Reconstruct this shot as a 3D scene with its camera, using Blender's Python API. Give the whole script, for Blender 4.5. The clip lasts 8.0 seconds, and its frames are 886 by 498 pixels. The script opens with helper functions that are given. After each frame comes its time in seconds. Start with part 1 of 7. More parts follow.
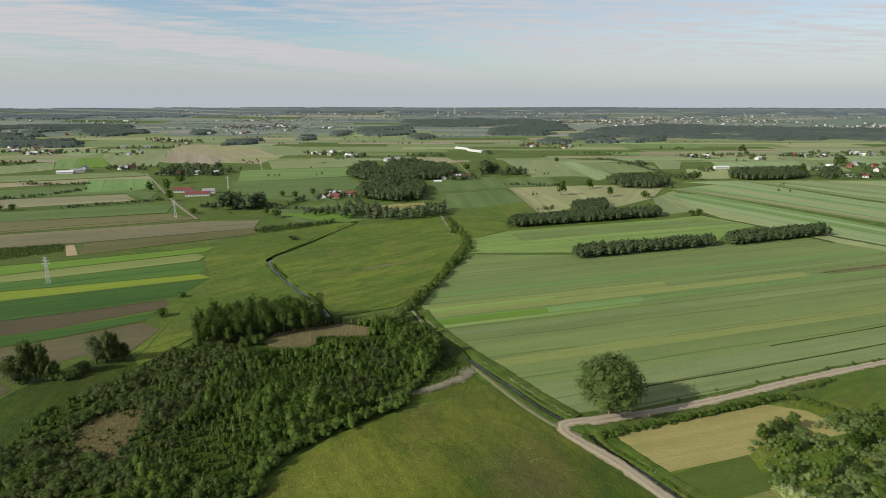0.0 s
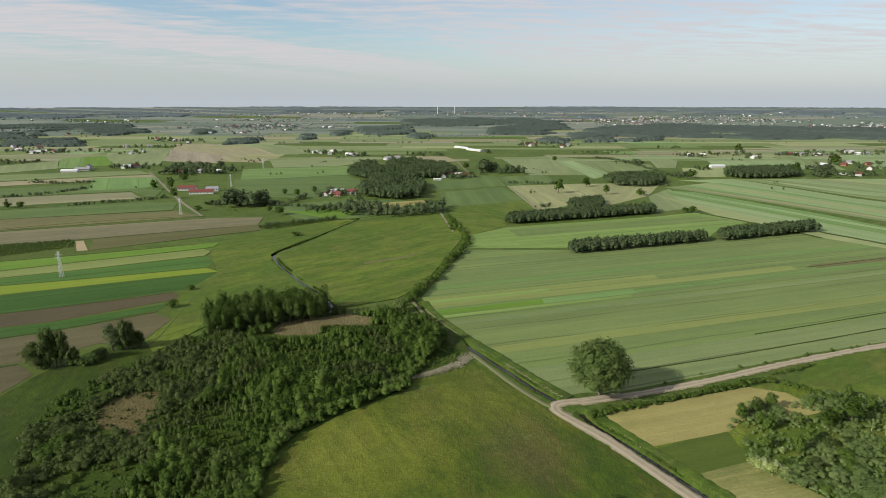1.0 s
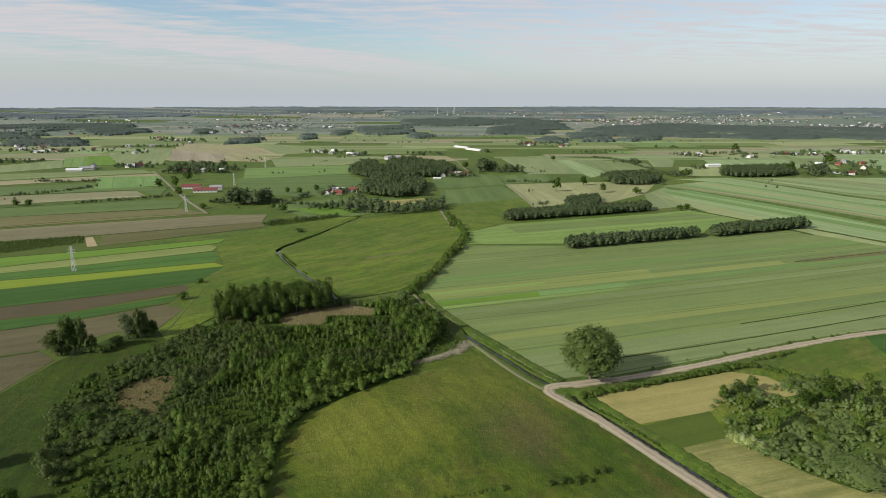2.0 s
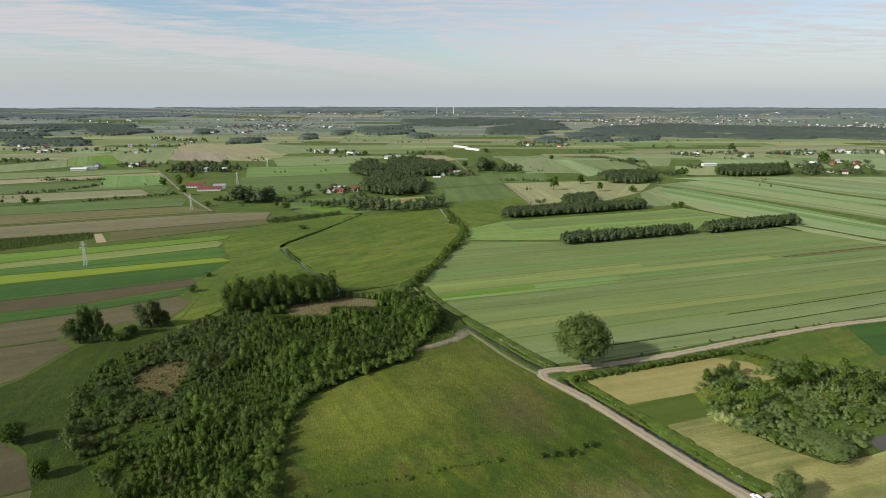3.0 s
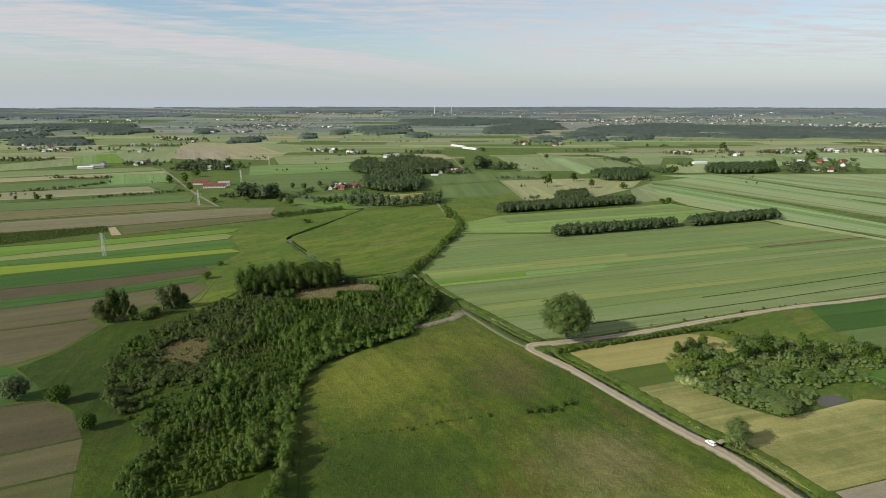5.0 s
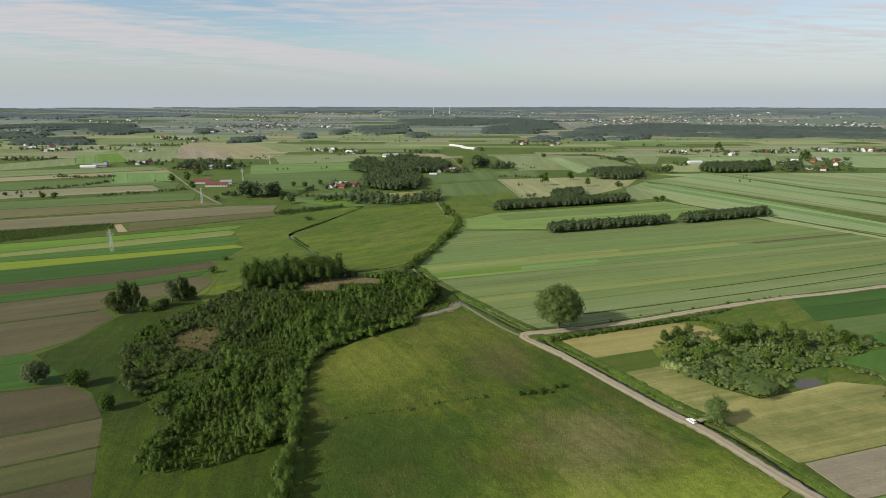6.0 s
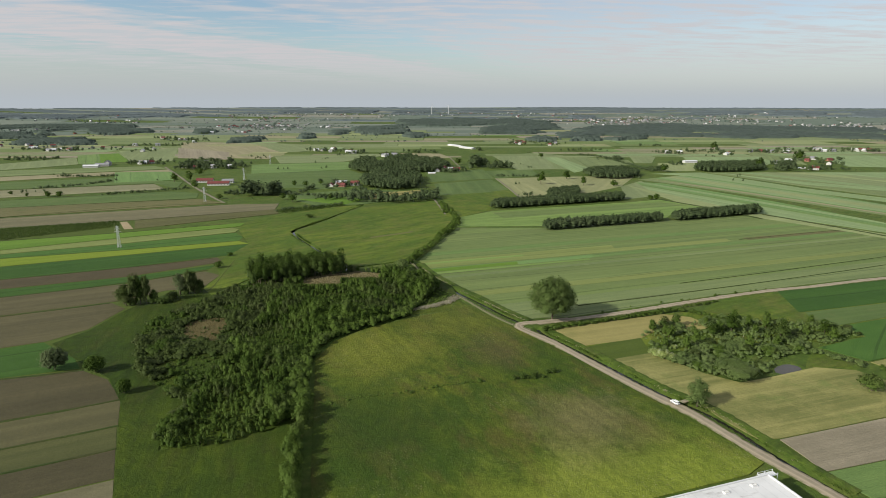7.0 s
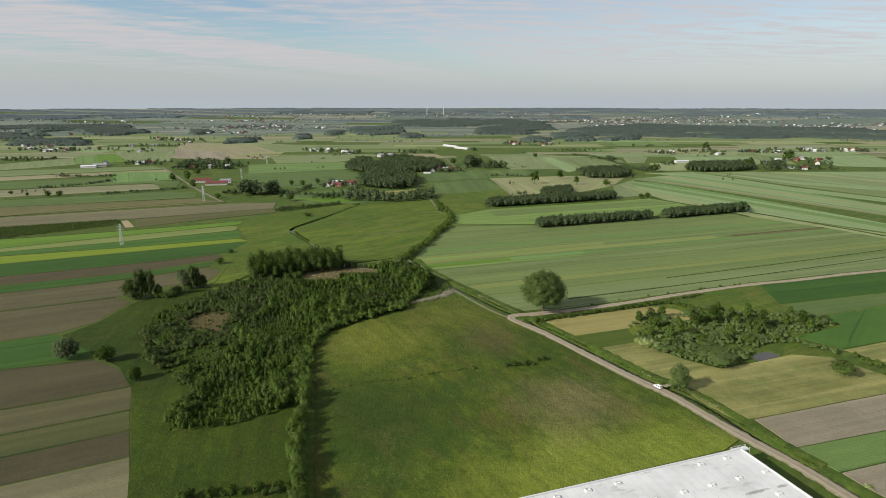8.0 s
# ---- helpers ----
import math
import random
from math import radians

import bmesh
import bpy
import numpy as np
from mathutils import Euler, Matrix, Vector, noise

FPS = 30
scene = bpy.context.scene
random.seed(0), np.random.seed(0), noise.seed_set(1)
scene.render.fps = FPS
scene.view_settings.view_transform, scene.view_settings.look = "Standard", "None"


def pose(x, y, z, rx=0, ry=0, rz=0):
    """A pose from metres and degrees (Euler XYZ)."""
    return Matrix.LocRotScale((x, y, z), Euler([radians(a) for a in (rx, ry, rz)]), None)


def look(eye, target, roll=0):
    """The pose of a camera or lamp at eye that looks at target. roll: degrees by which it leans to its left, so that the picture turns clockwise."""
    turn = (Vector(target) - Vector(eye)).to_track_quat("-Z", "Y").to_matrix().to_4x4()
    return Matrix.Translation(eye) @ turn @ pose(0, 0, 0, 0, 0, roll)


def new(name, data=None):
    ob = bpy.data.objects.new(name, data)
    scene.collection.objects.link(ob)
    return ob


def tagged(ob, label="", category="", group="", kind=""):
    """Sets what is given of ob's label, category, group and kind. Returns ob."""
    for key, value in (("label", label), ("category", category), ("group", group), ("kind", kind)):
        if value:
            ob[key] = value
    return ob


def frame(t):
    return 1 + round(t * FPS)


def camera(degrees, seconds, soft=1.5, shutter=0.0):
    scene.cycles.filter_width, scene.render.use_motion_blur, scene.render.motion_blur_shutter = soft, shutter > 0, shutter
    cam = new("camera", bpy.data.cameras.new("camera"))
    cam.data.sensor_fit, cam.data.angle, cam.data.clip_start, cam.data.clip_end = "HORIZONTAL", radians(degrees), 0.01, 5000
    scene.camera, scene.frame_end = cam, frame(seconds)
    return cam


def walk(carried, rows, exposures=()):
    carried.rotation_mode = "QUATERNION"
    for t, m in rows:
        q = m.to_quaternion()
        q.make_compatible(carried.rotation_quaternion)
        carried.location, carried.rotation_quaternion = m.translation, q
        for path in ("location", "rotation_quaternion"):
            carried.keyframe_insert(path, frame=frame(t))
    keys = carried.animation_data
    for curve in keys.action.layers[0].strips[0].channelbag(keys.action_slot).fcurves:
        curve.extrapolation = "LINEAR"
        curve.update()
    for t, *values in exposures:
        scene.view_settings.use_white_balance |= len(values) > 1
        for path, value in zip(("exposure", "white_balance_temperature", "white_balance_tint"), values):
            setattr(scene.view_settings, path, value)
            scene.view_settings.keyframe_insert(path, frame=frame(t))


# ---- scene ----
cam = camera(73.7, 8.0, soft=0.85)
PATH = [
    (0, pose(0.00, 0.00, 120.00, 75.926, 0, -0.001)),
    (0.5, pose(0.00, -7.30, 120.07, 75.895, 0, -0.025)),
    (1, pose(0.00, -14.76, 120.09, 75.880, 0, -0.055)),
    (1.5, pose(0.01, -22.13, 120.08, 75.880, 0, -0.070)),
    (3, pose(0.08, -44.73, 120.00, 75.910, 0, -0.115)),
    (3.5, pose(0.14, -52.20, 119.96, 75.914, 0, -0.164)),
    (4, pose(0.22, -59.62, 119.93, 75.908, 0, -0.220)),
    (4.5, pose(0.32, -66.95, 119.92, 75.911, 0, -0.271)),
    (6, pose(0.74, -89.08, 119.81, 75.922, 0, -0.450)),
    (6.5, pose(0.78, -96.31, 119.77, 75.938, 0, -0.520)),
    (7, pose(0.77, -103.50, 119.74, 75.950, 0, -0.590)),
    (7.5, pose(0.73, -110.50, 119.75, 75.979, 0, -0.740)),
    (8, pose(0.66, -117.21, 119.82, 76.015, 0, -1.050)),
]
walk(cam, PATH, exposures=[(0.0, 0.54), (1.0, 0.62), (4.5, 0.62), (8.0, 0.50)])

# ---- light: low morning sun behind the camera's left shoulder, thin high cloud ----
SUN_ELEVATION, SUN_FROM = 29.0, (-0.88, -0.47)
sun_data = bpy.data.lights.new("sun", "SUN")
sun_data.energy, sun_data.angle, sun_data.color = 3.75, radians(0.8), (0.97, 0.94, 0.82)
sun = new("sun", sun_data)
_rise = math.tan(radians(SUN_ELEVATION)) * math.hypot(*SUN_FROM)
sun.matrix_world = look((SUN_FROM[0] * 500, SUN_FROM[1] * 500, _rise * 500), (0, 0, 0))

world = bpy.data.worlds.new("sky")
scene.world = world
world.use_nodes = True
wt = world.node_tree
wt.nodes.clear()


def wmath(op, a, b=None):
    n = wt.nodes.new("ShaderNodeMath")
    n.operation = op
    for i, v in enumerate((a, b)):
        if v is None:
            continue
        if isinstance(v, (int, float)):
            n.inputs[i].default_value = v
        else:
            wt.links.new(v, n.inputs[i])
    return n.outputs[0]


sky = wt.nodes.new("ShaderNodeTexSky")
sky.sky_type, sky.sun_disc = "NISHITA", False
sky.sun_elevation = radians(SUN_ELEVATION)
sky.sun_rotation = math.atan2(SUN_FROM[0], SUN_FROM[1])
sky.air_density, sky.dust_density, sky.ozone_density = 1.0, 0.8, 2.0
# cirrus sheets on a flat layer: the direction is laid onto a plane overhead
coords = wt.nodes.new("ShaderNodeTexCoord")
split = wt.nodes.new("ShaderNodeSeparateXYZ")
wt.links.new(coords.outputs["Generated"], split.inputs[0])
dz = wmath("MAXIMUM", split.outputs[2], 0.0)
lift = wmath("ADD", dz, 0.045)
join = wt.nodes.new("ShaderNodeCombineXYZ")
wt.links.new(wmath("DIVIDE", split.outputs[0], lift), join.inputs[0])
wt.links.new(wmath("DIVIDE", split.outputs[1], lift), join.inputs[1])


def cloud_noise(along, across, turn, detail, lo, hi, shift=(0, 0)):
    m = wt.nodes.new("ShaderNodeMapping")
    m.vector_type = "TEXTURE"
    m.inputs["Rotation"].default_value = (0, 0, radians(turn))
    m.inputs["Scale"].default_value = (along, across, 1)
    m.inputs["Location"].default_value = (*shift, 0)
    wt.links.new(join.outputs[0], m.inputs[0])
    n = wt.nodes.new("ShaderNodeTexNoise")
    n.inputs["Scale"].default_value, n.inputs["Detail"].default_value = 1.0, detail
    n.inputs["Roughness"].default_value = 0.6
    wt.links.new(m.outputs[0], n.inputs["Vector"])
    r = wt.nodes.new("ShaderNodeMapRange")
    r.interpolation_type = "SMOOTHSTEP"
    r.inputs["From Min"].default_value, r.inputs["From Max"].default_value = lo, hi
    wt.links.new(n.outputs["Fac"], r.inputs["Value"])
    return r.outputs[0]


# long sheets lie across the sky, each with its own cover; d counts them from right to left
SHEET_TURN = 62.0
tilt = wt.nodes.new("ShaderNodeVectorMath")
tilt.operation = "DOT_PRODUCT"
tilt.inputs[1].default_value = (-math.sin(radians(SHEET_TURN)), math.cos(radians(SHEET_TURN)), 0)
wt.links.new(join.outputs[0], tilt.inputs[0])
swell = cloud_noise(5.0, 1.6, SHEET_TURN, 5, 0.25, 0.75, (0.4, 1.2))
fringe = cloud_noise(0.9, 0.34, 40, 8, 0.25, 0.75, (3.1, 0.7))
ripples = cloud_noise(0.62, 0.22, 4, 8, 0.40, 0.64)
d_sheet = wmath("ADD", tilt.outputs["Value"], wmath("ADD", wmath("MULTIPLY", wmath("SUBTRACT", swell, 0.5), 0.9), wmath("MULTIPLY", wmath("SUBTRACT", fringe, 0.5), 0.8)))
sheets = wt.nodes.new("ShaderNodeValToRGB")
stops = ((0.0, 0.62), (0.20, 0.66), (0.27, 0.56), (0.33, 0.06), (0.385, 0.08), (0.44, 0.92), (0.545, 0.98), (0.575, 0.26), (0.605, 0.18), (0.64, 0.66), (0.70, 0.50), (0.76, 0.10), (1.0, 0.04))
while len(sheets.color_ramp.elements) < len(stops):
    sheets.color_ramp.elements.new(0.5)
for el, (at, much) in zip(sheets.color_ramp.elements, stops):
    el.position, el.color = at, (much, much, much, 1)
wt.links.new(wmath("DIVIDE", d_sheet, 12.0), sheets.inputs[0])
cover = wmath("ADD", wmath("MULTIPLY", sheets.outputs[0], 0.92), wmath("MULTIPLY", wmath("SUBTRACT", ripples, 0.42), 0.52))
cover = wmath("MINIMUM", wmath("MAXIMUM", cover, 0.0), 1.0)
# thick air near the horizon hides the cloud
fade = wt.nodes.new("ShaderNodeMapRange")
fade.interpolation_type = "SMOOTHSTEP"
fade.inputs["From Min"].default_value, fade.inputs["From Max"].default_value = 0.012, 0.075
wt.links.new(dz, fade.inputs["Value"])
cover = wmath("MULTIPLY", cover, fade.outputs[0])

haze = wt.nodes.new("ShaderNodeMix")
haze.data_type = "RGBA"
haze.inputs[7].default_value = (3.75, 4.15, 4.55, 1)
wt.links.new(sky.outputs[0], haze.inputs[6])
hz = wt.nodes.new("ShaderNodeMapRange")
hz.inputs["From Min"].default_value, hz.inputs["From Max"].default_value = 0.0, 0.10
hz.inputs["To Min"].default_value, hz.inputs["To Max"].default_value = 0.95, 0.0
wt.links.new(dz, hz.inputs["Value"])
wt.links.new(hz.outputs[0], haze.inputs[0])
cl = wt.nodes.new("ShaderNodeMix")
cl.data_type = "RGBA"
cl.inputs[7].default_value = (4.85, 4.72, 4.86, 1)
wt.links.new(haze.outputs[2], cl.inputs[6])
wt.links.new(cover, cl.inputs[0])
back = wt.nodes.new("ShaderNodeBackground")
back.inputs["Strength"].default_value = 0.085
wt.links.new(cl.outputs[2], back.inputs["Color"])
wout = wt.nodes.new("ShaderNodeOutputWorld")
wt.links.new(back.outputs[0], wout.inputs["Surface"])


# ---- materials ----
class Nodes:
    """A small builder for node materials."""

    def __init__(self, name, rough=0.9, spec=0.2):
        self.mat = bpy.data.materials.new(name)
        self.mat.use_nodes = True
        self.t = self.mat.node_tree
        self.bsdf = self.t.nodes["Principled BSDF"]
        self.bsdf.inputs["Roughness"].default_value = rough
        self.bsdf.inputs["Specular IOR Level"].default_value = spec

    def node(self, kind):
        return self.t.nodes.new(kind)

    def link(self, a, b):
        self.t.links.new(a, b)

    def coords(self, scale=(1, 1, 1), random_shift=0.0):
        tc = self.node("ShaderNodeTexCoord")
        out = tc.outputs["Object"]
        if random_shift:
            info, mul, add = self.node("ShaderNodeObjectInfo"), self.node("ShaderNodeMath"), self.node("ShaderNodeVectorMath")
            mul.operation = "MULTIPLY"
            mul.inputs[1].default_value = random_shift
            self.link(info.outputs["Random"], mul.inputs[0])
            self.link(out, add.inputs[0])
            self.link(mul.outputs[0], add.inputs[1])
            out = add.outputs[0]
        m = self.node("ShaderNodeMapping")
        m.inputs["Scale"].default_value = scale
        self.link(out, m.inputs[0])
        return m.outputs[0]

    def noise(self, vector, scale, detail=3, rough=0.55, lo=0.3, hi=0.7):
        n, r = self.node("ShaderNodeTexNoise"), self.node("ShaderNodeMapRange")
        n.inputs["Scale"].default_value, n.inputs["Detail"].default_value, n.inputs["Roughness"].default_value = scale, detail, rough
        self.link(vector, n.inputs["Vector"])
        r.inputs["From Min"].default_value, r.inputs["From Max"].default_value = lo, hi
        self.link(n.outputs["Fac"], r.inputs["Value"])
        return r.outputs[0]

    def mix(self, fac, a, b, mode="MIX"):
        m = self.node("ShaderNodeMix")
        m.data_type, m.blend_type = "RGBA", mode
        for socket, v in ((m.inputs[0], fac), (m.inputs[6], a), (m.inputs[7], b)):
            if isinstance(v, (int, float)):
                socket.default_value = v
            elif isinstance(v, tuple):
                socket.default_value = (*v, 1) if len(v) == 3 else v
            else:
                self.link(v, socket)
        return m.outputs[2]

    def math(self, op, a, b=0.0, c=0.0):
        m = self.node("ShaderNodeMath")
        m.operation = op
        for i, v in enumerate((a, b, c)):
            if isinstance(v, (int, float)):
                m.inputs[i].default_value = v
            else:
                self.link(v, m.inputs[i])
        return m.outputs[0]

    def color(self, v):
        self.link(v, self.bsdf.inputs["Base Color"])
        return self

    def bump(self, height, strength, distance):
        b = self.node("ShaderNodeBump")
        b.inputs["Strength"].default_value, b.inputs["Distance"].default_value = strength, distance
        self.link(height, b.inputs["Height"])
        self.link(b.outputs[0], self.bsdf.inputs["Normal"])
        return self


def crop(name, a, b, streak=0.5, tram=0.0, grain=0.35, pitch=3.0, spot=None):
    """A cropped field: rows run along the object's own x axis."""
    n = Nodes(name)
    plain, rows = n.coords(random_shift=900.0), n.coords((0.010, 1.0 / pitch, 1.0), 900.0)
    wide = n.coords((0.0025, 0.055, 1.0), 900.0)
    col = n.mix(n.noise(plain, 0.022, 5, 0.6), a, b)
    lo, hi = tuple(c * 0.82 for c in a), tuple(min(1, c * 1.22) for c in b)
    col = n.mix(n.math("MULTIPLY", n.noise(rows, 1.0, 5, 0.65, 0.38, 0.60), streak), col, lo)
    col = n.mix(n.math("MULTIPLY", n.noise(wide, 1.0, 3, 0.5, 0.45, 0.65), streak * 0.9), col, hi)
    drill = n.coords((0.005, 0.17, 1.0), 900.0)
    col = n.mix(n.math("MULTIPLY", n.noise(drill, 1.0, 4, 0.6, 0.42, 0.60), streak * 0.7), col, tuple(c * 0.90 for c in a))
    col = n.mix(n.math("MULTIPLY", n.noise(plain, 0.09, 5, 0.7, 0.45, 0.65), streak * 0.35), col, tuple(min(1, c * 1.15) for c in b))
    fine = n.noise(plain, 1.2, 5, 0.75, 0.36, 0.64)
    col = n.mix(n.math("MULTIPLY", fine, grain * 1.1), col, tuple(c * 0.62 for c in a))
    if spot:
        col = n.mix(n.math("MULTIPLY", n.noise(plain, 0.05, 6, 0.7, 0.56, 0.72), 0.8), col, spot)
    if tram:
        sep = n.node("ShaderNodeSeparateXYZ")
        n.link(plain, sep.inputs[0])
        wob = n.math("ADD", sep.outputs[1], n.math("MULTIPLY", n.noise(n.coords((0.01, 0.01, 1)), 1.0, 2), 3.0))
        gap = n.math("PINGPONG", wob, tram)
        line = n.math("LESS_THAN", gap, 0.6)
        broken = n.math("MULTIPLY", line, n.noise(n.coords((0.012, 0.2, 1), 300.0), 1.0, 3, 0.6, 0.36, 0.55))
        col = n.mix(n.math("MULTIPLY", broken, 0.6), col, tuple(c * 0.45 for c in a))
    n.color(col)
    n.bump(n.noise(n.coords((0.35, 1.6, 1.0), 900.0), 1.0, 4, 0.7), 0.6, 0.25)
    return n.mat


def meadow(name, a, b, c, brown, flecks=0.0, streak=0.5, turn=35.0, patches=()):
    """Rough grass: broad patches, mowing streaks, brown sedge, tufts and flowers."""
    n = Nodes(name)
    p = n.coords()
    m = n.node("ShaderNodeMapping")
    m.vector_type = "TEXTURE"
    m.inputs["Rotation"].default_value, m.inputs["Scale"].default_value = (0, 0, radians(turn)), (60.0, 3.2, 1.0)
    n.link(p, m.inputs[0])
    w = n.node("ShaderNodeMapping")
    w.vector_type = "TEXTURE"
    w.inputs["Rotation"].default_value, w.inputs["Scale"].default_value = (0, 0, radians(turn)), (1.7, 0.75, 1.0)
    n.link(p, w.inputs[0])
    wide = w.outputs[0]
    col = n.mix(n.noise(p, 0.0085, 6, 0.62, 0.42, 0.58), a, b)
    col = n.mix(n.math("MULTIPLY", n.noise(wide, 0.062, 6, 0.66, 0.45, 0.58), 0.8), col, c)
    col = n.mix(n.math("MULTIPLY", n.noise(wide, 0.046, 7, 0.70, 0.50, 0.62), 0.55), col, brown)
    col = n.mix(n.math("MULTIPLY", n.noise(wide, 0.14, 6, 0.70, 0.53, 0.64), 0.25), col, tuple(min(1.0, v * 1.55) for v in b))
    for px, py, reach, tone, much in patches:
        # a stand of other grasses: (x, y, radius, colour, strength)
        geo, far, edge = n.node("ShaderNodeNewGeometry"), n.node("ShaderNodeVectorMath"), n.node("ShaderNodeMapRange")
        far.operation = "DISTANCE"
        far.inputs[1].default_value = (px, py, 0.1)
        n.link(geo.outputs["Position"], far.inputs[0])
        rag = n.math("ADD", far.outputs["Value"], n.math("MULTIPLY", n.noise(geo.outputs["Position"], 0.05, 6, 0.7, 0.2, 0.8), reach * 0.9))
        edge.interpolation_type = "SMOOTHSTEP"
        edge.inputs["From Min"].default_value, edge.inputs["From Max"].default_value = reach * 1.5, reach * 0.55
        n.link(rag, edge.inputs["Value"])
        col = n.mix(n.math("MULTIPLY", edge.outputs[0], much), col, tone)
    col = n.mix(n.math("MULTIPLY", n.noise(m.outputs[0], 1.0, 5, 0.65, 0.42, 0.62), streak), col, tuple(v * 0.66 for v in a))
    tuft = n.noise(p, 0.26, 7, 0.78, 0.38, 0.64)
    col = n.mix(n.math("MULTIPLY", tuft, 0.62), col, (0.52, 0.56, 0.48), "MULTIPLY")
    blade = n.noise(p, 1.5, 4, 0.75, 0.42, 0.62)
    col = n.mix(n.math("MULTIPLY", blade, 0.40), col, (1.42, 1.36, 1.15), "MULTIPLY")
    if flecks:
        f = n.math("MULTIPLY", n.noise(p, 1.7, 3, 0.6, 0.60, 0.70), n.noise(p, 0.022, 5, 0.65, 0.48, 0.60))
        col = n.mix(n.math("MULTIPLY", f, flecks), col, (0.42, 0.42, 0.22))
    n.color(col)
    n.bump(n.noise(p, 0.5, 6, 0.78), 0.7, 0.5)
    return n.mat


def foliage(name, dark, light, pale=None, scale=0.11, each=0.27):
    """Leaf clumps: hue differs from clump to clump, from tree to tree and over the wood."""
    n = Nodes(name, 0.65, 0.15)
    geo, info = n.node("ShaderNodeNewGeometry"), n.node("ShaderNodeObjectInfo")
    col = n.mix(n.noise(geo.outputs["Position"], scale, 3, 0.6, 0.32, 0.68), dark, light)
    col = n.mix(n.math("MULTIPLY", n.noise(geo.outputs["Position"], scale * 0.3, 3, 0.6, 0.42, 0.60), 0.5), col, tuple(v * 1.25 for v in light))
    cell = n.node("ShaderNodeTexVoronoi")
    cell.inputs["Scale"].default_value = each
    flat = n.node("ShaderNodeMapping")
    flat.inputs["Scale"].default_value = (1, 1, 0.25)
    n.link(geo.outputs["Position"], flat.inputs[0])
    n.link(flat.outputs[0], cell.inputs["Vector"])
    hue = n.node("ShaderNodeSeparateColor")
    n.link(cell.outputs["Color"], hue.inputs[0])
    col = n.mix(n.math("MULTIPLY", hue.outputs[0], 0.55), col, tuple(v * 1.45 for v in light))
    col = n.mix(n.math("MULTIPLY", hue.outputs[1], 0.35), col, tuple(v * 0.7 for v in dark))
    col = n.mix(n.math("MULTIPLY", info.outputs["Random"], 0.45), col, light)
    if pale:
        col = n.mix(n.math("MULTIPLY", n.noise(geo.outputs["Position"], scale * 0.8, 2, 0.5, 0.54, 0.66), 0.7), col, pale)
    col = n.mix(n.math("MULTIPLY", geo.outputs["Random Per Island"], 0.35), col, tuple(v * 0.6 for v in dark))
    n.color(col)
    glow = n.node("ShaderNodeBsdfTranslucent")
    n.link(col, glow.inputs["Color"])
    add = n.node("ShaderNodeMixShader")
    add.inputs[0].default_value = 0.44
    n.link(n.bsdf.outputs[0], add.inputs[1])
    n.link(glow.outputs[0], add.inputs[2])
    n.link(add.outputs[0], n.t.nodes["Material Output"].inputs["Surface"])
    return n.mat


def plain(name, a, b, scale=0.5, rough=0.8, spec=0.3, bump=0.0, metal=0.0):
    n = Nodes(name, rough, spec)
    p = n.coords(random_shift=50.0)
    col = n.mix(n.noise(p, scale, 5, 0.65), a, b)
    col = n.mix(n.math("MULTIPLY", n.noise(p, scale * 9, 3, 0.6), 0.3), col, tuple(v * 0.7 for v in a))
    n.color(col)
    n.bsdf.inputs["Metallic"].default_value = metal
    if bump:
        n.bump(n.noise(p, scale * 12, 4, 0.7), 0.5, bump)
    return n.mat


def roof_membrane():
    """White sheets with seams, grey water stains and dust."""
    n = Nodes("roof_membrane", 0.6, 0.3)
    p = n.coords()
    col = n.mix(n.noise(p, 0.10, 6, 0.65, 0.38, 0.66), (0.66, 0.66, 0.655), (0.54, 0.54, 0.535))
    col = n.mix(n.math("MULTIPLY", n.noise(n.coords((0.25, 0.9, 1)), 0.35, 6, 0.7, 0.58, 0.72), 0.7), col, (0.22, 0.20, 0.18))
    sep = n.node("ShaderNodeSeparateXYZ")
    n.link(p, sep.inputs[0])
    # two old puddles, long and ragged
    for px, py, half in ((-12.7, -19.3, 6.5), (-3.3, -19.6, 2.6), (-31.0, -31.0, 7.0)):
        far = n.math("SQRT", n.math("ADD", n.math("POWER", n.math("DIVIDE", n.math("SUBTRACT", sep.outputs[0], px), half), 2.0), n.math("POWER", n.math("DIVIDE", n.math("SUBTRACT", sep.outputs[1], py), 0.9), 2.0)))
        ragged = n.math("ADD", far, n.noise(p, 0.9, 5, 0.7, 0.2, 0.8))
        edge = n.node("ShaderNodeMapRange")
        edge.inputs["From Min"].default_value, edge.inputs["From Max"].default_value = 1.35, 0.9
        n.link(ragged, edge.inputs["Value"])
        col = n.mix(n.math("MULTIPLY", edge.outputs[0], 0.7), col, (0.20, 0.185, 0.165))
    seam = n.math("LESS_THAN", n.math("PINGPONG", sep.outputs[0], 1.6), 0.05)
    n.color(n.mix(n.math("MULTIPLY", seam, 0.5), col, (0.33, 0.33, 0.34)))
    return n.mat

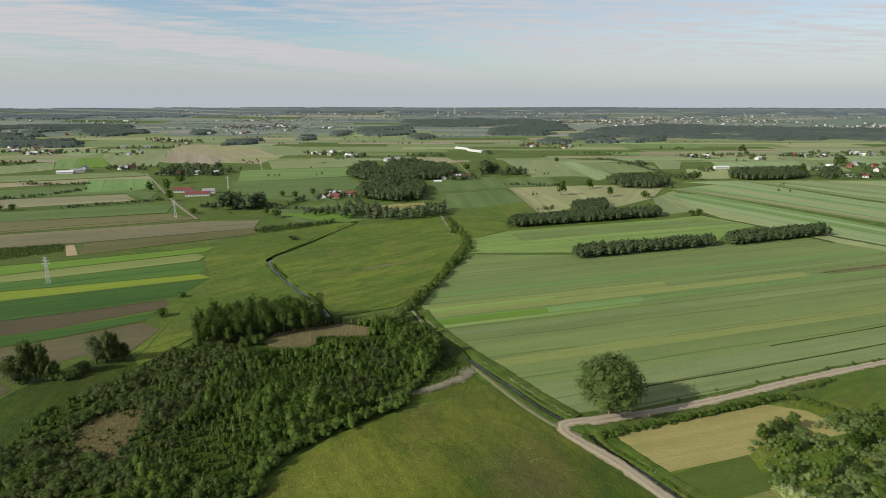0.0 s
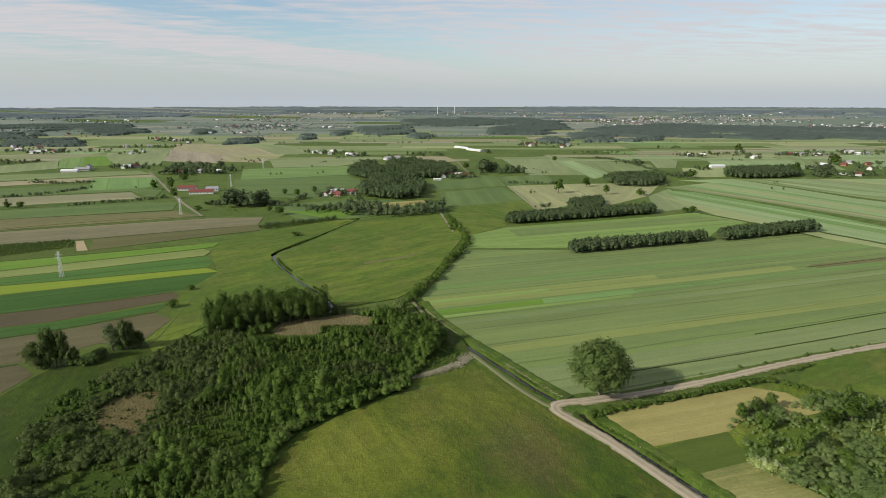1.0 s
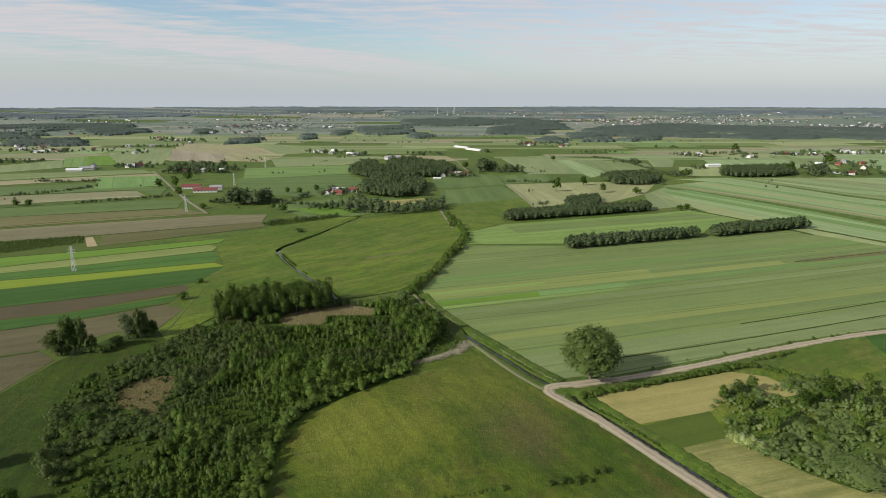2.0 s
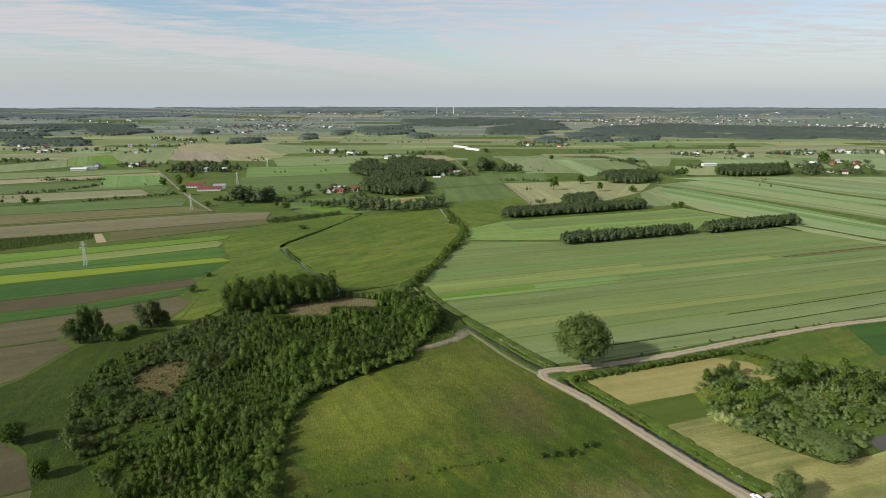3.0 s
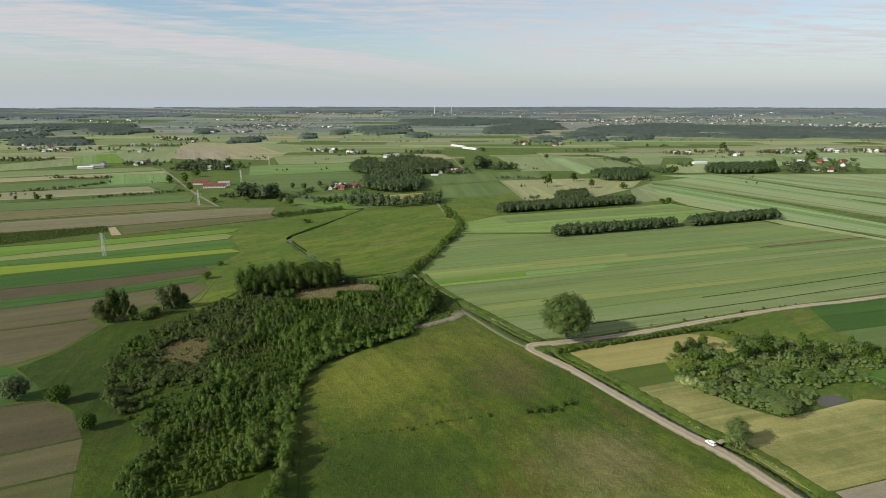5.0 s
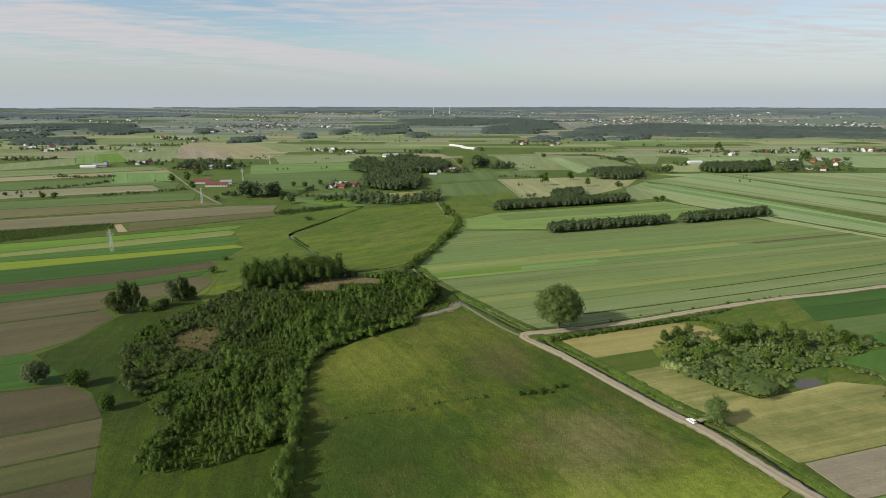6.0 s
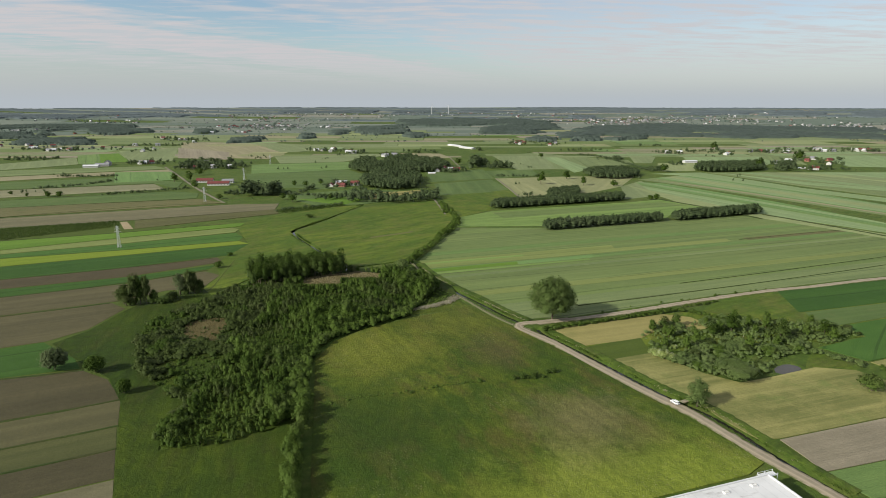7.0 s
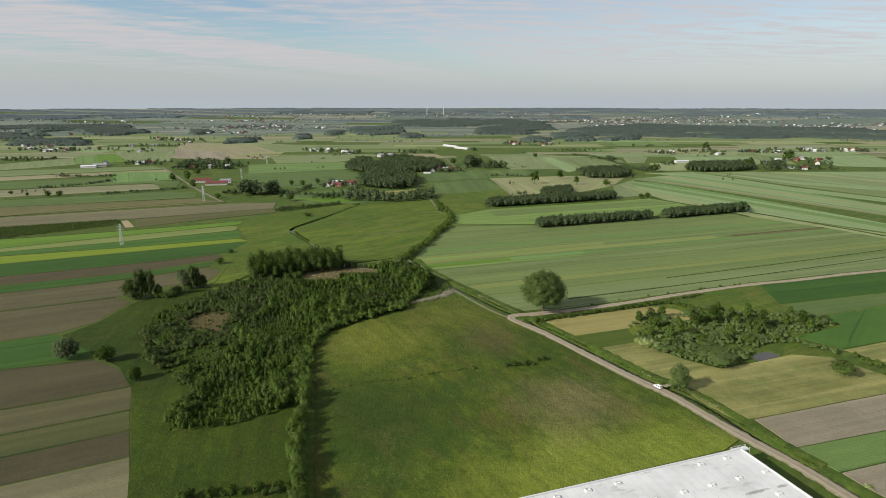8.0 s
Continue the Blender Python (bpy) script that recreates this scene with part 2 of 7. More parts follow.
GRASS = (0.090, 0.125, 0.030)
M = {
    "ground": meadow("grassland_turf", (0.066, 0.108, 0.016), (0.100, 0.140, 0.024), (0.056, 0.100, 0.014), (0.118, 0.122, 0.036), 0.0, 0.35),
    "meadow": meadow("hay_meadow", (0.046, 0.080, 0.006), (0.096, 0.122, 0.011), (0.034, 0.068, 0.005), (0.098, 0.076, 0.021), 0.5, 0.25, 17.0, (
        (88, 64, 38, (0.205, 0.255, 0.030), 0.85), (60, 57, 42, (0.200, 0.242, 0.032), 0.8), (34, 42, 44, (0.195, 0.232, 0.030), 0.8), (58, 100, 34, (0.180, 0.158, 0.068), 0.75),
        (-30, 172, 46, (0.160, 0.172, 0.022), 0.7), (12, 205, 42, (0.122, 0.130, 0.020), 0.55), (31, 168, 24, (0.088, 0.074, 0.028), 0.7),
        (-24, 96, 40, (0.032, 0.058, 0.005), 0.8))),
    "moss": meadow("damp_meadow", (0.078, 0.124, 0.013), (0.125, 0.166, 0.018), (0.062, 0.112, 0.013), (0.155, 0.148, 0.042), 0.0, 0.5, 8.0),
    # Lush green, darkened to imitate the dimmer light at lower left.
    "lush": meadow("dim_lush_meadow", (0.024, 0.048, 0.002), (0.052, 0.080, 0.004), (0.032, 0.060, 0.003), (0.058, 0.064, 0.011), 0.0, 0.4, 80.0),
    "verge": meadow("verge_grass", (0.050, 0.090, 0.010), (0.080, 0.124, 0.015), (0.092, 0.138, 0.018), (0.110, 0.112, 0.034)),
    "barley": crop("young_barley", (0.124, 0.172, 0.054), (0.168, 0.212, 0.068), 0.6, 11.0),
    "rye": crop("silver_rye", (0.140, 0.184, 0.070), (0.186, 0.226, 0.088), 0.6, 9.0),
    "wheat": crop("green_wheat", (0.050, 0.118, 0.018), (0.078, 0.150, 0.026), 0.6, 10.0),
    # Deep green wheat, also darkened for dim left strips and cloud shade.
    "dim_wheat": crop("dim_wheat", (0.030, 0.080, 0.010), (0.048, 0.104, 0.015), 0.6, 10.0),
    "bright": crop("fresh_green_crop", (0.090, 0.175, 0.018), (0.125, 0.210, 0.026), 0.5),
    "yellow": crop("yellow_green_crop", (0.150, 0.215, 0.016), (0.195, 0.250, 0.026), 0.45),
    "pale": crop("pale_green_crop", (0.217, 0.259, 0.108), (0.270, 0.297, 0.134), 0.6),
    "hay": crop("mown_hay", (0.225, 0.205, 0.070), (0.290, 0.252, 0.092), 0.85, 0.0, 0.3, 5.0, (0.150, 0.165, 0.048)),
    "mown": crop("mown_grass", (0.160, 0.172, 0.052), (0.325, 0.292, 0.110), 1.0, 0.0, 0.3, 4.0, (0.125, 0.165, 0.042)),
    "soil": crop("bare_soil", (0.082, 0.074, 0.035), (0.120, 0.106, 0.051), 0.7, 0.0, 0.35, 2.5),
    "dark_soil": crop("dark_soil", (0.072, 0.060, 0.030), (0.104, 0.086, 0.044), 0.6, 0.0, 0.4, 2.5),
    "tan": crop("tan_soil", (0.270, 0.215, 0.130), (0.340, 0.270, 0.165), 0.6, 0.0, 0.3, 2.5),
    "fallow": crop("fallow", (0.120, 0.116, 0.046), (0.160, 0.148, 0.060), 0.7, 0.0, 0.4, 3.0, (0.080, 0.105, 0.030)),
    # soft_green, mid_green and grassland are paled to stand in for haze.
    "soft_green": crop("soft_green_crop", (0.188, 0.262, 0.112), (0.240, 0.308, 0.138), 0.65, 10.0),
    "mid_green": crop("mid_green_crop", (0.118, 0.192, 0.054), (0.158, 0.232, 0.068), 0.65, 10.0),
    "dry_lea": crop("dry_pasture", (0.192, 0.192, 0.104), (0.252, 0.240, 0.138), 0.8, 0.0, 0.35, 5.0, (0.140, 0.160, 0.070)),
    "wheat_pale": crop("light_green_wheat", (0.120, 0.212, 0.062), (0.160, 0.250, 0.078), 0.6, 10.0),
    "grassland": crop("pasture", (0.161, 0.203, 0.086), (0.207, 0.240, 0.110), 0.6, 0.0, 0.35, 6.0),
    "straw": crop("dry_field", (0.230, 0.215, 0.120), (0.290, 0.260, 0.150), 0.5, 0.0, 0.3, 4.0),
    # Bare soil darkened to imitate dimmer light on the left fields.
    "dim_soil": crop("dimmed_soil", (0.062, 0.056, 0.027), (0.092, 0.080, 0.039), 0.6, 0.0, 0.4, 2.5),
    "clay": crop("dry_clay", (0.225, 0.196, 0.134), (0.300, 0.262, 0.184), 0.7, 0.0, 0.35, 3.0),
    # Copies of tan, olive and fallow, darkened to match the dim left side.
    "stubble": crop("grey_stubble", (0.138, 0.128, 0.070), (0.186, 0.170, 0.094), 0.7, 0.0, 0.35, 2.5),
    "dim_olive": crop("dim_olive_crop", (0.062, 0.070, 0.022), (0.090, 0.094, 0.032), 0.7, 0.0, 0.4, 3.0),
    "dim_fallow": crop("dim_fallow", (0.080, 0.076, 0.034), (0.112, 0.104, 0.046), 0.7, 0.0, 0.4, 3.0),
    # Crop colours greyed and blued to imitate haze over distant fields.
    "far_grass": crop("hazed_pasture", (0.150, 0.178, 0.138), (0.190, 0.216, 0.168), 0.4, 0.0, 0.3, 8.0),
    "far_crop": crop("hazed_cereal", (0.112, 0.146, 0.112), (0.145, 0.178, 0.134), 0.4, 0.0, 0.3, 8.0),
    "far_dry": crop("hazed_dry_field", (0.205, 0.205, 0.160), (0.250, 0.246, 0.192), 0.4, 0.0, 0.3, 8.0),
    "litter": crop("reed_litter", (0.098, 0.088, 0.034), (0.150, 0.124, 0.052), 0.4, 0.0, 0.4, 3.0, (0.055, 0.078, 0.016)),
    "grey_barley": crop("grey_green_barley", (0.118, 0.160, 0.052), (0.156, 0.196, 0.064), 0.6, 10.0),
    "soft_barley": crop("soft_barley", (0.122, 0.176, 0.052), (0.166, 0.214, 0.066), 0.6, 8.0),
    "pale_barley": crop("yellowish_barley", (0.165, 0.205, 0.058), (0.205, 0.235, 0.072), 0.6, 9.0),
    "fresh": crop("fresh_cereal", (0.145, 0.225, 0.055), (0.190, 0.265, 0.070), 0.8, 8.0),
    "dark_lea": crop("dark_pasture", (0.060, 0.090, 0.012), (0.080, 0.112, 0.018), 0.4, 0.0, 0.35, 3.0),
    "lea": crop("green_pasture", (0.078, 0.126, 0.034), (0.112, 0.160, 0.046), 0.7, 0.0, 0.35, 5.0, (0.120, 0.136, 0.048)),
    "old_hay": crop("old_hay", (0.222, 0.236, 0.106), (0.276, 0.276, 0.132), 0.85, 0.0, 0.35, 5.0, (0.135, 0.160, 0.066)),
    "olive": crop("thin_olive_crop", (0.088, 0.090, 0.032), (0.125, 0.120, 0.045), 0.6, 0.0, 0.4, 3.0),
}
LABEL = {
    "meadow": "rough hay meadow with brown patches and flowers",
    "moss": "damp dark green meadow beside a ditch",
    "lush": "lush meadow beside a thicket, darkened for dim light",
    "verge": "lush green grass verge",
    "barley": "pale green strip of young barley in rows",
    "rye": "silvery green strip of rye in rows",
    "wheat": "fresh green strip of wheat in rows",
    "dim_wheat": "deep green strip of growing wheat",
    "bright": "vivid green strip of young crop",
    "yellow": "bright yellow-green strip of crop",
    "pale": "pale green strip of cereal",
    "hay": "yellowish mown hay field beside a hedge",
    "mown": "mown field with drying grass swaths",
    "soil": "brown bare field with fine furrows",
    "dark_soil": "dark brown ploughed field",
    "tan": "light tan field of dry soil",
    "fallow": "weedy olive fallow field",
    "soft_green": "soft green strip of growing cereal",
    "mid_green": "mid green strip of growing crop",
    "dry_lea": "dry tan pasture with green patches",
    "wheat_pale": "light green strip of young wheat",
    "grassland": "pale green pasture between strips",
    "straw": "dry straw-coloured field",
    "dim_soil": "ploughed field, soil darkened for dim light",
    "clay": "dry greyish clay field with furrows",
    "stubble": "greyish field of old stubble",
    "dim_olive": "dull olive field of thin grass",
    "dim_fallow": "brown-green fallow field, darkened for dim light",
    "far_grass": "distant pasture land, greyed to imitate haze",
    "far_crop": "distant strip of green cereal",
    "far_dry": "distant dry field, paled to imitate haze",
    "litter": "tan litter of dead reeds",
    "grey_barley": "grey-green strip of young barley",
    "soft_barley": "soft green strip of young barley",
    "pale_barley": "yellowish green strip of young barley",
    "fresh": "fresh light green strip of cereal",
    "dark_lea": "smooth dark green grass beside a mown field",
    "lea": "green pasture with faint mowing marks",
    "old_hay": "pale mown field with patchy dry grass",
    "olive": "thin olive-coloured crop on brown soil",
}


# ---- ground: flat country, its far part bent up to fit the camera's horizon ----
def rise(x, y):
    r = np.hypot(x, y)
    u = np.clip((r - 2500.0) / 2400.0, 0.0, 1.0)
    # beyond 4900 m it follows a sightline from the camera's 120 m height
    return np.where(r < 4900.0, 69.0 * u * u * (1.6 - 0.6 * u), 120.0 - 0.01041 * r)


def ground_z(x, y):
    return float(rise(np.array(float(x)), np.array(float(y))))


def mesh_from(name, verts, faces, material, smooth=False, normals=None):
    """A mesh from an (n, 3) array and a list of face arrays, each (m, k)."""
    me = bpy.data.meshes.new(name)
    verts = np.asarray(verts, np.float32)
    faces = [np.asarray(f, np.int32) for f in faces if len(f)]
    loops = np.concatenate([f.ravel() for f in faces])
    sizes = np.concatenate([np.full(len(f), f.shape[1], np.int32) for f in faces])
    me.vertices.add(len(verts))
    me.vertices.foreach_set("co", verts.ravel())
    me.loops.add(len(loops))
    me.loops.foreach_set("vertex_index", loops)
    me.polygons.add(len(sizes))
    me.polygons.foreach_set("loop_start", np.concatenate([[0], np.cumsum(sizes)[:-1]]).astype(np.int32))
    if smooth or normals is not None:
        me.polygons.foreach_set("use_smooth", np.ones(len(sizes), bool))
    me.update(calc_edges=True)
    me.validate()
    if normals is not None:
        me.normals_split_custom_set_from_vertices(np.asarray(normals, np.float32))
    me.materials.append(material)
    return me


def part(name, bm, material, parent=None, label=""):
    me = bpy.data.meshes.new(name)
    bm.to_mesh(me)
    bm.free()
    me.materials.append(material)
    ob = new(name, me)
    if parent:
        ob.parent = parent
    return tagged(ob, label)


def piece(name, me, parent=None, m=None, label=""):
    ob = new(name, me)
    if parent:
        ob.parent = parent
    if m is not None:
        ob.matrix_local = m
    return tagged(ob, label)


def spaced(points, step):
    """A polyline as points at even steps, rounded at its bends."""
    p = np.array(points, float)
    for _ in range(2):
        q = [p[0]]
        for a, b in zip(p[:-1], p[1:]):
            q += [a * 0.75 + b * 0.25, a * 0.25 + b * 0.75]
        p = np.array(q + [p[-1]])
    d = np.concatenate([[0], np.cumsum(np.hypot(*np.diff(p, axis=0).T))])
    s = np.linspace(0, d[-1], max(2, int(d[-1] / step) + 1))
    return np.stack([np.interp(s, d, p[:, 0]), np.interp(s, d, p[:, 1])], 1)


def away(x, y, line):
    """Distance of grid points from a polyline."""
    best = np.full(x.shape, 1e9)
    for (ax, ay), (bx, by) in zip(line[:-1], line[1:]):
        near = (x > min(ax, bx) - 12) & (x < max(ax, bx) + 12) & (y > min(ay, by) - 12) & (y < max(ay, by) + 12)
        px, py = x[near] - ax, y[near] - ay
        dx, dy = bx - ax, by - ay
        k = np.clip((px * dx + py * dy) / max(dx * dx + dy * dy, 1e-9), 0, 1)
        best[near] = np.minimum(best[near], np.hypot(px - k * dx, py - k * dy))
    return best


def inside(x, y, poly):
    p = np.array(poly, float)
    hit = np.zeros(np.shape(x), bool)
    for (ax, ay), (bx, by) in zip(p, np.roll(p, -1, 0)):
        cross = (ay > y) != (by > y)
        with np.errstate(divide="ignore", invalid="ignore"):
            hit ^= cross & (x < (bx - ax) * (y - ay) / (by - ay) + ax)
    return hit


LEVEL = [0.06]


def field(kind, points, name="field", lift=0.0, rows=None):
    """A field as a low slab of crop; its rows run along the longest side, or at an angle in degrees."""
    LEVEL[0] += 0.0025
    top = LEVEL[0] + lift
    p = np.array(points, float)
    sides = np.roll(p, -1, 0) - p
    d = sides[np.argmax(np.hypot(*sides.T))]
    turn = math.atan2(d[1], d[0]) if rows is None else radians(rows)
    c, s = math.cos(turn), math.sin(turn)
    local = (p - p[0]) @ np.array([[c, -s], [s, c]])
    bm = bmesh.new()
    if len(p) == 4:
        longest = max(np.hypot(*(p[1] - p[0])), np.hypot(*(p[2] - p[3])))
        deep = max(np.hypot(*(p[3] - p[0])), np.hypot(*(p[2] - p[1])))
        nu, nv = (max(1, int(longest / 90)), max(1, int(deep / 90))) if p[:, 1].max() > 2300 else (1, 1)
        grid = []
        for j in range(nv + 1):
            row = []
            for i in range(nu + 1):
                u, v = i / nu, j / nv
                w = ((1 - u) * (1 - v), u * (1 - v), u * v, (1 - u) * v)
                at, real = sum(k * q for k, q in zip(w, local)), sum(k * q for k, q in zip(w, p))
                row.append(bm.verts.new((at[0], at[1], ground_z(*real) + top)))
            grid.append(row)
        for j in range(nv):
            for i in range(nu):
                bm.faces.new((grid[j][i], grid[j][i + 1], grid[j + 1][i + 1], grid[j + 1][i]))
    else:
        bm.faces.new([bm.verts.new((a, b, ground_z(*q) + top)) for (a, b), q in zip(local, p)])
        bmesh.ops.triangulate(bm, faces=bm.faces[:])
    bmesh.ops.recalc_face_normals(bm, faces=bm.faces[:])
    if bm.faces[:][0].normal.z < 0:
        bmesh.ops.reverse_faces(bm, faces=bm.faces[:])
    rim = [e for e in bm.edges if e.is_boundary]
    skirt = bmesh.ops.extrude_edge_only(bm, edges=rim)["geom"]
    for v in skirt:
        if isinstance(v, bmesh.types.BMVert):
            v.co.z -= top + 0.05
    ob = part(name, bm, M[kind])
    ob.matrix_world = pose(p[0][0], p[0][1], 0, 0, 0, math.degrees(turn))
    return tagged(ob, LABEL[kind], "field", "", "structure")


def clip(poly, normal, limit):
    """The part of a polygon whose points lie beyond limit along normal."""
    out, p = [], [np.array(q, float) for q in poly]
    for a, b in zip(p, p[1:] + p[:1]):
        da, db = a @ normal - limit, b @ normal - limit
        if da >= 0:
            out.append(a)
        if (da >= 0) != (db >= 0):
            out.append(a + (b - a) * da / (da - db))
    return out


def band(poly, angle, near, far, kind, name="field", lift=0.0):
    """The strip of a field between two parallel lines."""
    n = np.array([-math.sin(radians(angle)), math.cos(radians(angle))])
    part_of = clip(clip(poly, n, near), -n, -far) if far > near else []
    if len(part_of) > 2:
        field(kind, part_of, name, lift, angle)


def strips(poly, angle, kinds, name="field", lift=0.0, thin=7, thick=22):
    """A large field split into narrow parallel strips of nearly the same crop."""
    rng = random.Random(17)
    n = np.array([-math.sin(radians(angle)), math.cos(radians(angle))])
    reach = [np.array(q, float) @ n for q in poly]
    d = min(reach)
    while d < max(reach):
        w = rng.uniform(thin, thick)
        band(poly, angle, d, min(d + w, max(reach)), rng.choice(kinds), name, lift)
        d += w


BIG_STRIPS = ("barley", "barley", "rye", "grey_barley", "soft_barley")


def baulk(points, width=1.9, high=0.52):
    """A narrow grassy boundary between two strips."""
    line = spaced(points, 6.0)
    tan = np.gradient(line, axis=0)
    side = np.stack([-tan[:, 1], tan[:, 0]], 1) / np.hypot(*tan.T)[:, None]
    rng = np.random.default_rng(len(line))
    v = []
    for a, z in ((-1, 0.02), (-0.5, high), (0.5, high), (1, 0.02)):
        xy = line + side * (a * width / 2 * rng.uniform(0.6, 1.3, len(line)))[:, None]
        v.append(np.c_[xy, rise(xy[:, 0], xy[:, 1]) + z])
    i = (np.arange(len(line) - 1)[:, None] * 4 + np.arange(3)[None]).ravel()
    quads = np.stack([i, i + 1, i + 5, i + 4], 1)
    tagged(new("baulk", mesh_from("baulk", np.stack(v, 1).reshape(-1, 3), [quads], M["baulk"])), "narrow dark grass baulk between field strips", "baulk", "", "structure")


def ribbon(name, points, width, material, z, label, category, step=2.0, ragged=0.25, crown=0.08, seed=1):
    """A lane with ragged edges; u runs across it."""
    rng = np.random.default_rng(seed)
    line = spaced(points, step)
    tan = np.gradient(line, axis=0)
    tan /= np.hypot(*tan.T)[:, None]
    side = np.stack([-tan[:, 1], tan[:, 0]], 1)
    across = np.array([-1.0, -0.6, -0.25, 0.25, 0.6, 1.0])
    drop = np.array([-0.05, 0.6, 1.0, 1.0, 0.6, -0.05])
    wide = width / 2 * (1 + 0.12 * np.sin(np.arange(len(line)) * 0.31) * ragged * 2)
    verts, n = [], len(line)
    for k, a in enumerate(across):
        wob = rng.normal(0, ragged, n) if abs(a) == 1 else np.zeros(n)
        off = (a * wide + wob)[:, None] * side
        xy = line + off
        zz = rise(xy[:, 0], xy[:, 1]) + (z + crown * drop[k] if abs(a) < 1 else -0.04 + z * 0.5)
        verts.append(np.c_[xy, zz])
    v = np.stack(verts, 1).reshape(-1, 3)
    i = np.arange(n - 1)[:, None] * 6 + np.arange(5)[None]
    quads = np.stack([i, i + 6, i + 7, i + 1], -1).reshape(-1, 4)
    quads = quads[:, ::-1]
    me = mesh_from(name, v, [quads], material, True)
    uv = me.uv_layers.new(name="UVMap")
    loop_v = np.empty(len(me.loops), np.int32)
    me.loops.foreach_get("vertex_index", loop_v)
    uvs = np.stack([across[loop_v % 6], loop_v // 6 * step], 1).astype(np.float32)
    uv.data.foreach_set("uv", uvs.ravel())
    return tagged(new(name, me), label, category, "", "structure")


def road_material(name, base, rut, middle, grass):
    n = Nodes(name, 0.95, 0.1)
    uv = n.node("ShaderNodeUVMap")
    sep = n.node("ShaderNodeSeparateXYZ")
    n.link(uv.outputs[0], sep.inputs[0])
    p = n.coords()
    a = n.math("ABSOLUTE", sep.outputs[0])
    col = n.mix(n.noise(p, 0.25, 5, 0.7), base, tuple(v * 0.75 for v in base))
    tracks = n.math("SUBTRACT", 1.0, n.math("MULTIPLY", n.math("ABSOLUTE", n.math("SUBTRACT", a, 0.42)), 5.0))
    col = n.mix(n.math("MULTIPLY", n.math("MAXIMUM", tracks, 0.0), 0.8), col, rut)
    mid = n.math("MULTIPLY", n.math("LESS_THAN", a, 0.2), n.noise(p, 0.35, 4, 0.6, 0.35, 0.6))
    col = n.mix(n.math("MULTIPLY", mid, middle), col, grass)
    edge = n.math("MULTIPLY", n.math("GREATER_THAN", a, 0.78), n.noise(p, 0.5, 4, 0.7, 0.35, 0.6))
    col = n.mix(edge, col, grass)
    n.color(n.mix(n.math("MULTIPLY", n.noise(p, 2.5, 4, 0.7), 0.35), col, tuple(v * 0.55 for v in base)))
    n.bump(n.noise(p, 3.0, 4, 0.7), 0.5, 0.1)
    return n.mat


M["baulk"] = meadow("baulk_grass", (0.034, 0.056, 0.012), (0.056, 0.074, 0.018), (0.040, 0.066, 0.014), (0.070, 0.062, 0.026), 0.0, 0.2)
M["gravel"] = road_material("gravel_road", (0.340, 0.288, 0.208), (0.410, 0.350, 0.258), 0.2, (0.115, 0.132, 0.042))
M["track"] = road_material("dirt_track", (0.135, 0.142, 0.062), (0.360, 0.315, 0.235), 0.9, (0.085, 0.118, 0.030))
M["grass_ruts"] = road_material("grassy_ruts", (0.070, 0.100, 0.018), (0.150, 0.150, 0.060), 0.9, (0.075, 0.115, 0.018))
M["lane"] = road_material("field_lane", (0.200, 0.185, 0.135), (0.260, 0.240, 0.180), 0.4, (0.130, 0.150, 0.060))
water = Nodes("ditch_water", 0.06, 0.5)
water.color(water.mix(water.noise(water.coords(), 0.3, 3), (0.012, 0.014, 0.012), (0.030, 0.030, 0.022)))
water.bump(water.noise(water.coords(), 1.2, 3), 0.08, 0.05)
M["water"] = water.mat
M["leaf"] = foliage("alder_leaves", (0.038, 0.074, 0.010), (0.070, 0.116, 0.017), (0.098, 0.138, 0.036))
M["dark_leaf"] = foliage("dark_leaves", (0.046, 0.080, 0.016), (0.082, 0.124, 0.026), None, 0.11, 0.2)
M["willow_leaf"] = foliage("willow_leaves", (0.120, 0.176, 0.054), (0.172, 0.234, 0.074), (0.214, 0.268, 0.104), 0.14, 1.3)
M["pale_willow"] = foliage("pale_willow_leaves", (0.090, 0.122, 0.050), (0.124, 0.160, 0.068), (0.156, 0.190, 0.092), 0.3, 1.3)
M["shrub_leaf"] = foliage("shrub_leaves", (0.066, 0.116, 0.018), (0.114, 0.174, 0.032), (0.148, 0.194, 0.056))
M["blossom"] = foliage("elder_blossom", (0.150, 0.220, 0.050), (0.420, 0.480, 0.180), (0.760, 0.770, 0.520), 0.6, 1.2)
M["reed"] = foliage("dry_reed", (0.105, 0.082, 0.032), (0.165, 0.128, 0.054), (0.085, 0.105, 0.030), 0.2)
M["reed_pale"] = foliage("bleached_reed", (0.300, 0.250, 0.140), (0.420, 0.350, 0.210), (0.250, 0.240, 0.110), 0.2)
M["pond_water"] = plain("murky_pond_water", (0.055, 0.050, 0.036), (0.075, 0.068, 0.050), 0.3, 0.16)
# Leaves lightened so that woods at middle distance look hazy.
M["mid_leaf"] = foliage("wood_leaves", (0.066, 0.100, 0.042), (0.104, 0.142, 0.060), (0.128, 0.162, 0.076), 0.05, 0.14)
M["pale_reed"] = foliage("pale_reed", (0.300, 0.270, 0.160), (0.420, 0.380, 0.250), (0.250, 0.260, 0.120), 0.3)
M["dead_wood"] = foliage("dead_branches", (0.320, 0.290, 0.200), (0.500, 0.460, 0.350), (0.160, 0.190, 0.070), 0.3)
M["poplar_leaf"] = foliage("poplar_leaves", (0.078, 0.126, 0.032), (0.126, 0.178, 0.048), (0.164, 0.204, 0.072), 0.3, 0.8)
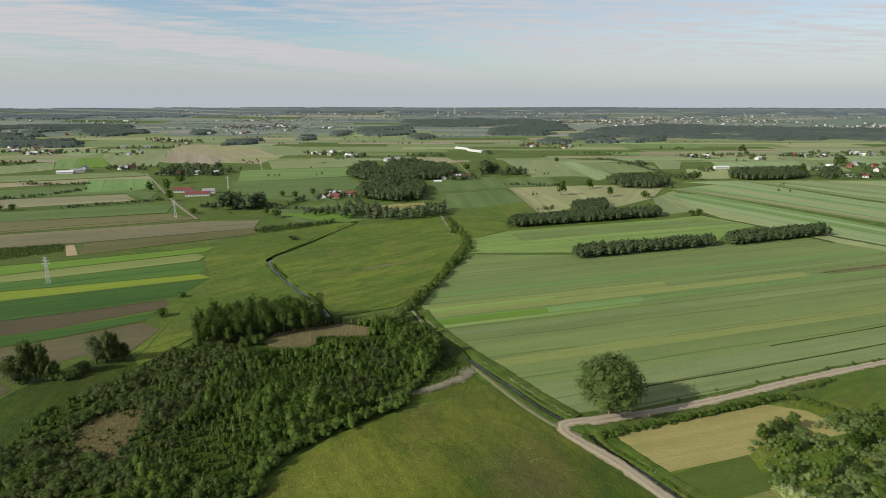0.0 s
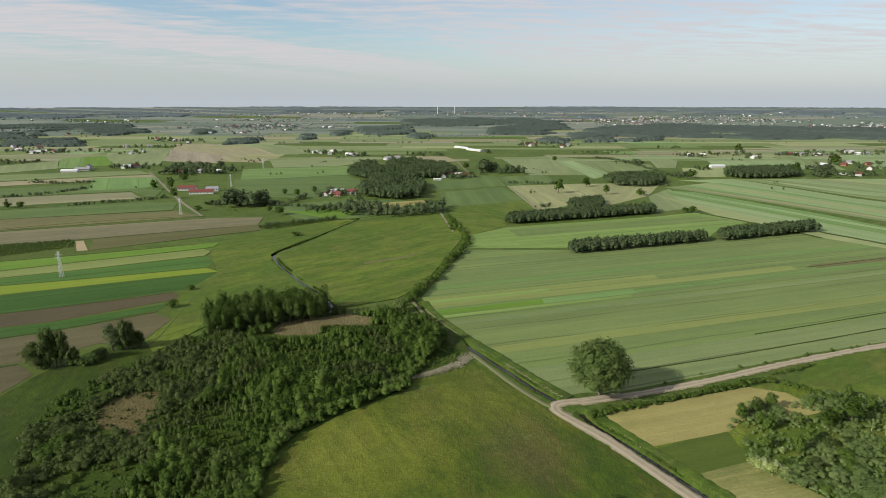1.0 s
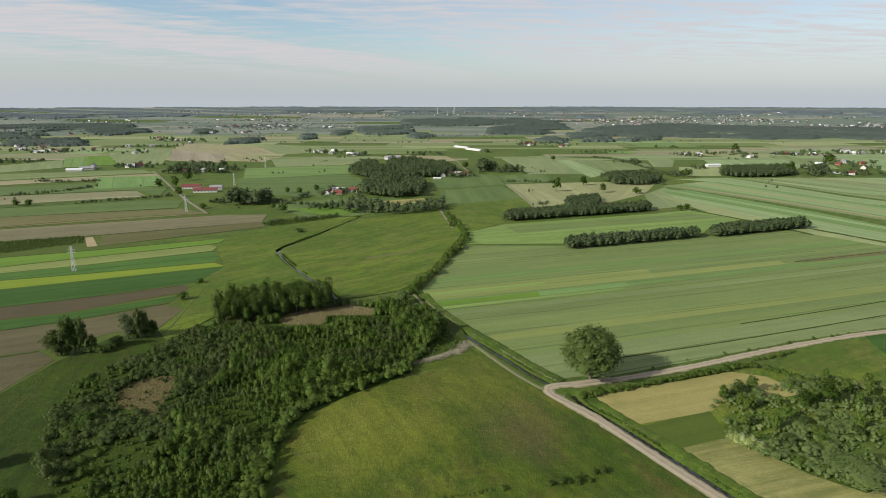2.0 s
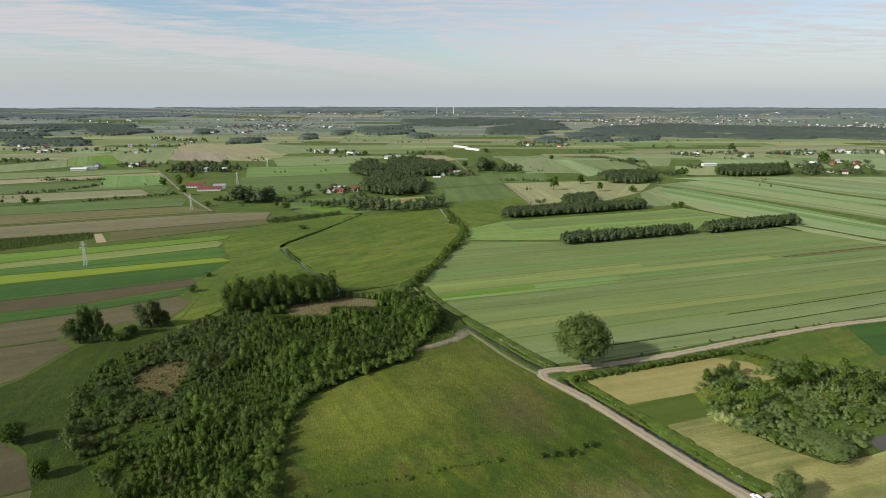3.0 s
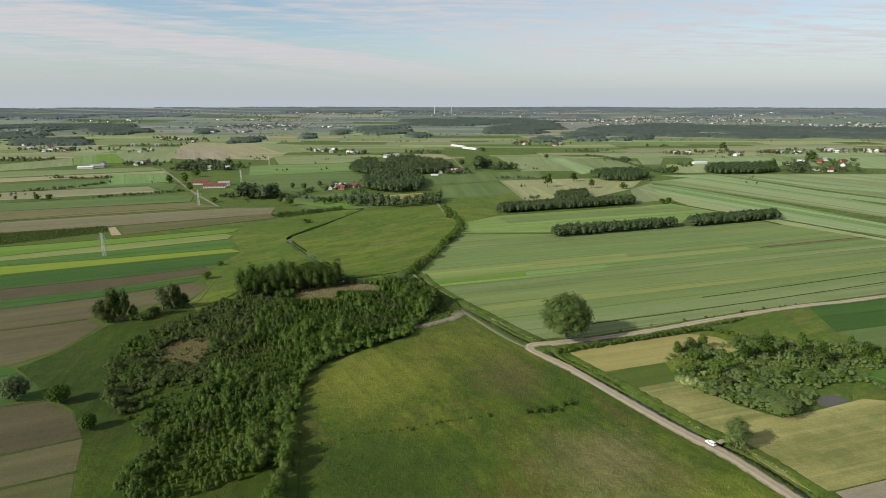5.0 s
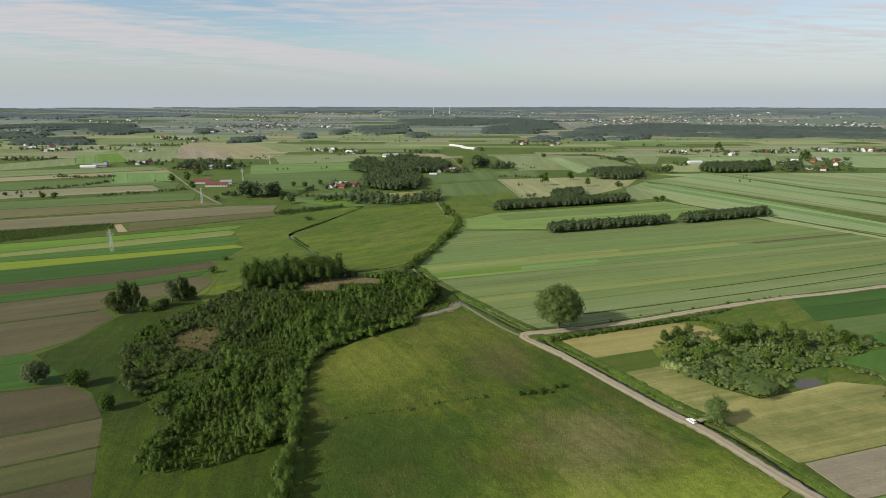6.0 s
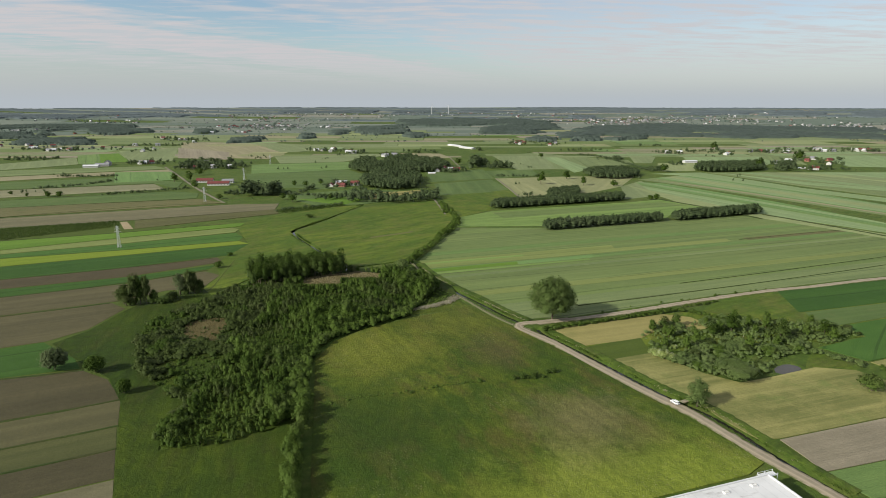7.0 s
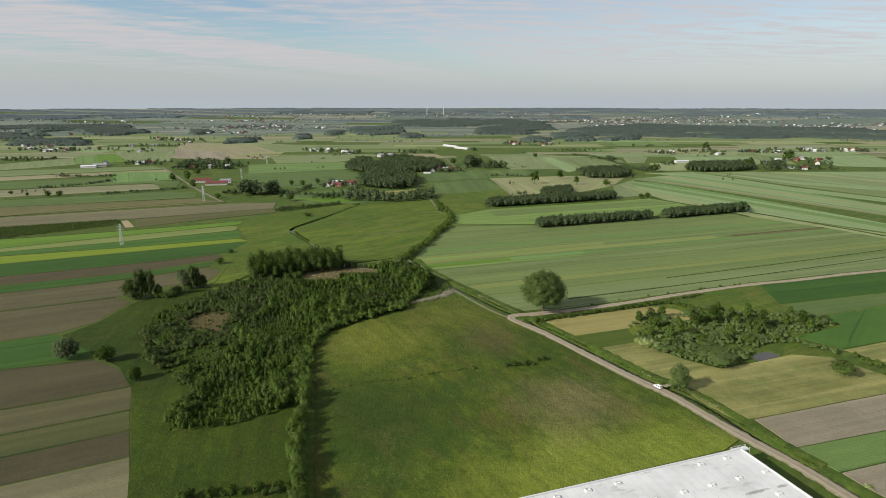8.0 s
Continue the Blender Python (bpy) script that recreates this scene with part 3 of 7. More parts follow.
M["wood_willow"] = foliage("wood_willow_leaves", (0.046, 0.072, 0.016), (0.078, 0.108, 0.028), (0.122, 0.148, 0.054), 0.16)
# Leaf colours paled towards blue-grey, painting haze on the far woods.
M["hazed_leaf"] = foliage("hazed_wood_leaves", (0.094, 0.128, 0.104), (0.128, 0.164, 0.132), None, 0.02, 0.05)
M["hazed_blue_leaf"] = foliage("hazed_belt_leaves", (0.150, 0.190, 0.196), (0.186, 0.226, 0.232), None, 0.01, 0.03)
M["bark"] = plain("bark", (0.090, 0.070, 0.050), (0.150, 0.125, 0.095), 1.5, 0.9, 0.2, 0.05)
M["pale_bark"] = plain("pale_bark", (0.300, 0.280, 0.240), (0.420, 0.400, 0.360), 1.5, 0.9, 0.2, 0.05)
M["steel"] = plain("galvanised_steel", (0.50, 0.52, 0.54), (0.62, 0.63, 0.64), 0.8, 0.5, 0.5)
M["white_wall"] = plain("white_render", (0.50, 0.49, 0.46), (0.60, 0.59, 0.56), 0.6)
M["grey_wall"] = plain("grey_render", (0.30, 0.29, 0.27), (0.38, 0.36, 0.34), 0.6)
M["brick"] = plain("brickwork", (0.28, 0.13, 0.09), (0.36, 0.18, 0.12), 0.9)
M["red_roof"] = plain("red_roof_tiles", (0.13, 0.038, 0.034), (0.19, 0.058, 0.050), 0.9)
M["grey_roof"] = plain("grey_roofing", (0.20, 0.20, 0.21), (0.30, 0.30, 0.31), 0.9)
M["white_roof"] = plain("white_sheeting", (0.56, 0.57, 0.58), (0.66, 0.66, 0.66), 0.4, 0.5)
M["dark_glass"] = plain("dark_window", (0.02, 0.025, 0.03), (0.04, 0.045, 0.05), 0.5, 0.1, 0.5)
M["membrane"] = roof_membrane()
M["skylight_white"] = plain("skylight_white", (0.70, 0.70, 0.70), (0.78, 0.78, 0.78), 0.5, 0.5)
M["car_paint"] = plain("white_car_paint", (0.80, 0.80, 0.80), (0.84, 0.84, 0.84), 0.5, 0.25, 0.5)
M["tyre"] = plain("tyre_rubber", (0.02, 0.02, 0.02), (0.03, 0.03, 0.03), 2.0)
M["concrete"] = plain("concrete_rubble", (0.38, 0.36, 0.32), (0.52, 0.50, 0.46), 0.8, 0.9, 0.2, 0.05)


# ---- plants ----
def ico(level):
    bm = bmesh.new()
    bmesh.ops.create_icosphere(bm, subdivisions=level, radius=1.0)
    v = np.array([p.co[:] for p in bm.verts])
    f = np.array([[p.index for p in face.verts] for face in bm.faces])
    bm.free()
    return v, f


ICO = {1: ico(1), 2: ico(2)}


def crown_shape(kind, rng):
    """Lobes (x, y, z, r) of a crown for a tree 1 m high."""
    if kind == "broad":
        lobes = [(0, 0, 0.48, 0.40)]
        for k in range(44):
            a, e = k * 2.4, math.asin(-0.80 + 1.76 * (k + 0.5) / 44)
            r = rng.uniform(0.08, 0.14)
            reach = rng.uniform(0.30, 0.41)
            lobes.append((reach * math.cos(a) * math.cos(e), reach * math.sin(a) * math.cos(e), 0.49 + 0.35 * math.sin(e), r))
    elif kind == "slim":
        lobes = []
        for k in range(7):
            z = 0.24 + 0.66 * k / 6
            w = 0.20 * math.sin(math.pi * (0.22 + 0.70 * k / 6))
            a = rng.uniform(0, 6.28)
            lobes.append((0.4 * w * math.cos(a), 0.4 * w * math.sin(a), z, max(0.07, w) * rng.uniform(0.85, 1.15)))
    elif kind == "oval":
        lobes = [(0, 0, 0.48, 0.27)]
        for k in range(8):
            a, e = rng.uniform(0, 6.28), rng.uniform(-0.8, 1.4)
            lobes.append((0.22 * math.cos(a) * math.cos(e), 0.22 * math.sin(a) * math.cos(e), 0.50 + 0.36 * math.sin(e), rng.uniform(0.12, 0.18)))
    elif kind == "ovate":  # egg-shaped, leafy almost to the ground
        lobes = [(0, 0, 0.42, 0.27), (0, 0, 0.66, 0.22)]
        for k in range(12):
            a, z = k * 2.4 + rng.uniform(-0.3, 0.3), 0.16 + 0.72 * (k + 0.5) / 12
            reach = 0.20 * math.sin(math.pi * min(1.0, 0.22 + 0.78 * z) ** 1.1) + 0.03
            lobes.append((reach * math.cos(a), reach * math.sin(a), z, rng.uniform(0.10, 0.16)))
    elif kind == "lump":  # a far crown, two or three soft lobes
        lobes = [(0, 0, 0.48, 0.40), (rng.uniform(-0.3, 0.3), rng.uniform(-0.3, 0.3), 0.70, 0.26), (rng.uniform(-0.4, 0.4), rng.uniform(-0.3, 0.3), 0.38, 0.30)]
    else:  # shrub, leafy to the ground
        lobes = [(0, 0, 0.42, 0.42)]
        for k in range(8):
            a, e = rng.uniform(0, 6.28), rng.uniform(0.0, 1.3)
            lobes.append((0.44 * math.cos(a) * math.cos(e), 0.44 * math.sin(a) * math.cos(e), 0.36 + 0.40 * math.sin(e), rng.uniform(0.16, 0.26)))
    return np.array(lobes)


def crown_arrays(kind, seed, leaves, size, core=1):
    """Verts, quads and tris of a crown for a tree 1 m high: leaf clumps over dark inner lobes."""
    rng = np.random.default_rng(seed)
    lobes = crown_shape(kind, rng)
    prob = lobes[:, 3] ** 2 / (lobes[:, 3] ** 2).sum()
    pick = rng.choice(len(lobes), leaves * 3, p=prob)
    d = rng.normal(size=(leaves * 3, 3))
    d /= np.linalg.norm(d, axis=1)[:, None]
    d[:, 2] = np.where(d[:, 2] < -0.45, -d[:, 2], d[:, 2])
    at = lobes[pick, :3] + d * (lobes[pick, 3] * rng.uniform(0.62, 1.22, leaves * 3))[:, None]
    if core == 2:
        at = at + rng.normal(0, 0.022, at.shape)
    gap = np.linalg.norm(at[:, None] - lobes[None, :, :3], axis=2) / lobes[None, :, 3]
    keep = np.where((gap > 0.56).all(1) & (at[:, 2] > 0.02))[0][:leaves]
    at, nrm = at[keep], d[keep] + rng.normal(0, 0.36, (len(keep), 3))
    nrm /= np.linalg.norm(nrm, axis=1)[:, None]
    t1 = np.cross(nrm, rng.normal(size=nrm.shape))
    t1 /= np.linalg.norm(t1, axis=1)[:, None]
    t2 = np.cross(nrm, t1)
    s = size * rng.uniform(0.55, 1.25, (len(keep), 1))
    lift = nrm * s * 0.25
    quad = np.stack([at + t1 * s, at + t2 * s * 0.7 + lift, at - t1 * s, at - t2 * s * 0.7 + lift], 1).reshape(-1, 3)
    out = at - (0, 0, 0.30)
    out /= np.linalg.norm(out, axis=1)[:, None] + 1e-6
    soft = 0.40 * out + 0.30 * nrm + (0, 0, 0.40)
    soft = np.repeat(soft / np.linalg.norm(soft, axis=1)[:, None], 4, axis=0)
    qf = np.arange(len(quad)).reshape(-1, 4)
    iv, jf = ICO[core]
    cv, cf = [], []
    inner = lobes if core == 2 else lobes[1::2][:3] if kind == "slim" else lobes[:2] if kind == "ovate" else lobes[:3] if kind == "shrub" and leaves > 30 else lobes[:1]
    for k, (x, y, z, r) in enumerate(inner):
        cv.append(iv * r * (0.62 if core == 2 else 0.80) * rng.uniform(0.88, 1.1, (len(iv), 1)) + (x, y, z))
        cf.append(jf + len(quad) + k * len(iv))
    return np.concatenate([quad, *cv]), qf, np.concatenate(cf), np.concatenate([soft] + [(iv * 0.6 + (0, 0, 0.45)) / np.linalg.norm(iv * 0.6 + (0, 0, 0.45), axis=1)[:, None]] * len(inner))


def trunk_mesh(name, kind, seed, material):
    rng = np.random.default_rng(seed)
    bm = bmesh.new()

    def limb(a, b, ra, rb, n=6):
        way = Vector(b) - Vector(a)
        m = Matrix.Translation((Vector(a) + Vector(b)) / 2) @ way.to_track_quat("Z", "Y").to_matrix().to_4x4()
        bmesh.ops.create_cone(bm, segments=n, radius1=ra, radius2=rb, depth=way.length, matrix=m)

    top = {"broad": 0.5, "slim": 0.85, "oval": 0.6, "ovate": 0.6, "shrub": 0.35}[kind]
    bend = (rng.uniform(-0.02, 0.02), rng.uniform(-0.02, 0.02), top * 0.5)
    limb((0, 0, -0.01), bend, 0.022, 0.015)
    limb(bend, (0, 0, top), 0.015, 0.006)
    for k in range(5):
        a, z = k * 1.26 + rng.uniform(-0.4, 0.4), top * rng.uniform(0.45, 0.8)
        reach = {"broad": 0.28, "slim": 0.08, "oval": 0.16, "ovate": 0.16, "shrub": 0.25}[kind]
        limb((0, 0, z), (reach * math.cos(a), reach * math.sin(a), z + reach * 0.9), 0.008, 0.003, 5)
    me = bpy.data.meshes.new(name)
    bm.to_mesh(me)
    bm.free()
    me.materials.append(material)
    return me


CROWNS, TRUNKS, ARRAYS = {}, {}, {}


def tree(kind, x, y, high, wide=1.0, leaf="leaf", leaves=300, size=0.05, label="", category="tree", group="", variants=5, bark="bark", seed=0, base=None, name=None):
    """One tree: a trunk with limbs and a crown of leaf clumps."""
    rng = random.Random(int(x * 13.7 + y * 7.3) + seed)
    v = rng.randrange(variants)
    key = (kind, leaf, leaves, size, v, name)
    what = name or ("shrub" if kind == "shrub" else "tree")
    if key not in CROWNS:
        vv, q, t, nn = crown_arrays(kind, 100 + v * 7 + len(kind) + leaves, leaves, size, 2 if leaves >= 600 else 1)
        CROWNS[key] = mesh_from("crown", vv, [q, t], M[leaf], normals=nn)
        TRUNKS.setdefault((kind, v, bark), trunk_mesh("trunk", kind, v, M[bark]))
    ob = new(what)
    ob.matrix_world = Matrix.LocRotScale((x, y, ground_z(x, y) if base is None else base), Euler((0, 0, rng.uniform(0, 6.28))), (high * wide, high * wide, high))
    piece("trunk", TRUNKS[(kind, v, bark)], ob)
    piece("crown", CROWNS[key], ob)
    return tagged(ob, label, category, group)


def scatter(poly, gap, rng, jitter=0.42):
    p = np.array(poly, float)
    lo, hi = p.min(0), p.max(0)
    gx, gy = np.meshgrid(np.arange(lo[0], hi[0], gap), np.arange(lo[1], hi[1], gap))
    gx = gx + (np.arange(gx.shape[0]) % 2)[:, None] * gap * 0.5
    xy = np.stack([gx.ravel(), gy.ravel()], 1) + rng.uniform(-jitter, jitter, (gx.size, 2)) * gap
    return xy[inside(xy[:, 0], xy[:, 1], p)]


def thicket(name, sites, leaf, label, category="wood"):
    """Many crowns joined into one: rows of (x, y, height, width factor, kind, leaves, size)."""
    rng = np.random.default_rng(len(sites))
    vs, qs, ts, ns, n = [], [], [], [], 0
    for x, y, high, wide, kind, leaves, size in sites:
        v = int(rng.integers(4))
        key = (kind, leaves, size, v)
        if key not in ARRAYS:
            ARRAYS[key] = crown_arrays(kind, 300 + v * 11 + leaves, leaves, size)
        a, q, t, soft = ARRAYS[key]
        turn = rng.uniform(0, 6.28)
        c, s = math.cos(turn), math.sin(turn)
        w = a @ np.array([[c, s, 0], [-s, c, 0], [0, 0, 1]]) * (high * wide, high * wide, high) + (x, y, ground_z(x, y))
        vs.append(w), qs.append(q + n), ts.append(t + n), ns.append(soft @ np.array([[c, s, 0], [-s, c, 0], [0, 0, 1]]))
        n += len(w)
    me = mesh_from(name, np.concatenate(vs), [np.concatenate(qs), np.concatenate(ts)], M[leaf], normals=np.concatenate(ns))
    return tagged(new(name, me), label, category, "", "stuff")


def wood(poly, high, gap, leaf, label, kind="oval", wide=1.0, leaves=40, size=0.10, seed=1, name="woodland", vary=0.25):
    rng = np.random.default_rng(seed)
    sites = [(x, y, high * rng.uniform(1 - vary, 1 + vary * 0.7), wide * rng.uniform(0.85, 1.2), kind, leaves, size) for x, y in scatter(poly, gap, rng)]
    return thicket(name, sites, leaf, label) if sites else None


def hedge(points, high, gap, leaf, label, kind="shrub", wide=1.0, spread=0.6, leaves=220, size=0.07, seed=1, group="hedgerow shrubs", vary=0.3, category="shrub"):
    """A row of single shrubs along a line."""
    rng = np.random.default_rng(seed)
    for x, y in spaced(points, gap):
        x, y = x + rng.normal(0, spread), y + rng.normal(0, spread)
        tree(kind, x, y, high * rng.uniform(1 - vary, 1 + vary), wide * rng.uniform(0.85, 1.25), leaf, leaves, size, label, category, group)


def far_hedge(points, high, gap, leaf, label, kind="shrub", wide=1.1, spread=1.0, leaves=40, size=0.12, seed=1, vary=0.35, miss=0.0):
    rng = np.random.default_rng(seed)
    sites = [(x + rng.normal(0, spread), y + rng.normal(0, spread), high * rng.uniform(1 - vary, 1 + vary), wide * rng.uniform(0.8, 1.3), kind, leaves, size)
             for x, y in spaced(points, gap) if rng.random() >= miss]
    return thicket("hedge", sites, leaf, label, "hedge") if sites else None


# ---- buildings ----
def box(bm, x0, x1, y0, y1, z0, z1):
    r = bmesh.ops.create_cube(bm, size=1.0)
    bmesh.ops.transform(bm, matrix=Matrix.Translation(((x0 + x1) / 2, (y0 + y1) / 2, (z0 + z1) / 2)) @ Matrix.Diagonal((x1 - x0, y1 - y0, z1 - z0, 1)), verts=r["verts"])


BUILT, FARMS = {}, []


def building(x, y, turn, length, depth, eaves, ridge, wall="white_wall", roof="red_roof", label="", category="house", name="house", windows=3, chimney=True, group=""):
    """A gabled building: walls, overhanging roof with thickness, windows, door and chimney."""
    key = (length, depth, eaves, ridge, wall, roof, windows, chimney)
    if key not in BUILT:
        got = {}
        bm = bmesh.new()
        l, d = length / 2, depth / 2
        low = [bm.verts.new(p) for p in ((-l, -d, -0.3), (l, -d, -0.3), (l, d, -0.3), (-l, d, -0.3))]
        up = [bm.verts.new(p) for p in ((-l, -d, eaves), (l, -d, eaves), (l, d, eaves), (-l, d, eaves))]
        top = [bm.verts.new((-l, 0, ridge - 0.05)), bm.verts.new((l, 0, ridge - 0.05))]
        for f in ((low[0], low[1], up[1], up[0]), (low[2], low[3], up[3], up[2]), (low[1], low[2], up[2], top[1], up[1]), (low[3], low[0], up[0], top[0], up[3])):
            bm.faces.new(f)
        got["wall"] = (bm, wall)
        bm = bmesh.new()
        o, k = 0.5, (ridge - eaves) / d
        for s in (-1, 1):
            e = (d + o) * s
            z = eaves - o * k
            pts = [(-l - o, 0, ridge), (l + o, 0, ridge), (l + o, e, z), (-l - o, e, z)]
            a = [bm.verts.new((p[0], p[1], p[2] + 0.22)) for p in pts]
            b = [bm.verts.new(p) for p in pts]
            bm.faces.new(a), bm.faces.new(b[::-1])
            for i in range(4):
                bm.faces.new((a[i], b[i], b[(i + 1) % 4], a[(i + 1) % 4]))
        bmesh.ops.recalc_face_normals(bm, faces=bm.faces[:])
        got["roof"] = (bm, roof)
        if chimney:
            bm = bmesh.new()
            box(bm, l * 0.3 - 0.4, l * 0.3 + 0.4, 0.3, 1.1, ridge - 1.0, ridge + 0.9)
            got["chimney"] = (bm, "brick")
        meshes = {}
        for n, (b, m) in got.items():
            meshes[n] = bpy.data.meshes.new(n)
            b.to_mesh(meshes[n])
            b.free()
            meshes[n].materials.append(M[m])
        if windows:
            bm = bmesh.new()
            box(bm, -0.55, 0.55, -0.06, 0.06, 0, 1.3)
            meshes["window"] = bpy.data.meshes.new("window")
            bm.to_mesh(meshes["window"])
            bm.free()
            meshes["window"].materials.append(M["dark_glass"])
        BUILT[key] = meshes
    if group == "farmhouses":
        FARMS.append((x, y))
    ob = new(name)
    ob.matrix_world = pose(x, y, ground_z(x, y), 0, 0, turn)
    for n, me in BUILT[key].items():
        if n == "window":
            for k in range(windows):
                for s in (-1, 1):
                    piece("window", me, ob, pose(length * ((k + 0.5) / windows - 0.5), s * depth / 2, min(1.2, eaves * 0.35)))
        else:
            piece(n, me, ob)
    return tagged(ob, label, category, group)

# ---- roads, tracks and water ----
MAIN_ROAD = ((134, 31.7), (130.1, 40.8), (125, 55.8), (114, 76.4), (108.1, 90.3), (100.5, 107.9), (92.8, 118.8), (86.7, 128.9), (77.8, 144.3), (68.1, 162.2), (59.5, 178.2), (51.9, 188.2), (44.4, 197.9), (46.2, 204.3), (59.6, 206), (75.4, 210.6))
SIDE_ROAD = ((56, 204.2), (78.7, 210.5), (97, 216.2), (116.1, 223.1), (136.5, 231.3), (157.8, 239.9), (179.6, 247.8), (202.3, 256), (225.4, 263.3), (247.7, 268.2), (272.4, 276), (298.1, 284.1), (332.3, 292.4), (372.2, 304.1))
TRACK = ((51.3, 194.3), (45.5, 198.8), (38.3, 207.2), (29.6, 222.1), (20.3, 240.5), (12.5, 255.9), (6.3, 266), (0.1, 280.6), (-5.6, 294.9), (-10.9, 308.5), (-16.5, 324.7), (-21.5, 338.5))
DITCH_A = ((48.6, 205.2), (43.9, 211.9), (39.5, 217.9), (30.5, 233.7), (20.8, 249.8), (13.7, 260.8), (2.5, 280.6), (-6.5, 299.3), (-12.3, 313.3), (-16.2, 328.1))
DITCH_B = ((55.2, 196.9), (56.9, 189.9), (63, 180.6), (69.7, 169.5), (79.8, 151.5), (88.7, 135.4), (95.2, 123.7), (101, 115.5), (108.4, 105.8), (113.7, 94.1), (117.4, 81.4), (121.6, 71.1), (125.6, 62.3), (129.4, 54.8))
DITCH_C = ((131.5, 49.3), (132.9, 44.9), (134.5, 40.7), (137.7, 32.1))
STREAM = ((-88.9, 591.8), (-105.1, 545.9), (-114.5, 508.7), (-125.9, 475.2), (-135.8, 455.7), (-136.6, 442.5), (-124.6, 417.5), (-112.5, 396.8), (-97.7, 371.4), (-79.6, 348.2), (-69.9, 332.1), (-65.2, 320.3), (-64.6, 301.5), (-65.3, 284.2))
POND = ((155.4, 145.8), (159.7, 149.7), (164.7, 151.7), (168.5, 150.3), (169.9, 146.9), (167.5, 143.7), (161.7, 141.2), (156.7, 140.6), (154.5, 142.6))

# ---- ground: one sheet to the horizon, with the ditches dug into it ----
def axis(lo, hi, step, low, high, growth=1.16):
    mid = np.arange(lo, hi, step)
    up, down, d = [], [], step
    x = mid[-1]
    while x < high:
        d = min(d * growth, 150)
        x += d
        up.append(min(x, high))
    x, d = lo, step
    while x > low:
        d = min(d * growth, 250)
        x -= d
        down.append(max(x, low))
    return np.concatenate([down[::-1], mid, up])


def dig(z, x, y, line, half, bank, deep, seed):
    d = away(x, y, spaced(line, 3.0))
    lump = 0.75 + 0.5 * np.sin(x * 0.7 + seed) * np.sin(y * 0.53 + seed)
    k = np.clip((half + bank - d) / bank, 0, 1)
    return np.where(k > 0, np.minimum(z, -deep * k * k * (3 - 2 * k)), z) + np.where((d > half + bank) & (d < half + bank + 3), 0.12 * lump, 0)


gx, gy = np.meshgrid(axis(-145, 185, 1.5, -6500, 6500), axis(32, 470, 1.5, -5000, 4870))
gz = rise(gx, gy)
for n, (line, half) in enumerate(((DITCH_A, 0.7), (DITCH_B, 0.55), (DITCH_C, 0.55), (STREAM, 1.3))):
    gz = dig(gz, gx, gy, line, half, 1.5, 1.5, n)
pond_line = spaced(POND + POND[:1], 1.0)
in_pond = inside(gx, gy, pond_line)
shore = away(gx, gy, pond_line)
gz = np.where(in_pond, np.minimum(gz, -0.25 - 0.9 * np.clip(shore / 2.5, 0, 1)), gz)
rows, cols = gx.shape
idx = (np.arange(rows - 1)[:, None] * cols + np.arange(cols - 1)[None]).ravel()
ground = new("ground", mesh_from("ground", np.stack([gx, gy, gz], -1).reshape(-1, 3), [np.stack([idx, idx + 1, idx + cols + 1, idx + cols], 1)], M["ground"], True))
tagged(ground, "flat green farmland with grass verges and ditches", "ground", "", "structure")


def water_strip(line, half, name, label, z=-0.95):
    p = spaced(line, 2.0)
    t = np.gradient(p, axis=0)
    t /= np.hypot(*t.T)[:, None]
    side = np.stack([-t[:, 1], t[:, 0]], 1) * half
    v = np.stack([np.c_[p - side, np.full(len(p), z)], np.c_[p + side, np.full(len(p), z)]], 1).reshape(-1, 3)
    i = np.arange(len(p) - 1) * 2
    tagged(new(name, mesh_from(name, v, [np.stack([i, i + 2, i + 3, i + 1], 1)[:, ::-1]], M["water"])), label, "water", "", "structure")


for line in (DITCH_A, DITCH_B, DITCH_C):
    water_strip(line, 0.95, "water", "dark still water in a straight ditch")
water_strip(STREAM, 1.75, "water", "narrow stream across the meadow")
bm = bmesh.new()
bm.faces.new([bm.verts.new((x, y, -0.3)) for x, y in pond_line[:-1]])
bmesh.ops.recalc_face_normals(bm, faces=bm.faces[:])
tagged(part("pond", bm, M["pond_water"]), "small grey pond at the edge of a copse", "pond", "", "structure")

ribbon("road", MAIN_ROAD, 5.6, M["gravel"], 0.32, "pale gravel road with worn wheel tracks", "road", 2.0, 0.2)
ribbon("road", SIDE_ROAD, 5.0, M["gravel"], 0.36, "pale gravel road along a hedge", "road", 2.0, 0.25, seed=2)
ribbon("track", TRACK, 2.6, M["track"], 0.28, "two-rut dirt track with grass in the middle", "track", 1.5, 0.2, seed=3)

# grass verge on the field side of the roadside ditch
def beside(line, offset):
    p_ = spaced(line, 4.0)
    t_ = np.gradient(p_, axis=0)
    t_ /= np.hypot(*t_.T)[:, None]
    return p_ + np.stack([-t_[:, 1], t_[:, 0]], 1) * offset


ribbon("verge", beside(DITCH_B, 4.7), 5.0, M["verge"], 0.42, "lush green grass verge along a ditch", "verge", 2.0, 0.5, seed=51)
ribbon("verge", beside(DITCH_A, -5.0), 6.0, M["verge"], 0.42, "lush green grass verge along a ditch", "verge", 2.0, 0.25, seed=52)

# ---- fields ----
WEEDY_GROUND = ((-18, 217.5), (-4, 221), (8.5, 226.5), (12.6, 245.8), (12.9, 253.6), (4.1, 266), (-6, 262), (-14, 238))
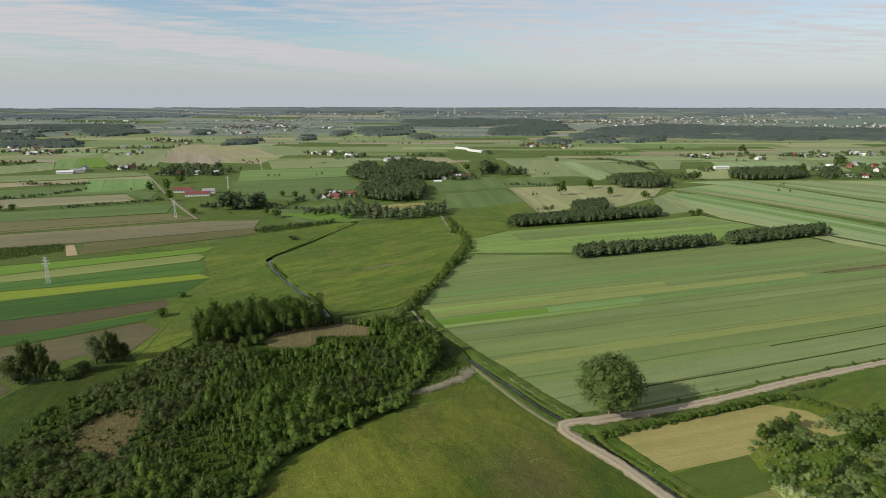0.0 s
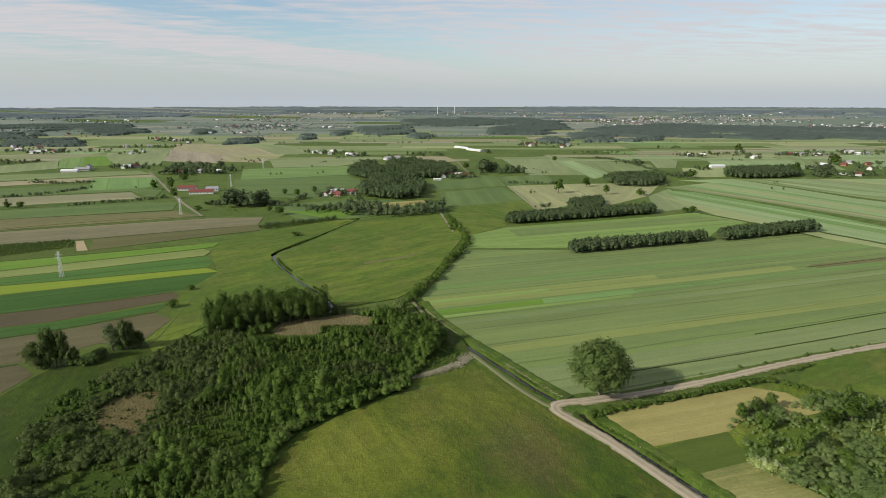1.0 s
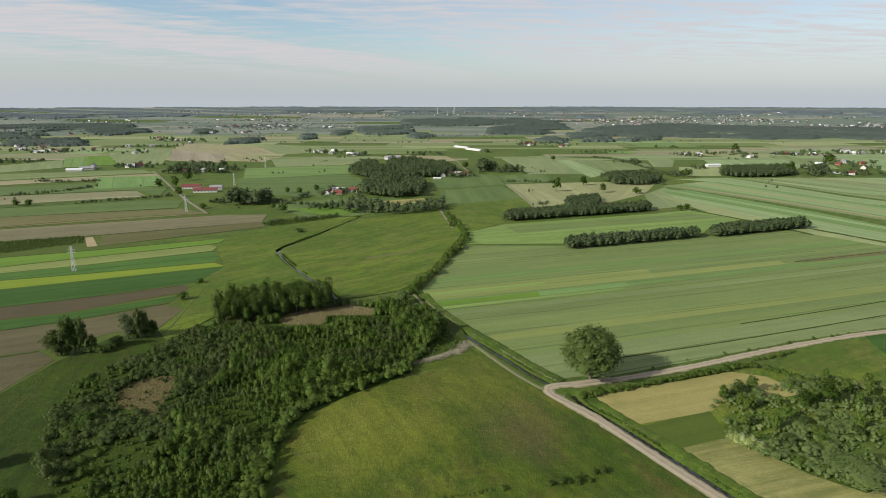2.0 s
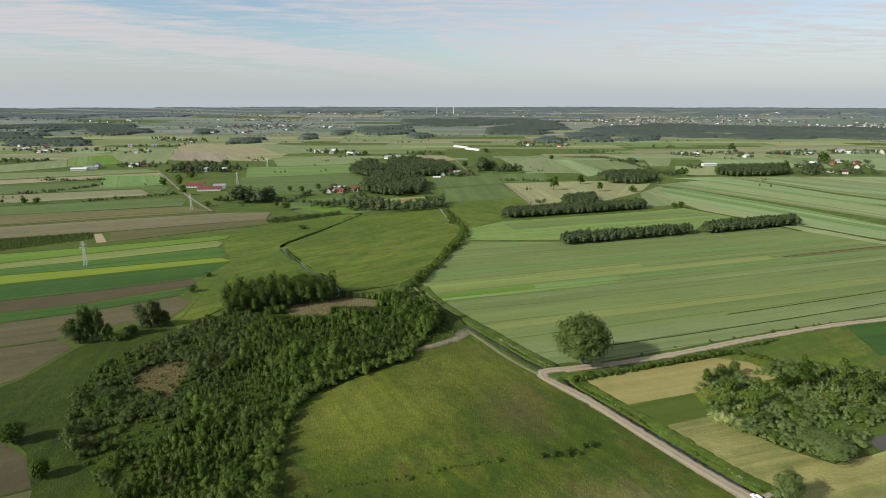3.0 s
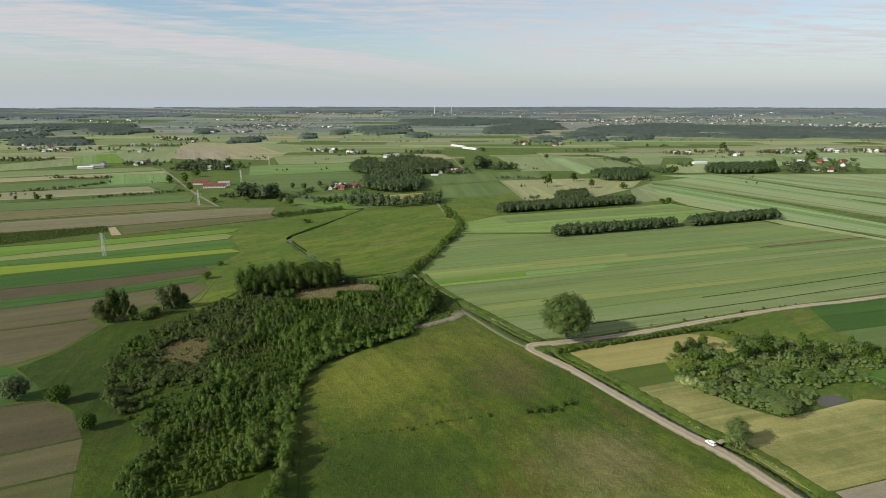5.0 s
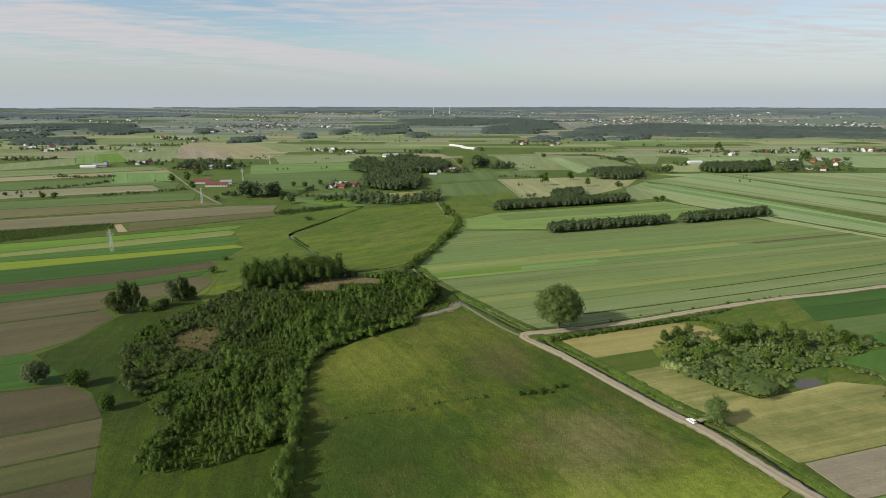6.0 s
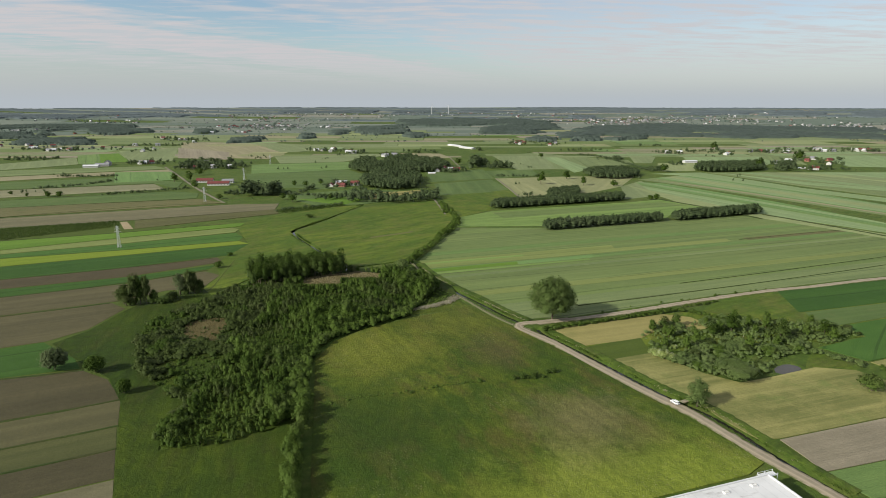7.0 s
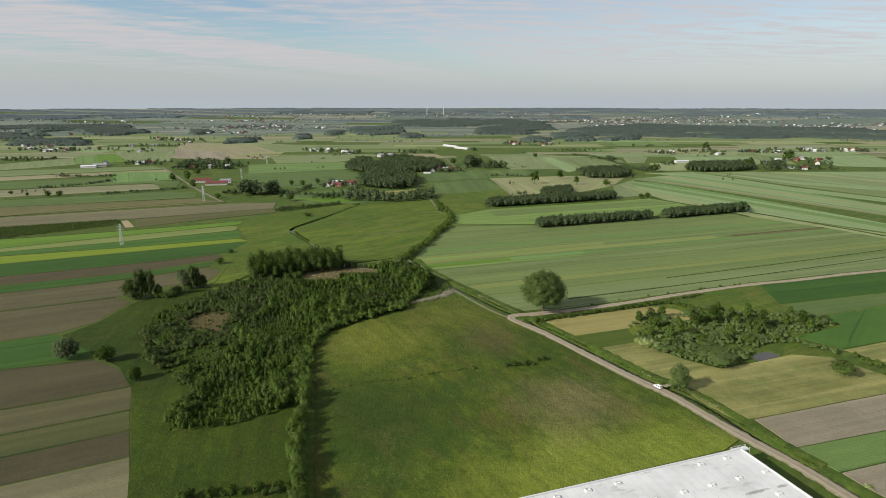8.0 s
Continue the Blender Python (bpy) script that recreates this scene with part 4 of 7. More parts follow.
BIG_FIELD = ((-13, 338.4), (0.6, 391.2), (20.3, 459.8), (104.9, 459), (236.7, 493), (352.9, 524.7), (398.3, 445.4), (445.3, 357.7), (407.7, 315), (336.8, 298.4), (251.7, 274.9), (182.3, 253.8), (118.1, 229.4), (74.3, 213.5), (59, 212.7), (49.3, 209.9), (37.1, 228.3), (21.2, 258.2), (6.5, 283.3), (-5.8, 308.5))
strips(BIG_FIELD, 17.6, BIG_STRIPS, "field", -0.03)
for near, far, kind, reach in ((336.3, 345.8, "mid_green", 900), (303.3, 313, "pale_barley", 260), (313, 323.6, "pale_barley", 150), (313, 318, "fresh", 70), (292.2, 301.6, "mid_green", 900), (292.2, 300.5, "wheat_pale", 125), (292.2, 300, "bright", 62),
                               (287, 291, "fresh", 120), (274.5, 280.2, "rye", 900), (232.5, 241.9, "pale_barley", 900), (346.8, 347.8, "mid_green", 900)):
    band(clip(BIG_FIELD, np.array([-1.0, 0.0]), -reach), 17.6, near, far, kind)
field("fallow", ((276, 413.6), (388.8, 448.1), (391.9, 440.1), (276.6, 404.2)), rows=17.6)
field("fresh", ((25.2, 514), (62, 548.3), (236, 606.3), (279.3, 628.1), (323.9, 580.7), (269.5, 546.6), (241.3, 505.7), (106.3, 467.4), (20.5, 465.3)), rows=17.6)
field("soft_barley", ((61.3, 541.1), (232.1, 593.6), (271.3, 606), (305, 584.9), (222.2, 561.9), (70.5, 507.1)))
field("moss", ((4.4, 663), (71.1, 744), (143.1, 638.2), (66.1, 594.8), (62.6, 555.6), (22, 510.7), (14, 575)))
field("lea", ((-3.5, 775.2), (86.2, 821.9), (100.8, 714.9), (66.6, 688), (4.4, 663)))
field("old_hay", ((93, 836.2), (201.9, 858.2), (224.2, 793.9), (195.6, 743.4), (139.9, 662.2), (106.6, 638.4)))
field("lea", ((-19.1, 923.5), (83.7, 968.2), (92.1, 836.2), (-8, 794.8)))
field("lea", ((84.7, 940.8), (171.9, 968.1), (170.4, 865.9), (95.5, 843.5)))
field("old_hay", ((201.9, 858.2), (326.6, 865.5), (266.3, 743.1), (185.2, 661.9), (195.6, 743.4), (224.2, 793.9)))
field("grassland", ((266.3, 743.1), (316.8, 807.1), (298.8, 661.2), (235.7, 628.4)))
RIGHT_B = ((316.9, 821.1), (436.5, 889), (502.8, 696.3), (540, 567.2), (491.9, 503.6), (443.2, 596.3), (382.9, 713.5))
strips(RIGHT_B, -65.0, ("soft_green", "pale", "rye", "soft_green", "wheat_pale"), "field", -0.01)
RIGHT_A = ((303.5, 793.6), (340.3, 773.7), (415.2, 609.4), (460, 461.4), (430.1, 421.8), (358.7, 517.9), (325.6, 584.8), (292.5, 686.8))
strips(RIGHT_A, -65.0, ("mid_green", "soft_green", "soft_green", "wheat_pale"), "field", 0.0)
field("pale", ((278.4, 755.2), (331.1, 597.1), (355.6, 517.9), (424.6, 414.5), (410.6, 396), (391.2, 434.9), (343.8, 501.6), (294.2, 610.2)), rows=17.6)
field("straw", ((335, 821), (393.1, 736.5), (456.1, 617.9), (501.8, 516.7), (496.8, 510.1), (450.9, 609.1), (387.9, 724.8)))
field("soft_green", ((366.3, 897.4), (457, 914), (519.4, 724.2), (581, 621.6), (558.2, 591.3), (499.6, 690.9), (434.1, 849.9)))
RIGHT_C = ((462, 913.9), (801.4, 913.2), (587.9, 630.7), (529.9, 741.8))
strips(RIGHT_C, -60.0, ("grassland", "pale", "rye", "soft_green", "soft_green"), "field", -0.02, 20, 46)
field("soft_green", ((482, 913.9), (560.1, 792.5), (645.2, 706.5), (628.9, 684.9), (540.8, 760.2)))
field("grassland", ((566.6, 922.3), (622.4, 792.3), (671.4, 741.1), (694.8, 772.2), (655.1, 841.7)))
field("grassland", ((671.7, 896.7), (730.6, 819.6), (709.7, 791.9), (673.1, 827)))
field("grassland", ((124.1, 1249.2), (245.1, 1310.9), (218.7, 968), (144.7, 958.8)))
field("rye", ((245.1, 1310.9), (300.3, 1221), (279.5, 940.5), (218.7, 968)))
field("soft_green", ((231.6, 1193.2), (264.6, 1235.1), (281.3, 967.9), (238, 914.4)))
field("rye", ((300.3, 1221), (399.6, 1129), (382.1, 1037.7), (285.7, 1006.7)))
field("grassland", ((460.1, 1344.6), (519.6, 1296.1), (427, 1070.4), (392.7, 1070.3)))
field("pale", ((438.4, 1070.4), (512.9, 1070.4), (458, 940.2), (388.4, 931.4)))
field("soft_green", ((561.7, 1265.5), (718.2, 1312.8), (698.9, 1105.1), (638.8, 1037.6), (519.6, 1129.1)))
field("rye", ((732, 1312.9), (815.6, 1266.3), (717.4, 1037.6), (679.6, 1070.4)))
field("soft_green", ((870.5, 1313.4), (1056.5, 1381.9), (964.9, 1129.7), (856.7, 986.4), (775.1, 1006.4)))
field("moss", ((65.5, 185.5), (74.7, 171.8), (83.7, 155.6), (106.1, 163.1), (133.2, 168.7), (188, 175.7), (306.3, 200), (402, 308.5), (329, 288), (220.7, 258.3), (178, 244.3), (155.5, 221.5), (144.4, 221.7), (116, 212), (93.9, 204.6), (63.3, 195.9)), "field", -0.07)
field("hay", ((107.1, 182.5), (74.9, 172.5), (65.6, 186.4), (63.3, 195.9), (97.7, 206.4), (131.6, 217.7), (145, 212.6), (152.8, 197.4), (138.4, 192.2), (119.6, 193.4)))
field("dark_lea", ((106.5, 182.5), (74.8, 171), (82.6, 157), (93.3, 154.7), (106, 164.6), (106.1, 173.7)))
field("mown", ((83.9, 156.3), (105.8, 163.8), (121.6, 141.1), (133.5, 131.8), (151, 137.6), (175.4, 146.8), (192.6, 143.3), (204.5, 123.3), (192.7, 107.5), (127.2, 88.3), (117.7, 87.2), (111, 101.9), (107.9, 111.3), (98.1, 124.8), (90.2, 140.3)), rows=16.5)
field("clay", ((125.4, 87.1), (191.9, 106.6), (170.9, 78.7), (129.3, 67.8), (128.1, 76.2)), "field", rows=16.5)
field("mid_green", ((130.1, 67.4), (170.3, 77.9), (155.9, 58.9), (136, 53.4), (132.1, 60.9)), rows=16.5)
field("clay", ((136.5, 52.8), (155.4, 58.2), (144.1, 35.8), (141.7, 40.1), (138.9, 45.7)), rows=16.5)
field("moss", ((155.5, 221.5), (178, 244.3), (220.7, 258.3), (212.5, 220.8), (191.7, 208.1), (174.1, 213.2)), rows=17.6)
# cloud shade over the crop, painted as a darker field
field("dim_wheat", ((220.7, 258.3), (329, 288), (402, 308.5), (364.1, 265.5), (294, 241.7), (211.9, 219.8)))
field("lea", ((215.4, 219.7), (293.1, 240.5), (360.7, 261.6), (337.5, 235.4), (276.1, 217.9), (219.2, 198.3), (211.7, 207.8)))
field("wheat", ((218.1, 196.5), (274.5, 215.9), (335.6, 233.2), (283.7, 174.4), (234.4, 162.8), (204.9, 153.2), (191.9, 169.4), (225.4, 183.4)))
field("mown", ((205.3, 151.8), (233.3, 161.4), (282.4, 172.8), (247.4, 133.2), (213.3, 134.9), (208.6, 146.4)), rows=16.5)
field("moss", ((176.8, 155), (168.8, 143), (161.4, 138.7), (175.4, 146.8), (192.6, 143.3), (194.3, 159), (185.3, 163.5)), "field", -0.06, rows=16.5)
field("dark_lea", ((-139.8, 20.7), (-534.6, 493.6), (-309, 494.7), (-174, 418), (-161.3, 392.9), (-153, 299.5), (-152.4, 267.9), (-155.4, 217.4), (-147.3, 172.5), (-134.5, 144.7), (-97.7, 82.3), (-82.4, 19.8)), "field", -0.07, rows=24.9)
field("stubble", ((-137.9, 50.5), (-104.6, 65.8), (-92.9, 42.1), (-102.2, 34.7), (-144.3, 26.1), (-158.5, 43.2)), rows=24.9)
field("dim_soil", ((-169.5, 56.3), (-149.1, 66.5), (-113.2, 83.3), (-104.9, 66.5), (-138.3, 51.1), (-158.5, 43.2)), rows=24.9)
field("dim_olive", ((-181.5, 70.7), (-159.2, 80.9), (-120.7, 98.5), (-113.4, 84.1), (-149.6, 67.2), (-169.7, 56.6)), rows=24.9)
field("dim_fallow", ((-198.1, 90.6), (-172.3, 99.7), (-129.8, 118.9), (-120.7, 99.4), (-159.7, 81.7), (-182.1, 71.4)), rows=24.9)
field("dim_soil", ((-229.6, 128.4), (-197.7, 135.9), (-161.1, 146.4), (-145.1, 137.5), (-129.8, 119.4), (-173, 100.6), (-199.2, 91.9)), rows=24.9)
field("dim_wheat", ((-258.6, 163.1), (-220.9, 169), (-200, 179.4), (-172.7, 159.8), (-163.9, 149), (-198.9, 137.7), (-230.6, 129.5)), rows=24.9)
field("soil", ((-294.4, 206), (-253.6, 215.8), (-199.1, 241), (-184.2, 230), (-187.7, 197.4), (-199.5, 180.9), (-221.9, 170.5), (-259.8, 164.5)), rows=24.9)
field("soil", ((-318.6, 234.9), (-276.7, 248.8), (-209, 279), (-167.4, 308.8), (-153, 299.5), (-154, 269.2), (-175.5, 264.4), (-190.7, 245.4), (-199.7, 242.1), (-254.3, 216.8), (-296, 207.8)), rows=24.9)
field("dim_wheat", ((-333.7, 253), (-288.5, 265.7), (-216.5, 294.4), (-165.2, 326.4), (-166.7, 315), (-209.6, 280.4), (-277.5, 250), (-320.4, 237.1)), rows=24.9)
field("dark_soil", ((-351.4, 274.2), (-303.4, 287), (-228.5, 318.9), (-173.2, 349.2), (-163.3, 334.9), (-217.2, 295.9), (-289.4, 267), (-334.7, 254.2)), rows=24.9)
field("dim_wheat", ((-377.2, 305.1), (-326.5, 320), (-246.5, 355.5), (-161.3, 392.9), (-165.9, 354.7), (-229.3, 320.6), (-304.4, 288.4), (-352.5, 275.5)), rows=24.9)
field("yellow", ((-395.8, 327.3), (-343.2, 343.8), (-255.1, 373), (-173.7, 404.1), (-161.9, 395.1), (-247.4, 357.4), (-327.7, 321.7), (-378.5, 306.6)), rows=24.9)
field("wheat", ((-407.2, 341), (-352.2, 356.7), (-266.5, 396.1), (-188.1, 437.8), (-174.7, 420.4), (-174.4, 406.4), (-256.1, 375), (-344.4, 345.6), (-397.1, 329)), rows=24.9)
field("pale_barley", ((-416.2, 351.8), (-361.6, 370.2), (-277.7, 419), (-198.6, 461.8), (-189.3, 453.5), (-188.9, 440.4), (-267.6, 398.4), (-353.5, 358.6), (-408.7, 342.8)), rows=24.9)
field("bright", ((-442.3, 383.1), (-385.3, 404), (-288.7, 441.3), (-209.9, 478.9), (-193.3, 484.6), (-192.9, 470.1), (-199.5, 464.5), (-278.9, 421.4), (-363, 372.2), (-417.7, 353.7)), rows=24.9)
field("olive", ((-310.5, 497.7), (-182.4, 561.2), (-172.7, 535.9), (-290.9, 457.1)))
field("tan", ((-321.2, 488.7), (-315.7, 491.7), (-292, 457.2), (-299.5, 454.5)), rows=24.9)
field("stubble", ((-515, 470.2), (-460.6, 511.6), (-248.3, 592.9), (-189.2, 600.8), (-183.7, 561.2), (-312, 500.8), (-425.2, 461.1), (-484.1, 433.1)))
field("fallow", ((-575.5, 542.6), (-495.1, 574.9), (-298.7, 636.4), (-253.8, 605.4), (-455.3, 521.3), (-534.6, 493.6)))
field("lea", ((-616.3, 591.5), (-539.6, 624.6), (-362.1, 701), (-317.3, 685), (-304.1, 641), (-502.3, 571.2), (-578.4, 546.1)))
field("dry_lea", ((-679.4, 667.1), (-601.6, 713.1), (-419.9, 777), (-379.4, 723), (-555.5, 647.3), (-623.1, 599.7)))
field("lea", ((-737.1, 736.2), (-656, 790.8), (-518.1, 852.9), (-385.6, 796.3), (-365.9, 728.6), (-422.8, 783.4), (-605.4, 718.6), (-687.7, 677)))
field("straw", ((-799.8, 811.3), (-705, 860.9), (-481.7, 968.9), (-461.2, 933), (-670, 810.8), (-756.9, 759.9)))
field("wheat_pale", ((-555.3, 924.6), (-461.2, 933), (-403.9, 823.6), (-485.6, 790.1)))
field("rye", ((-874.2, 900.3), (-768.2, 951.1), (-533.8, 1027.5), (-488.8, 978.3), (-710.3, 868.5), (-811.3, 825.1)))
field("grassland", ((-963.8, 1007.6), (-851.3, 1070), (-786.3, 1204.4), (-696.3, 1059.1), (-738.6, 997.7), (-774.5, 960.1), (-881, 908.5)))
field("mid_green", ((-808.2, 1246.4), (-784.6, 1291.3), (-658.4, 1070.1), (-702.6, 1070)))
field("bright", ((-784.6, 1291.3), (-746.9, 1307), (-625.7, 1115.8), (-664.4, 1081.2)))
field("grassland", ((-780.7, 1372.7), (-682, 1484.3), (-544.5, 1127.9), (-625.7, 1115.8)))
field("straw", ((-650.8, 1427), (-757.4, 1684.8), (-533.9, 1638), (-376.7, 1340.9), (-356.4, 1165.6), (-461.7, 1191.7)))
field("clay", ((-682, 1484.3), (-499.3, 1340.3), (-436.3, 1152.8), (-559.5, 1191.5)))
field("grassland", ((-548.5, 1686.9), (-324.4, 1570.9), (-287.4, 1375.2), (-376.7, 1340.9)))
field("grassland", ((-358.4, 1219.3), (-165.7, 1293.6), (-110.1, 1263.3), (-190.1, 1104.4), (-308.1, 1070.2)))
field("mid_green", ((-357.4, 1048.4), (-178.5, 1104.4), (-148.8, 968.5), (-312.7, 899)), rows=5)
field("lea", ((-322.3, 899), (-157.8, 959.3), (-118.3, 882.4), (-131, 716.2), (-266.8, 745.6)), rows=5)
field("lea", ((-205.2, 664.2), (-115.1, 716.1), (-18.9, 699.1), (-3.1, 663), (-85.3, 595.9), (-136.4, 576.2)))
field("bright", ((-175.4, 631.1), (-120.8, 649.2), (-89.3, 630.5), (-111.5, 587.9)))
field("straw", ((-86.7, 1309.6), (7.6, 1294.2), (32, 1192.8), (-29, 1140.8)))
field("hay", ((-94.8, 678.6), (-23.1, 710), (-18.7, 688.5), (-82.1, 630.5)))
field("moss", ((-153, 299.5), (-165.2, 326.4), (-165.9, 354.7), (-161.3, 392.9), (-174.7, 420.4), (-189.3, 453.5), (-193.3, 484.6), (-171.8, 532.4), (-110.9, 583.9), (-87.9, 583.7), (-114.5, 508.7), (-135.8, 455.7), (-137.7, 442.5), (-123.5, 412.8), (-96.9, 367.4), (-70.6, 330.4), (-69.8, 313.9), (-120, 311.3), (-132.1, 282.2), (-141.4, 253), (-152.4, 267.9)), "field", -0.05)
field("moss", ((-130, 439.8), (-110.6, 496), (-86.5, 571.9), (-2.9, 625.4), (13.5, 548.6), (18.8, 507.5), (0.6, 421.1), (-13.6, 362.6), (-28.5, 335.1), (-53.7, 321.8), (-63, 320.3), (-74.5, 344.5), (-100, 383.7)))
field("meadow", ((-57.1, 156.8), (-52.3, 179), (-39.1, 195.5), (-14.5, 212.7), (9.1, 225.5), (13.2, 245.2), (32.3, 213.1), (46.1, 191.7), (65.2, 162.2), (82, 130.7), (97.8, 104), (107.6, 84.4), (111.7, 72.7), (103.3, 66.4), (28.6, 42.4), (21.8, 23.5), (-32.1, 24.3), (-41.2, 68.6)))
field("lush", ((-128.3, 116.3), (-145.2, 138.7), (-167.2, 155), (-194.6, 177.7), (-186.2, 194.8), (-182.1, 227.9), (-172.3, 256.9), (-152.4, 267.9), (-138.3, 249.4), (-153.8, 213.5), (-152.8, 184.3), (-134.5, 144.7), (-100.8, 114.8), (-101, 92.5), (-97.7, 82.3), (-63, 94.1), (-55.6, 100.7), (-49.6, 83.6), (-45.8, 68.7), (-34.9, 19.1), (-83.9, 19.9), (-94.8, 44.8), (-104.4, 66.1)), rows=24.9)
field("meadow", WEEDY_GROUND, "field", 0.12 - LEVEL[0])
field("fallow", ((-59.7, 419.3), (-39.6, 431.3), (-21.9, 444), (-21.7, 438.8), (-39.3, 426.4), (-59.2, 414.5)), rows=8)
baulk(((-292.2, 203.3), (-252.9, 214.8), (-227.2, 226.4), (-198.5, 239.9)))
baulk(((-198.1, 90.6), (-172.3, 99.7), (-150.8, 108.6), (-130.1, 119.4)))
baulk(((-181.5, 70.7), (-159.2, 80.9), (-139.7, 89.7), (-120.5, 98.9)))
baulk(((-169.5, 56.3), (-149.3, 66.8), (-130.9, 74.9), (-113.2, 83.7)))
baulk(((-351.4, 274.2), (-303.4, 287), (-228.5, 318.9), (-172.5, 347.3)))
baulk(((-319.5, 236), (-276.7, 248.8), (-209.6, 280.4), (-166.4, 311.9)))
baulk(((-228.7, 127.2), (-198.1, 136.5), (-175.9, 142.2), (-161.5, 147)))
baulk(((85.4, 233), (143.9, 251.8), (212, 275.4), (290.1, 303.5), (361.3, 330.8)), 0.9, 0.34)
baulk(((269.9, 406.6), (331.9, 427.8), (387.1, 445.5)), 0.9, 0.34)
baulk(((-458.5, 402.5), (-385.3, 404), (-288.7, 441.3), (-209.9, 478.9)))
baulk(((-462.8, 514.8), (-410.7, 548.3), (-327.9, 589.5), (-252.4, 605.4)))
baulk(((165, 277.3), (238.4, 302.6), (379.2, 354.5)), 0.9, 0.34)
baulk(((354.7, 528.2), (377.3, 485.6), (398.3, 445.4), (417.5, 405.1)), 6.0)
baulk(((-578.4, 546.1), (-502.3, 571.2), (-304.1, 641)), 3.0)
baulk(((-616.3, 591.5), (-539.6, 624.6), (-362.1, 701)), 2.5)
baulk(((-679.4, 667.1), (-601.6, 713.1), (-419.9, 777)), 3.5)
baulk(((-515, 470.2), (-460.6, 511.6), (-248.3, 592.9)), 2.0)
baulk(((279.3, 628.1), (316.9, 565), (340.7, 501.6)), 5.0)

# ---- woods and hedges ----
def strip_wood(poly):
    wood(poly, 9.2, 2.9, "mid_leaf", "dark narrow strip of planted trees between fields", "slim", 1.4, 46, 0.058, 11, "tree_belt", 0.16)


def round_wood(poly):
    wood(poly, 11.0, 5.5, "mid_leaf", "rounded dark copse among the fields", "ovate", 1.15, 60, 0.07, 12, "copse", 0.2)


def main_wood(poly, gap=5.2):
    """Mixed tall trees, closed above, with a few taller ones."""
    rng = np.random.default_rng(13)
    sites = []
    for x, y in scatter(poly, gap, rng, 0.5):
        wave = noise.noise(Vector((x * 0.025, y * 0.012, 3.0)))
        if wave < -0.25 and rng.random() < 0.5:
            continue
        pick = rng.random()
        kind = "slim" if pick < 0.35 else "ovate" if pick < 0.8 else "oval"
        sites.append((x, y, float(rng.uniform(9.5, 14.5) * (1 + 0.4 * wave)), float(rng.uniform(0.8, 1.15)) * (1.5 if kind == "slim" else 1.0), kind, 70, 0.056))
    thicket("woodland", sites, "mid_leaf", "dark green wood of mixed broadleaved trees")


def canopy(name, x, y, within, high, leaf, label, seed):
    """A closed wood seen from far: crowns and gaps of one uneven roof of leaves, down to the ground at its rim."""
    rng = np.random.default_rng(seed)
    h = high * np.where(rng.random(x.shape) < 0.45, rng.uniform(0.85, 1.25, x.shape), rng.uniform(0.62, 0.85, x.shape))
    z = rise(x, y) + np.where(within, h, -0.6)
    rows_, cols_ = x.shape
    i = np.arange(rows_ - 1)[:, None] * cols_ + np.arange(cols_ - 1)[None]
    use = within[:-1, :-1] | within[1:, :-1] | within[:-1, 1:] | within[1:, 1:]
    i = i[use]
    if not len(i):
        return
    quads = np.stack([i, i + 1, i + cols_ + 1, i + cols_], 1)
    keep, back = np.unique(quads, return_inverse=True)
    verts = np.stack([x, y, z], -1).reshape(-1, 3)[keep]
    tagged(new(name, mesh_from(name, verts, [back.reshape(-1, 4)], M[leaf], True)), label, "wood", "", "stuff")


def far_wood(poly):
    p = np.array(poly)
    area = 0.5 * abs(np.dot(p[:, 0], np.roll(p[:, 1], -1)) - np.dot(p[:, 1], np.roll(p[:, 0], -1)))
    step = min(12.0, max(4.0, math.sqrt(area / 9000.0)))
    rng = np.random.default_rng(int(area) % 9999)
    lo, hi = p.min(0) - 30, p.max(0) + 30
    x, y = np.meshgrid(np.arange(lo[0], hi[0], step), np.arange(lo[1], hi[1], step))
    x, y = x + rng.uniform(-0.4, 0.4, x.shape) * step, y + rng.uniform(-0.4, 0.4, x.shape) * step
    # ragged rim and a few glades
    wx = x + 16 * np.sin(x * 0.021 + y * 0.043) + rng.normal(0, 4, x.shape)
    wy = y + 22 * np.sin(x * 0.034 - y * 0.017) + rng.normal(0, 6, x.shape)
    glade = np.sin(x * 0.0131 + 1.7 * np.sin(y * 0.006)) + np.sin(y * 0.0093 + 1.3 * np.sin(x * 0.009)) > 1.20
    within = inside(wx, wy, p) & ~(glade & (area > 150000))
    canopy("woodland", x, y, within, 8.0, "hazed_leaf" if p[:, 1].mean() < 3300 else "hazed_blue_leaf", "distant wood between fields, leaf colour greyed for haze", int(area) % 777)


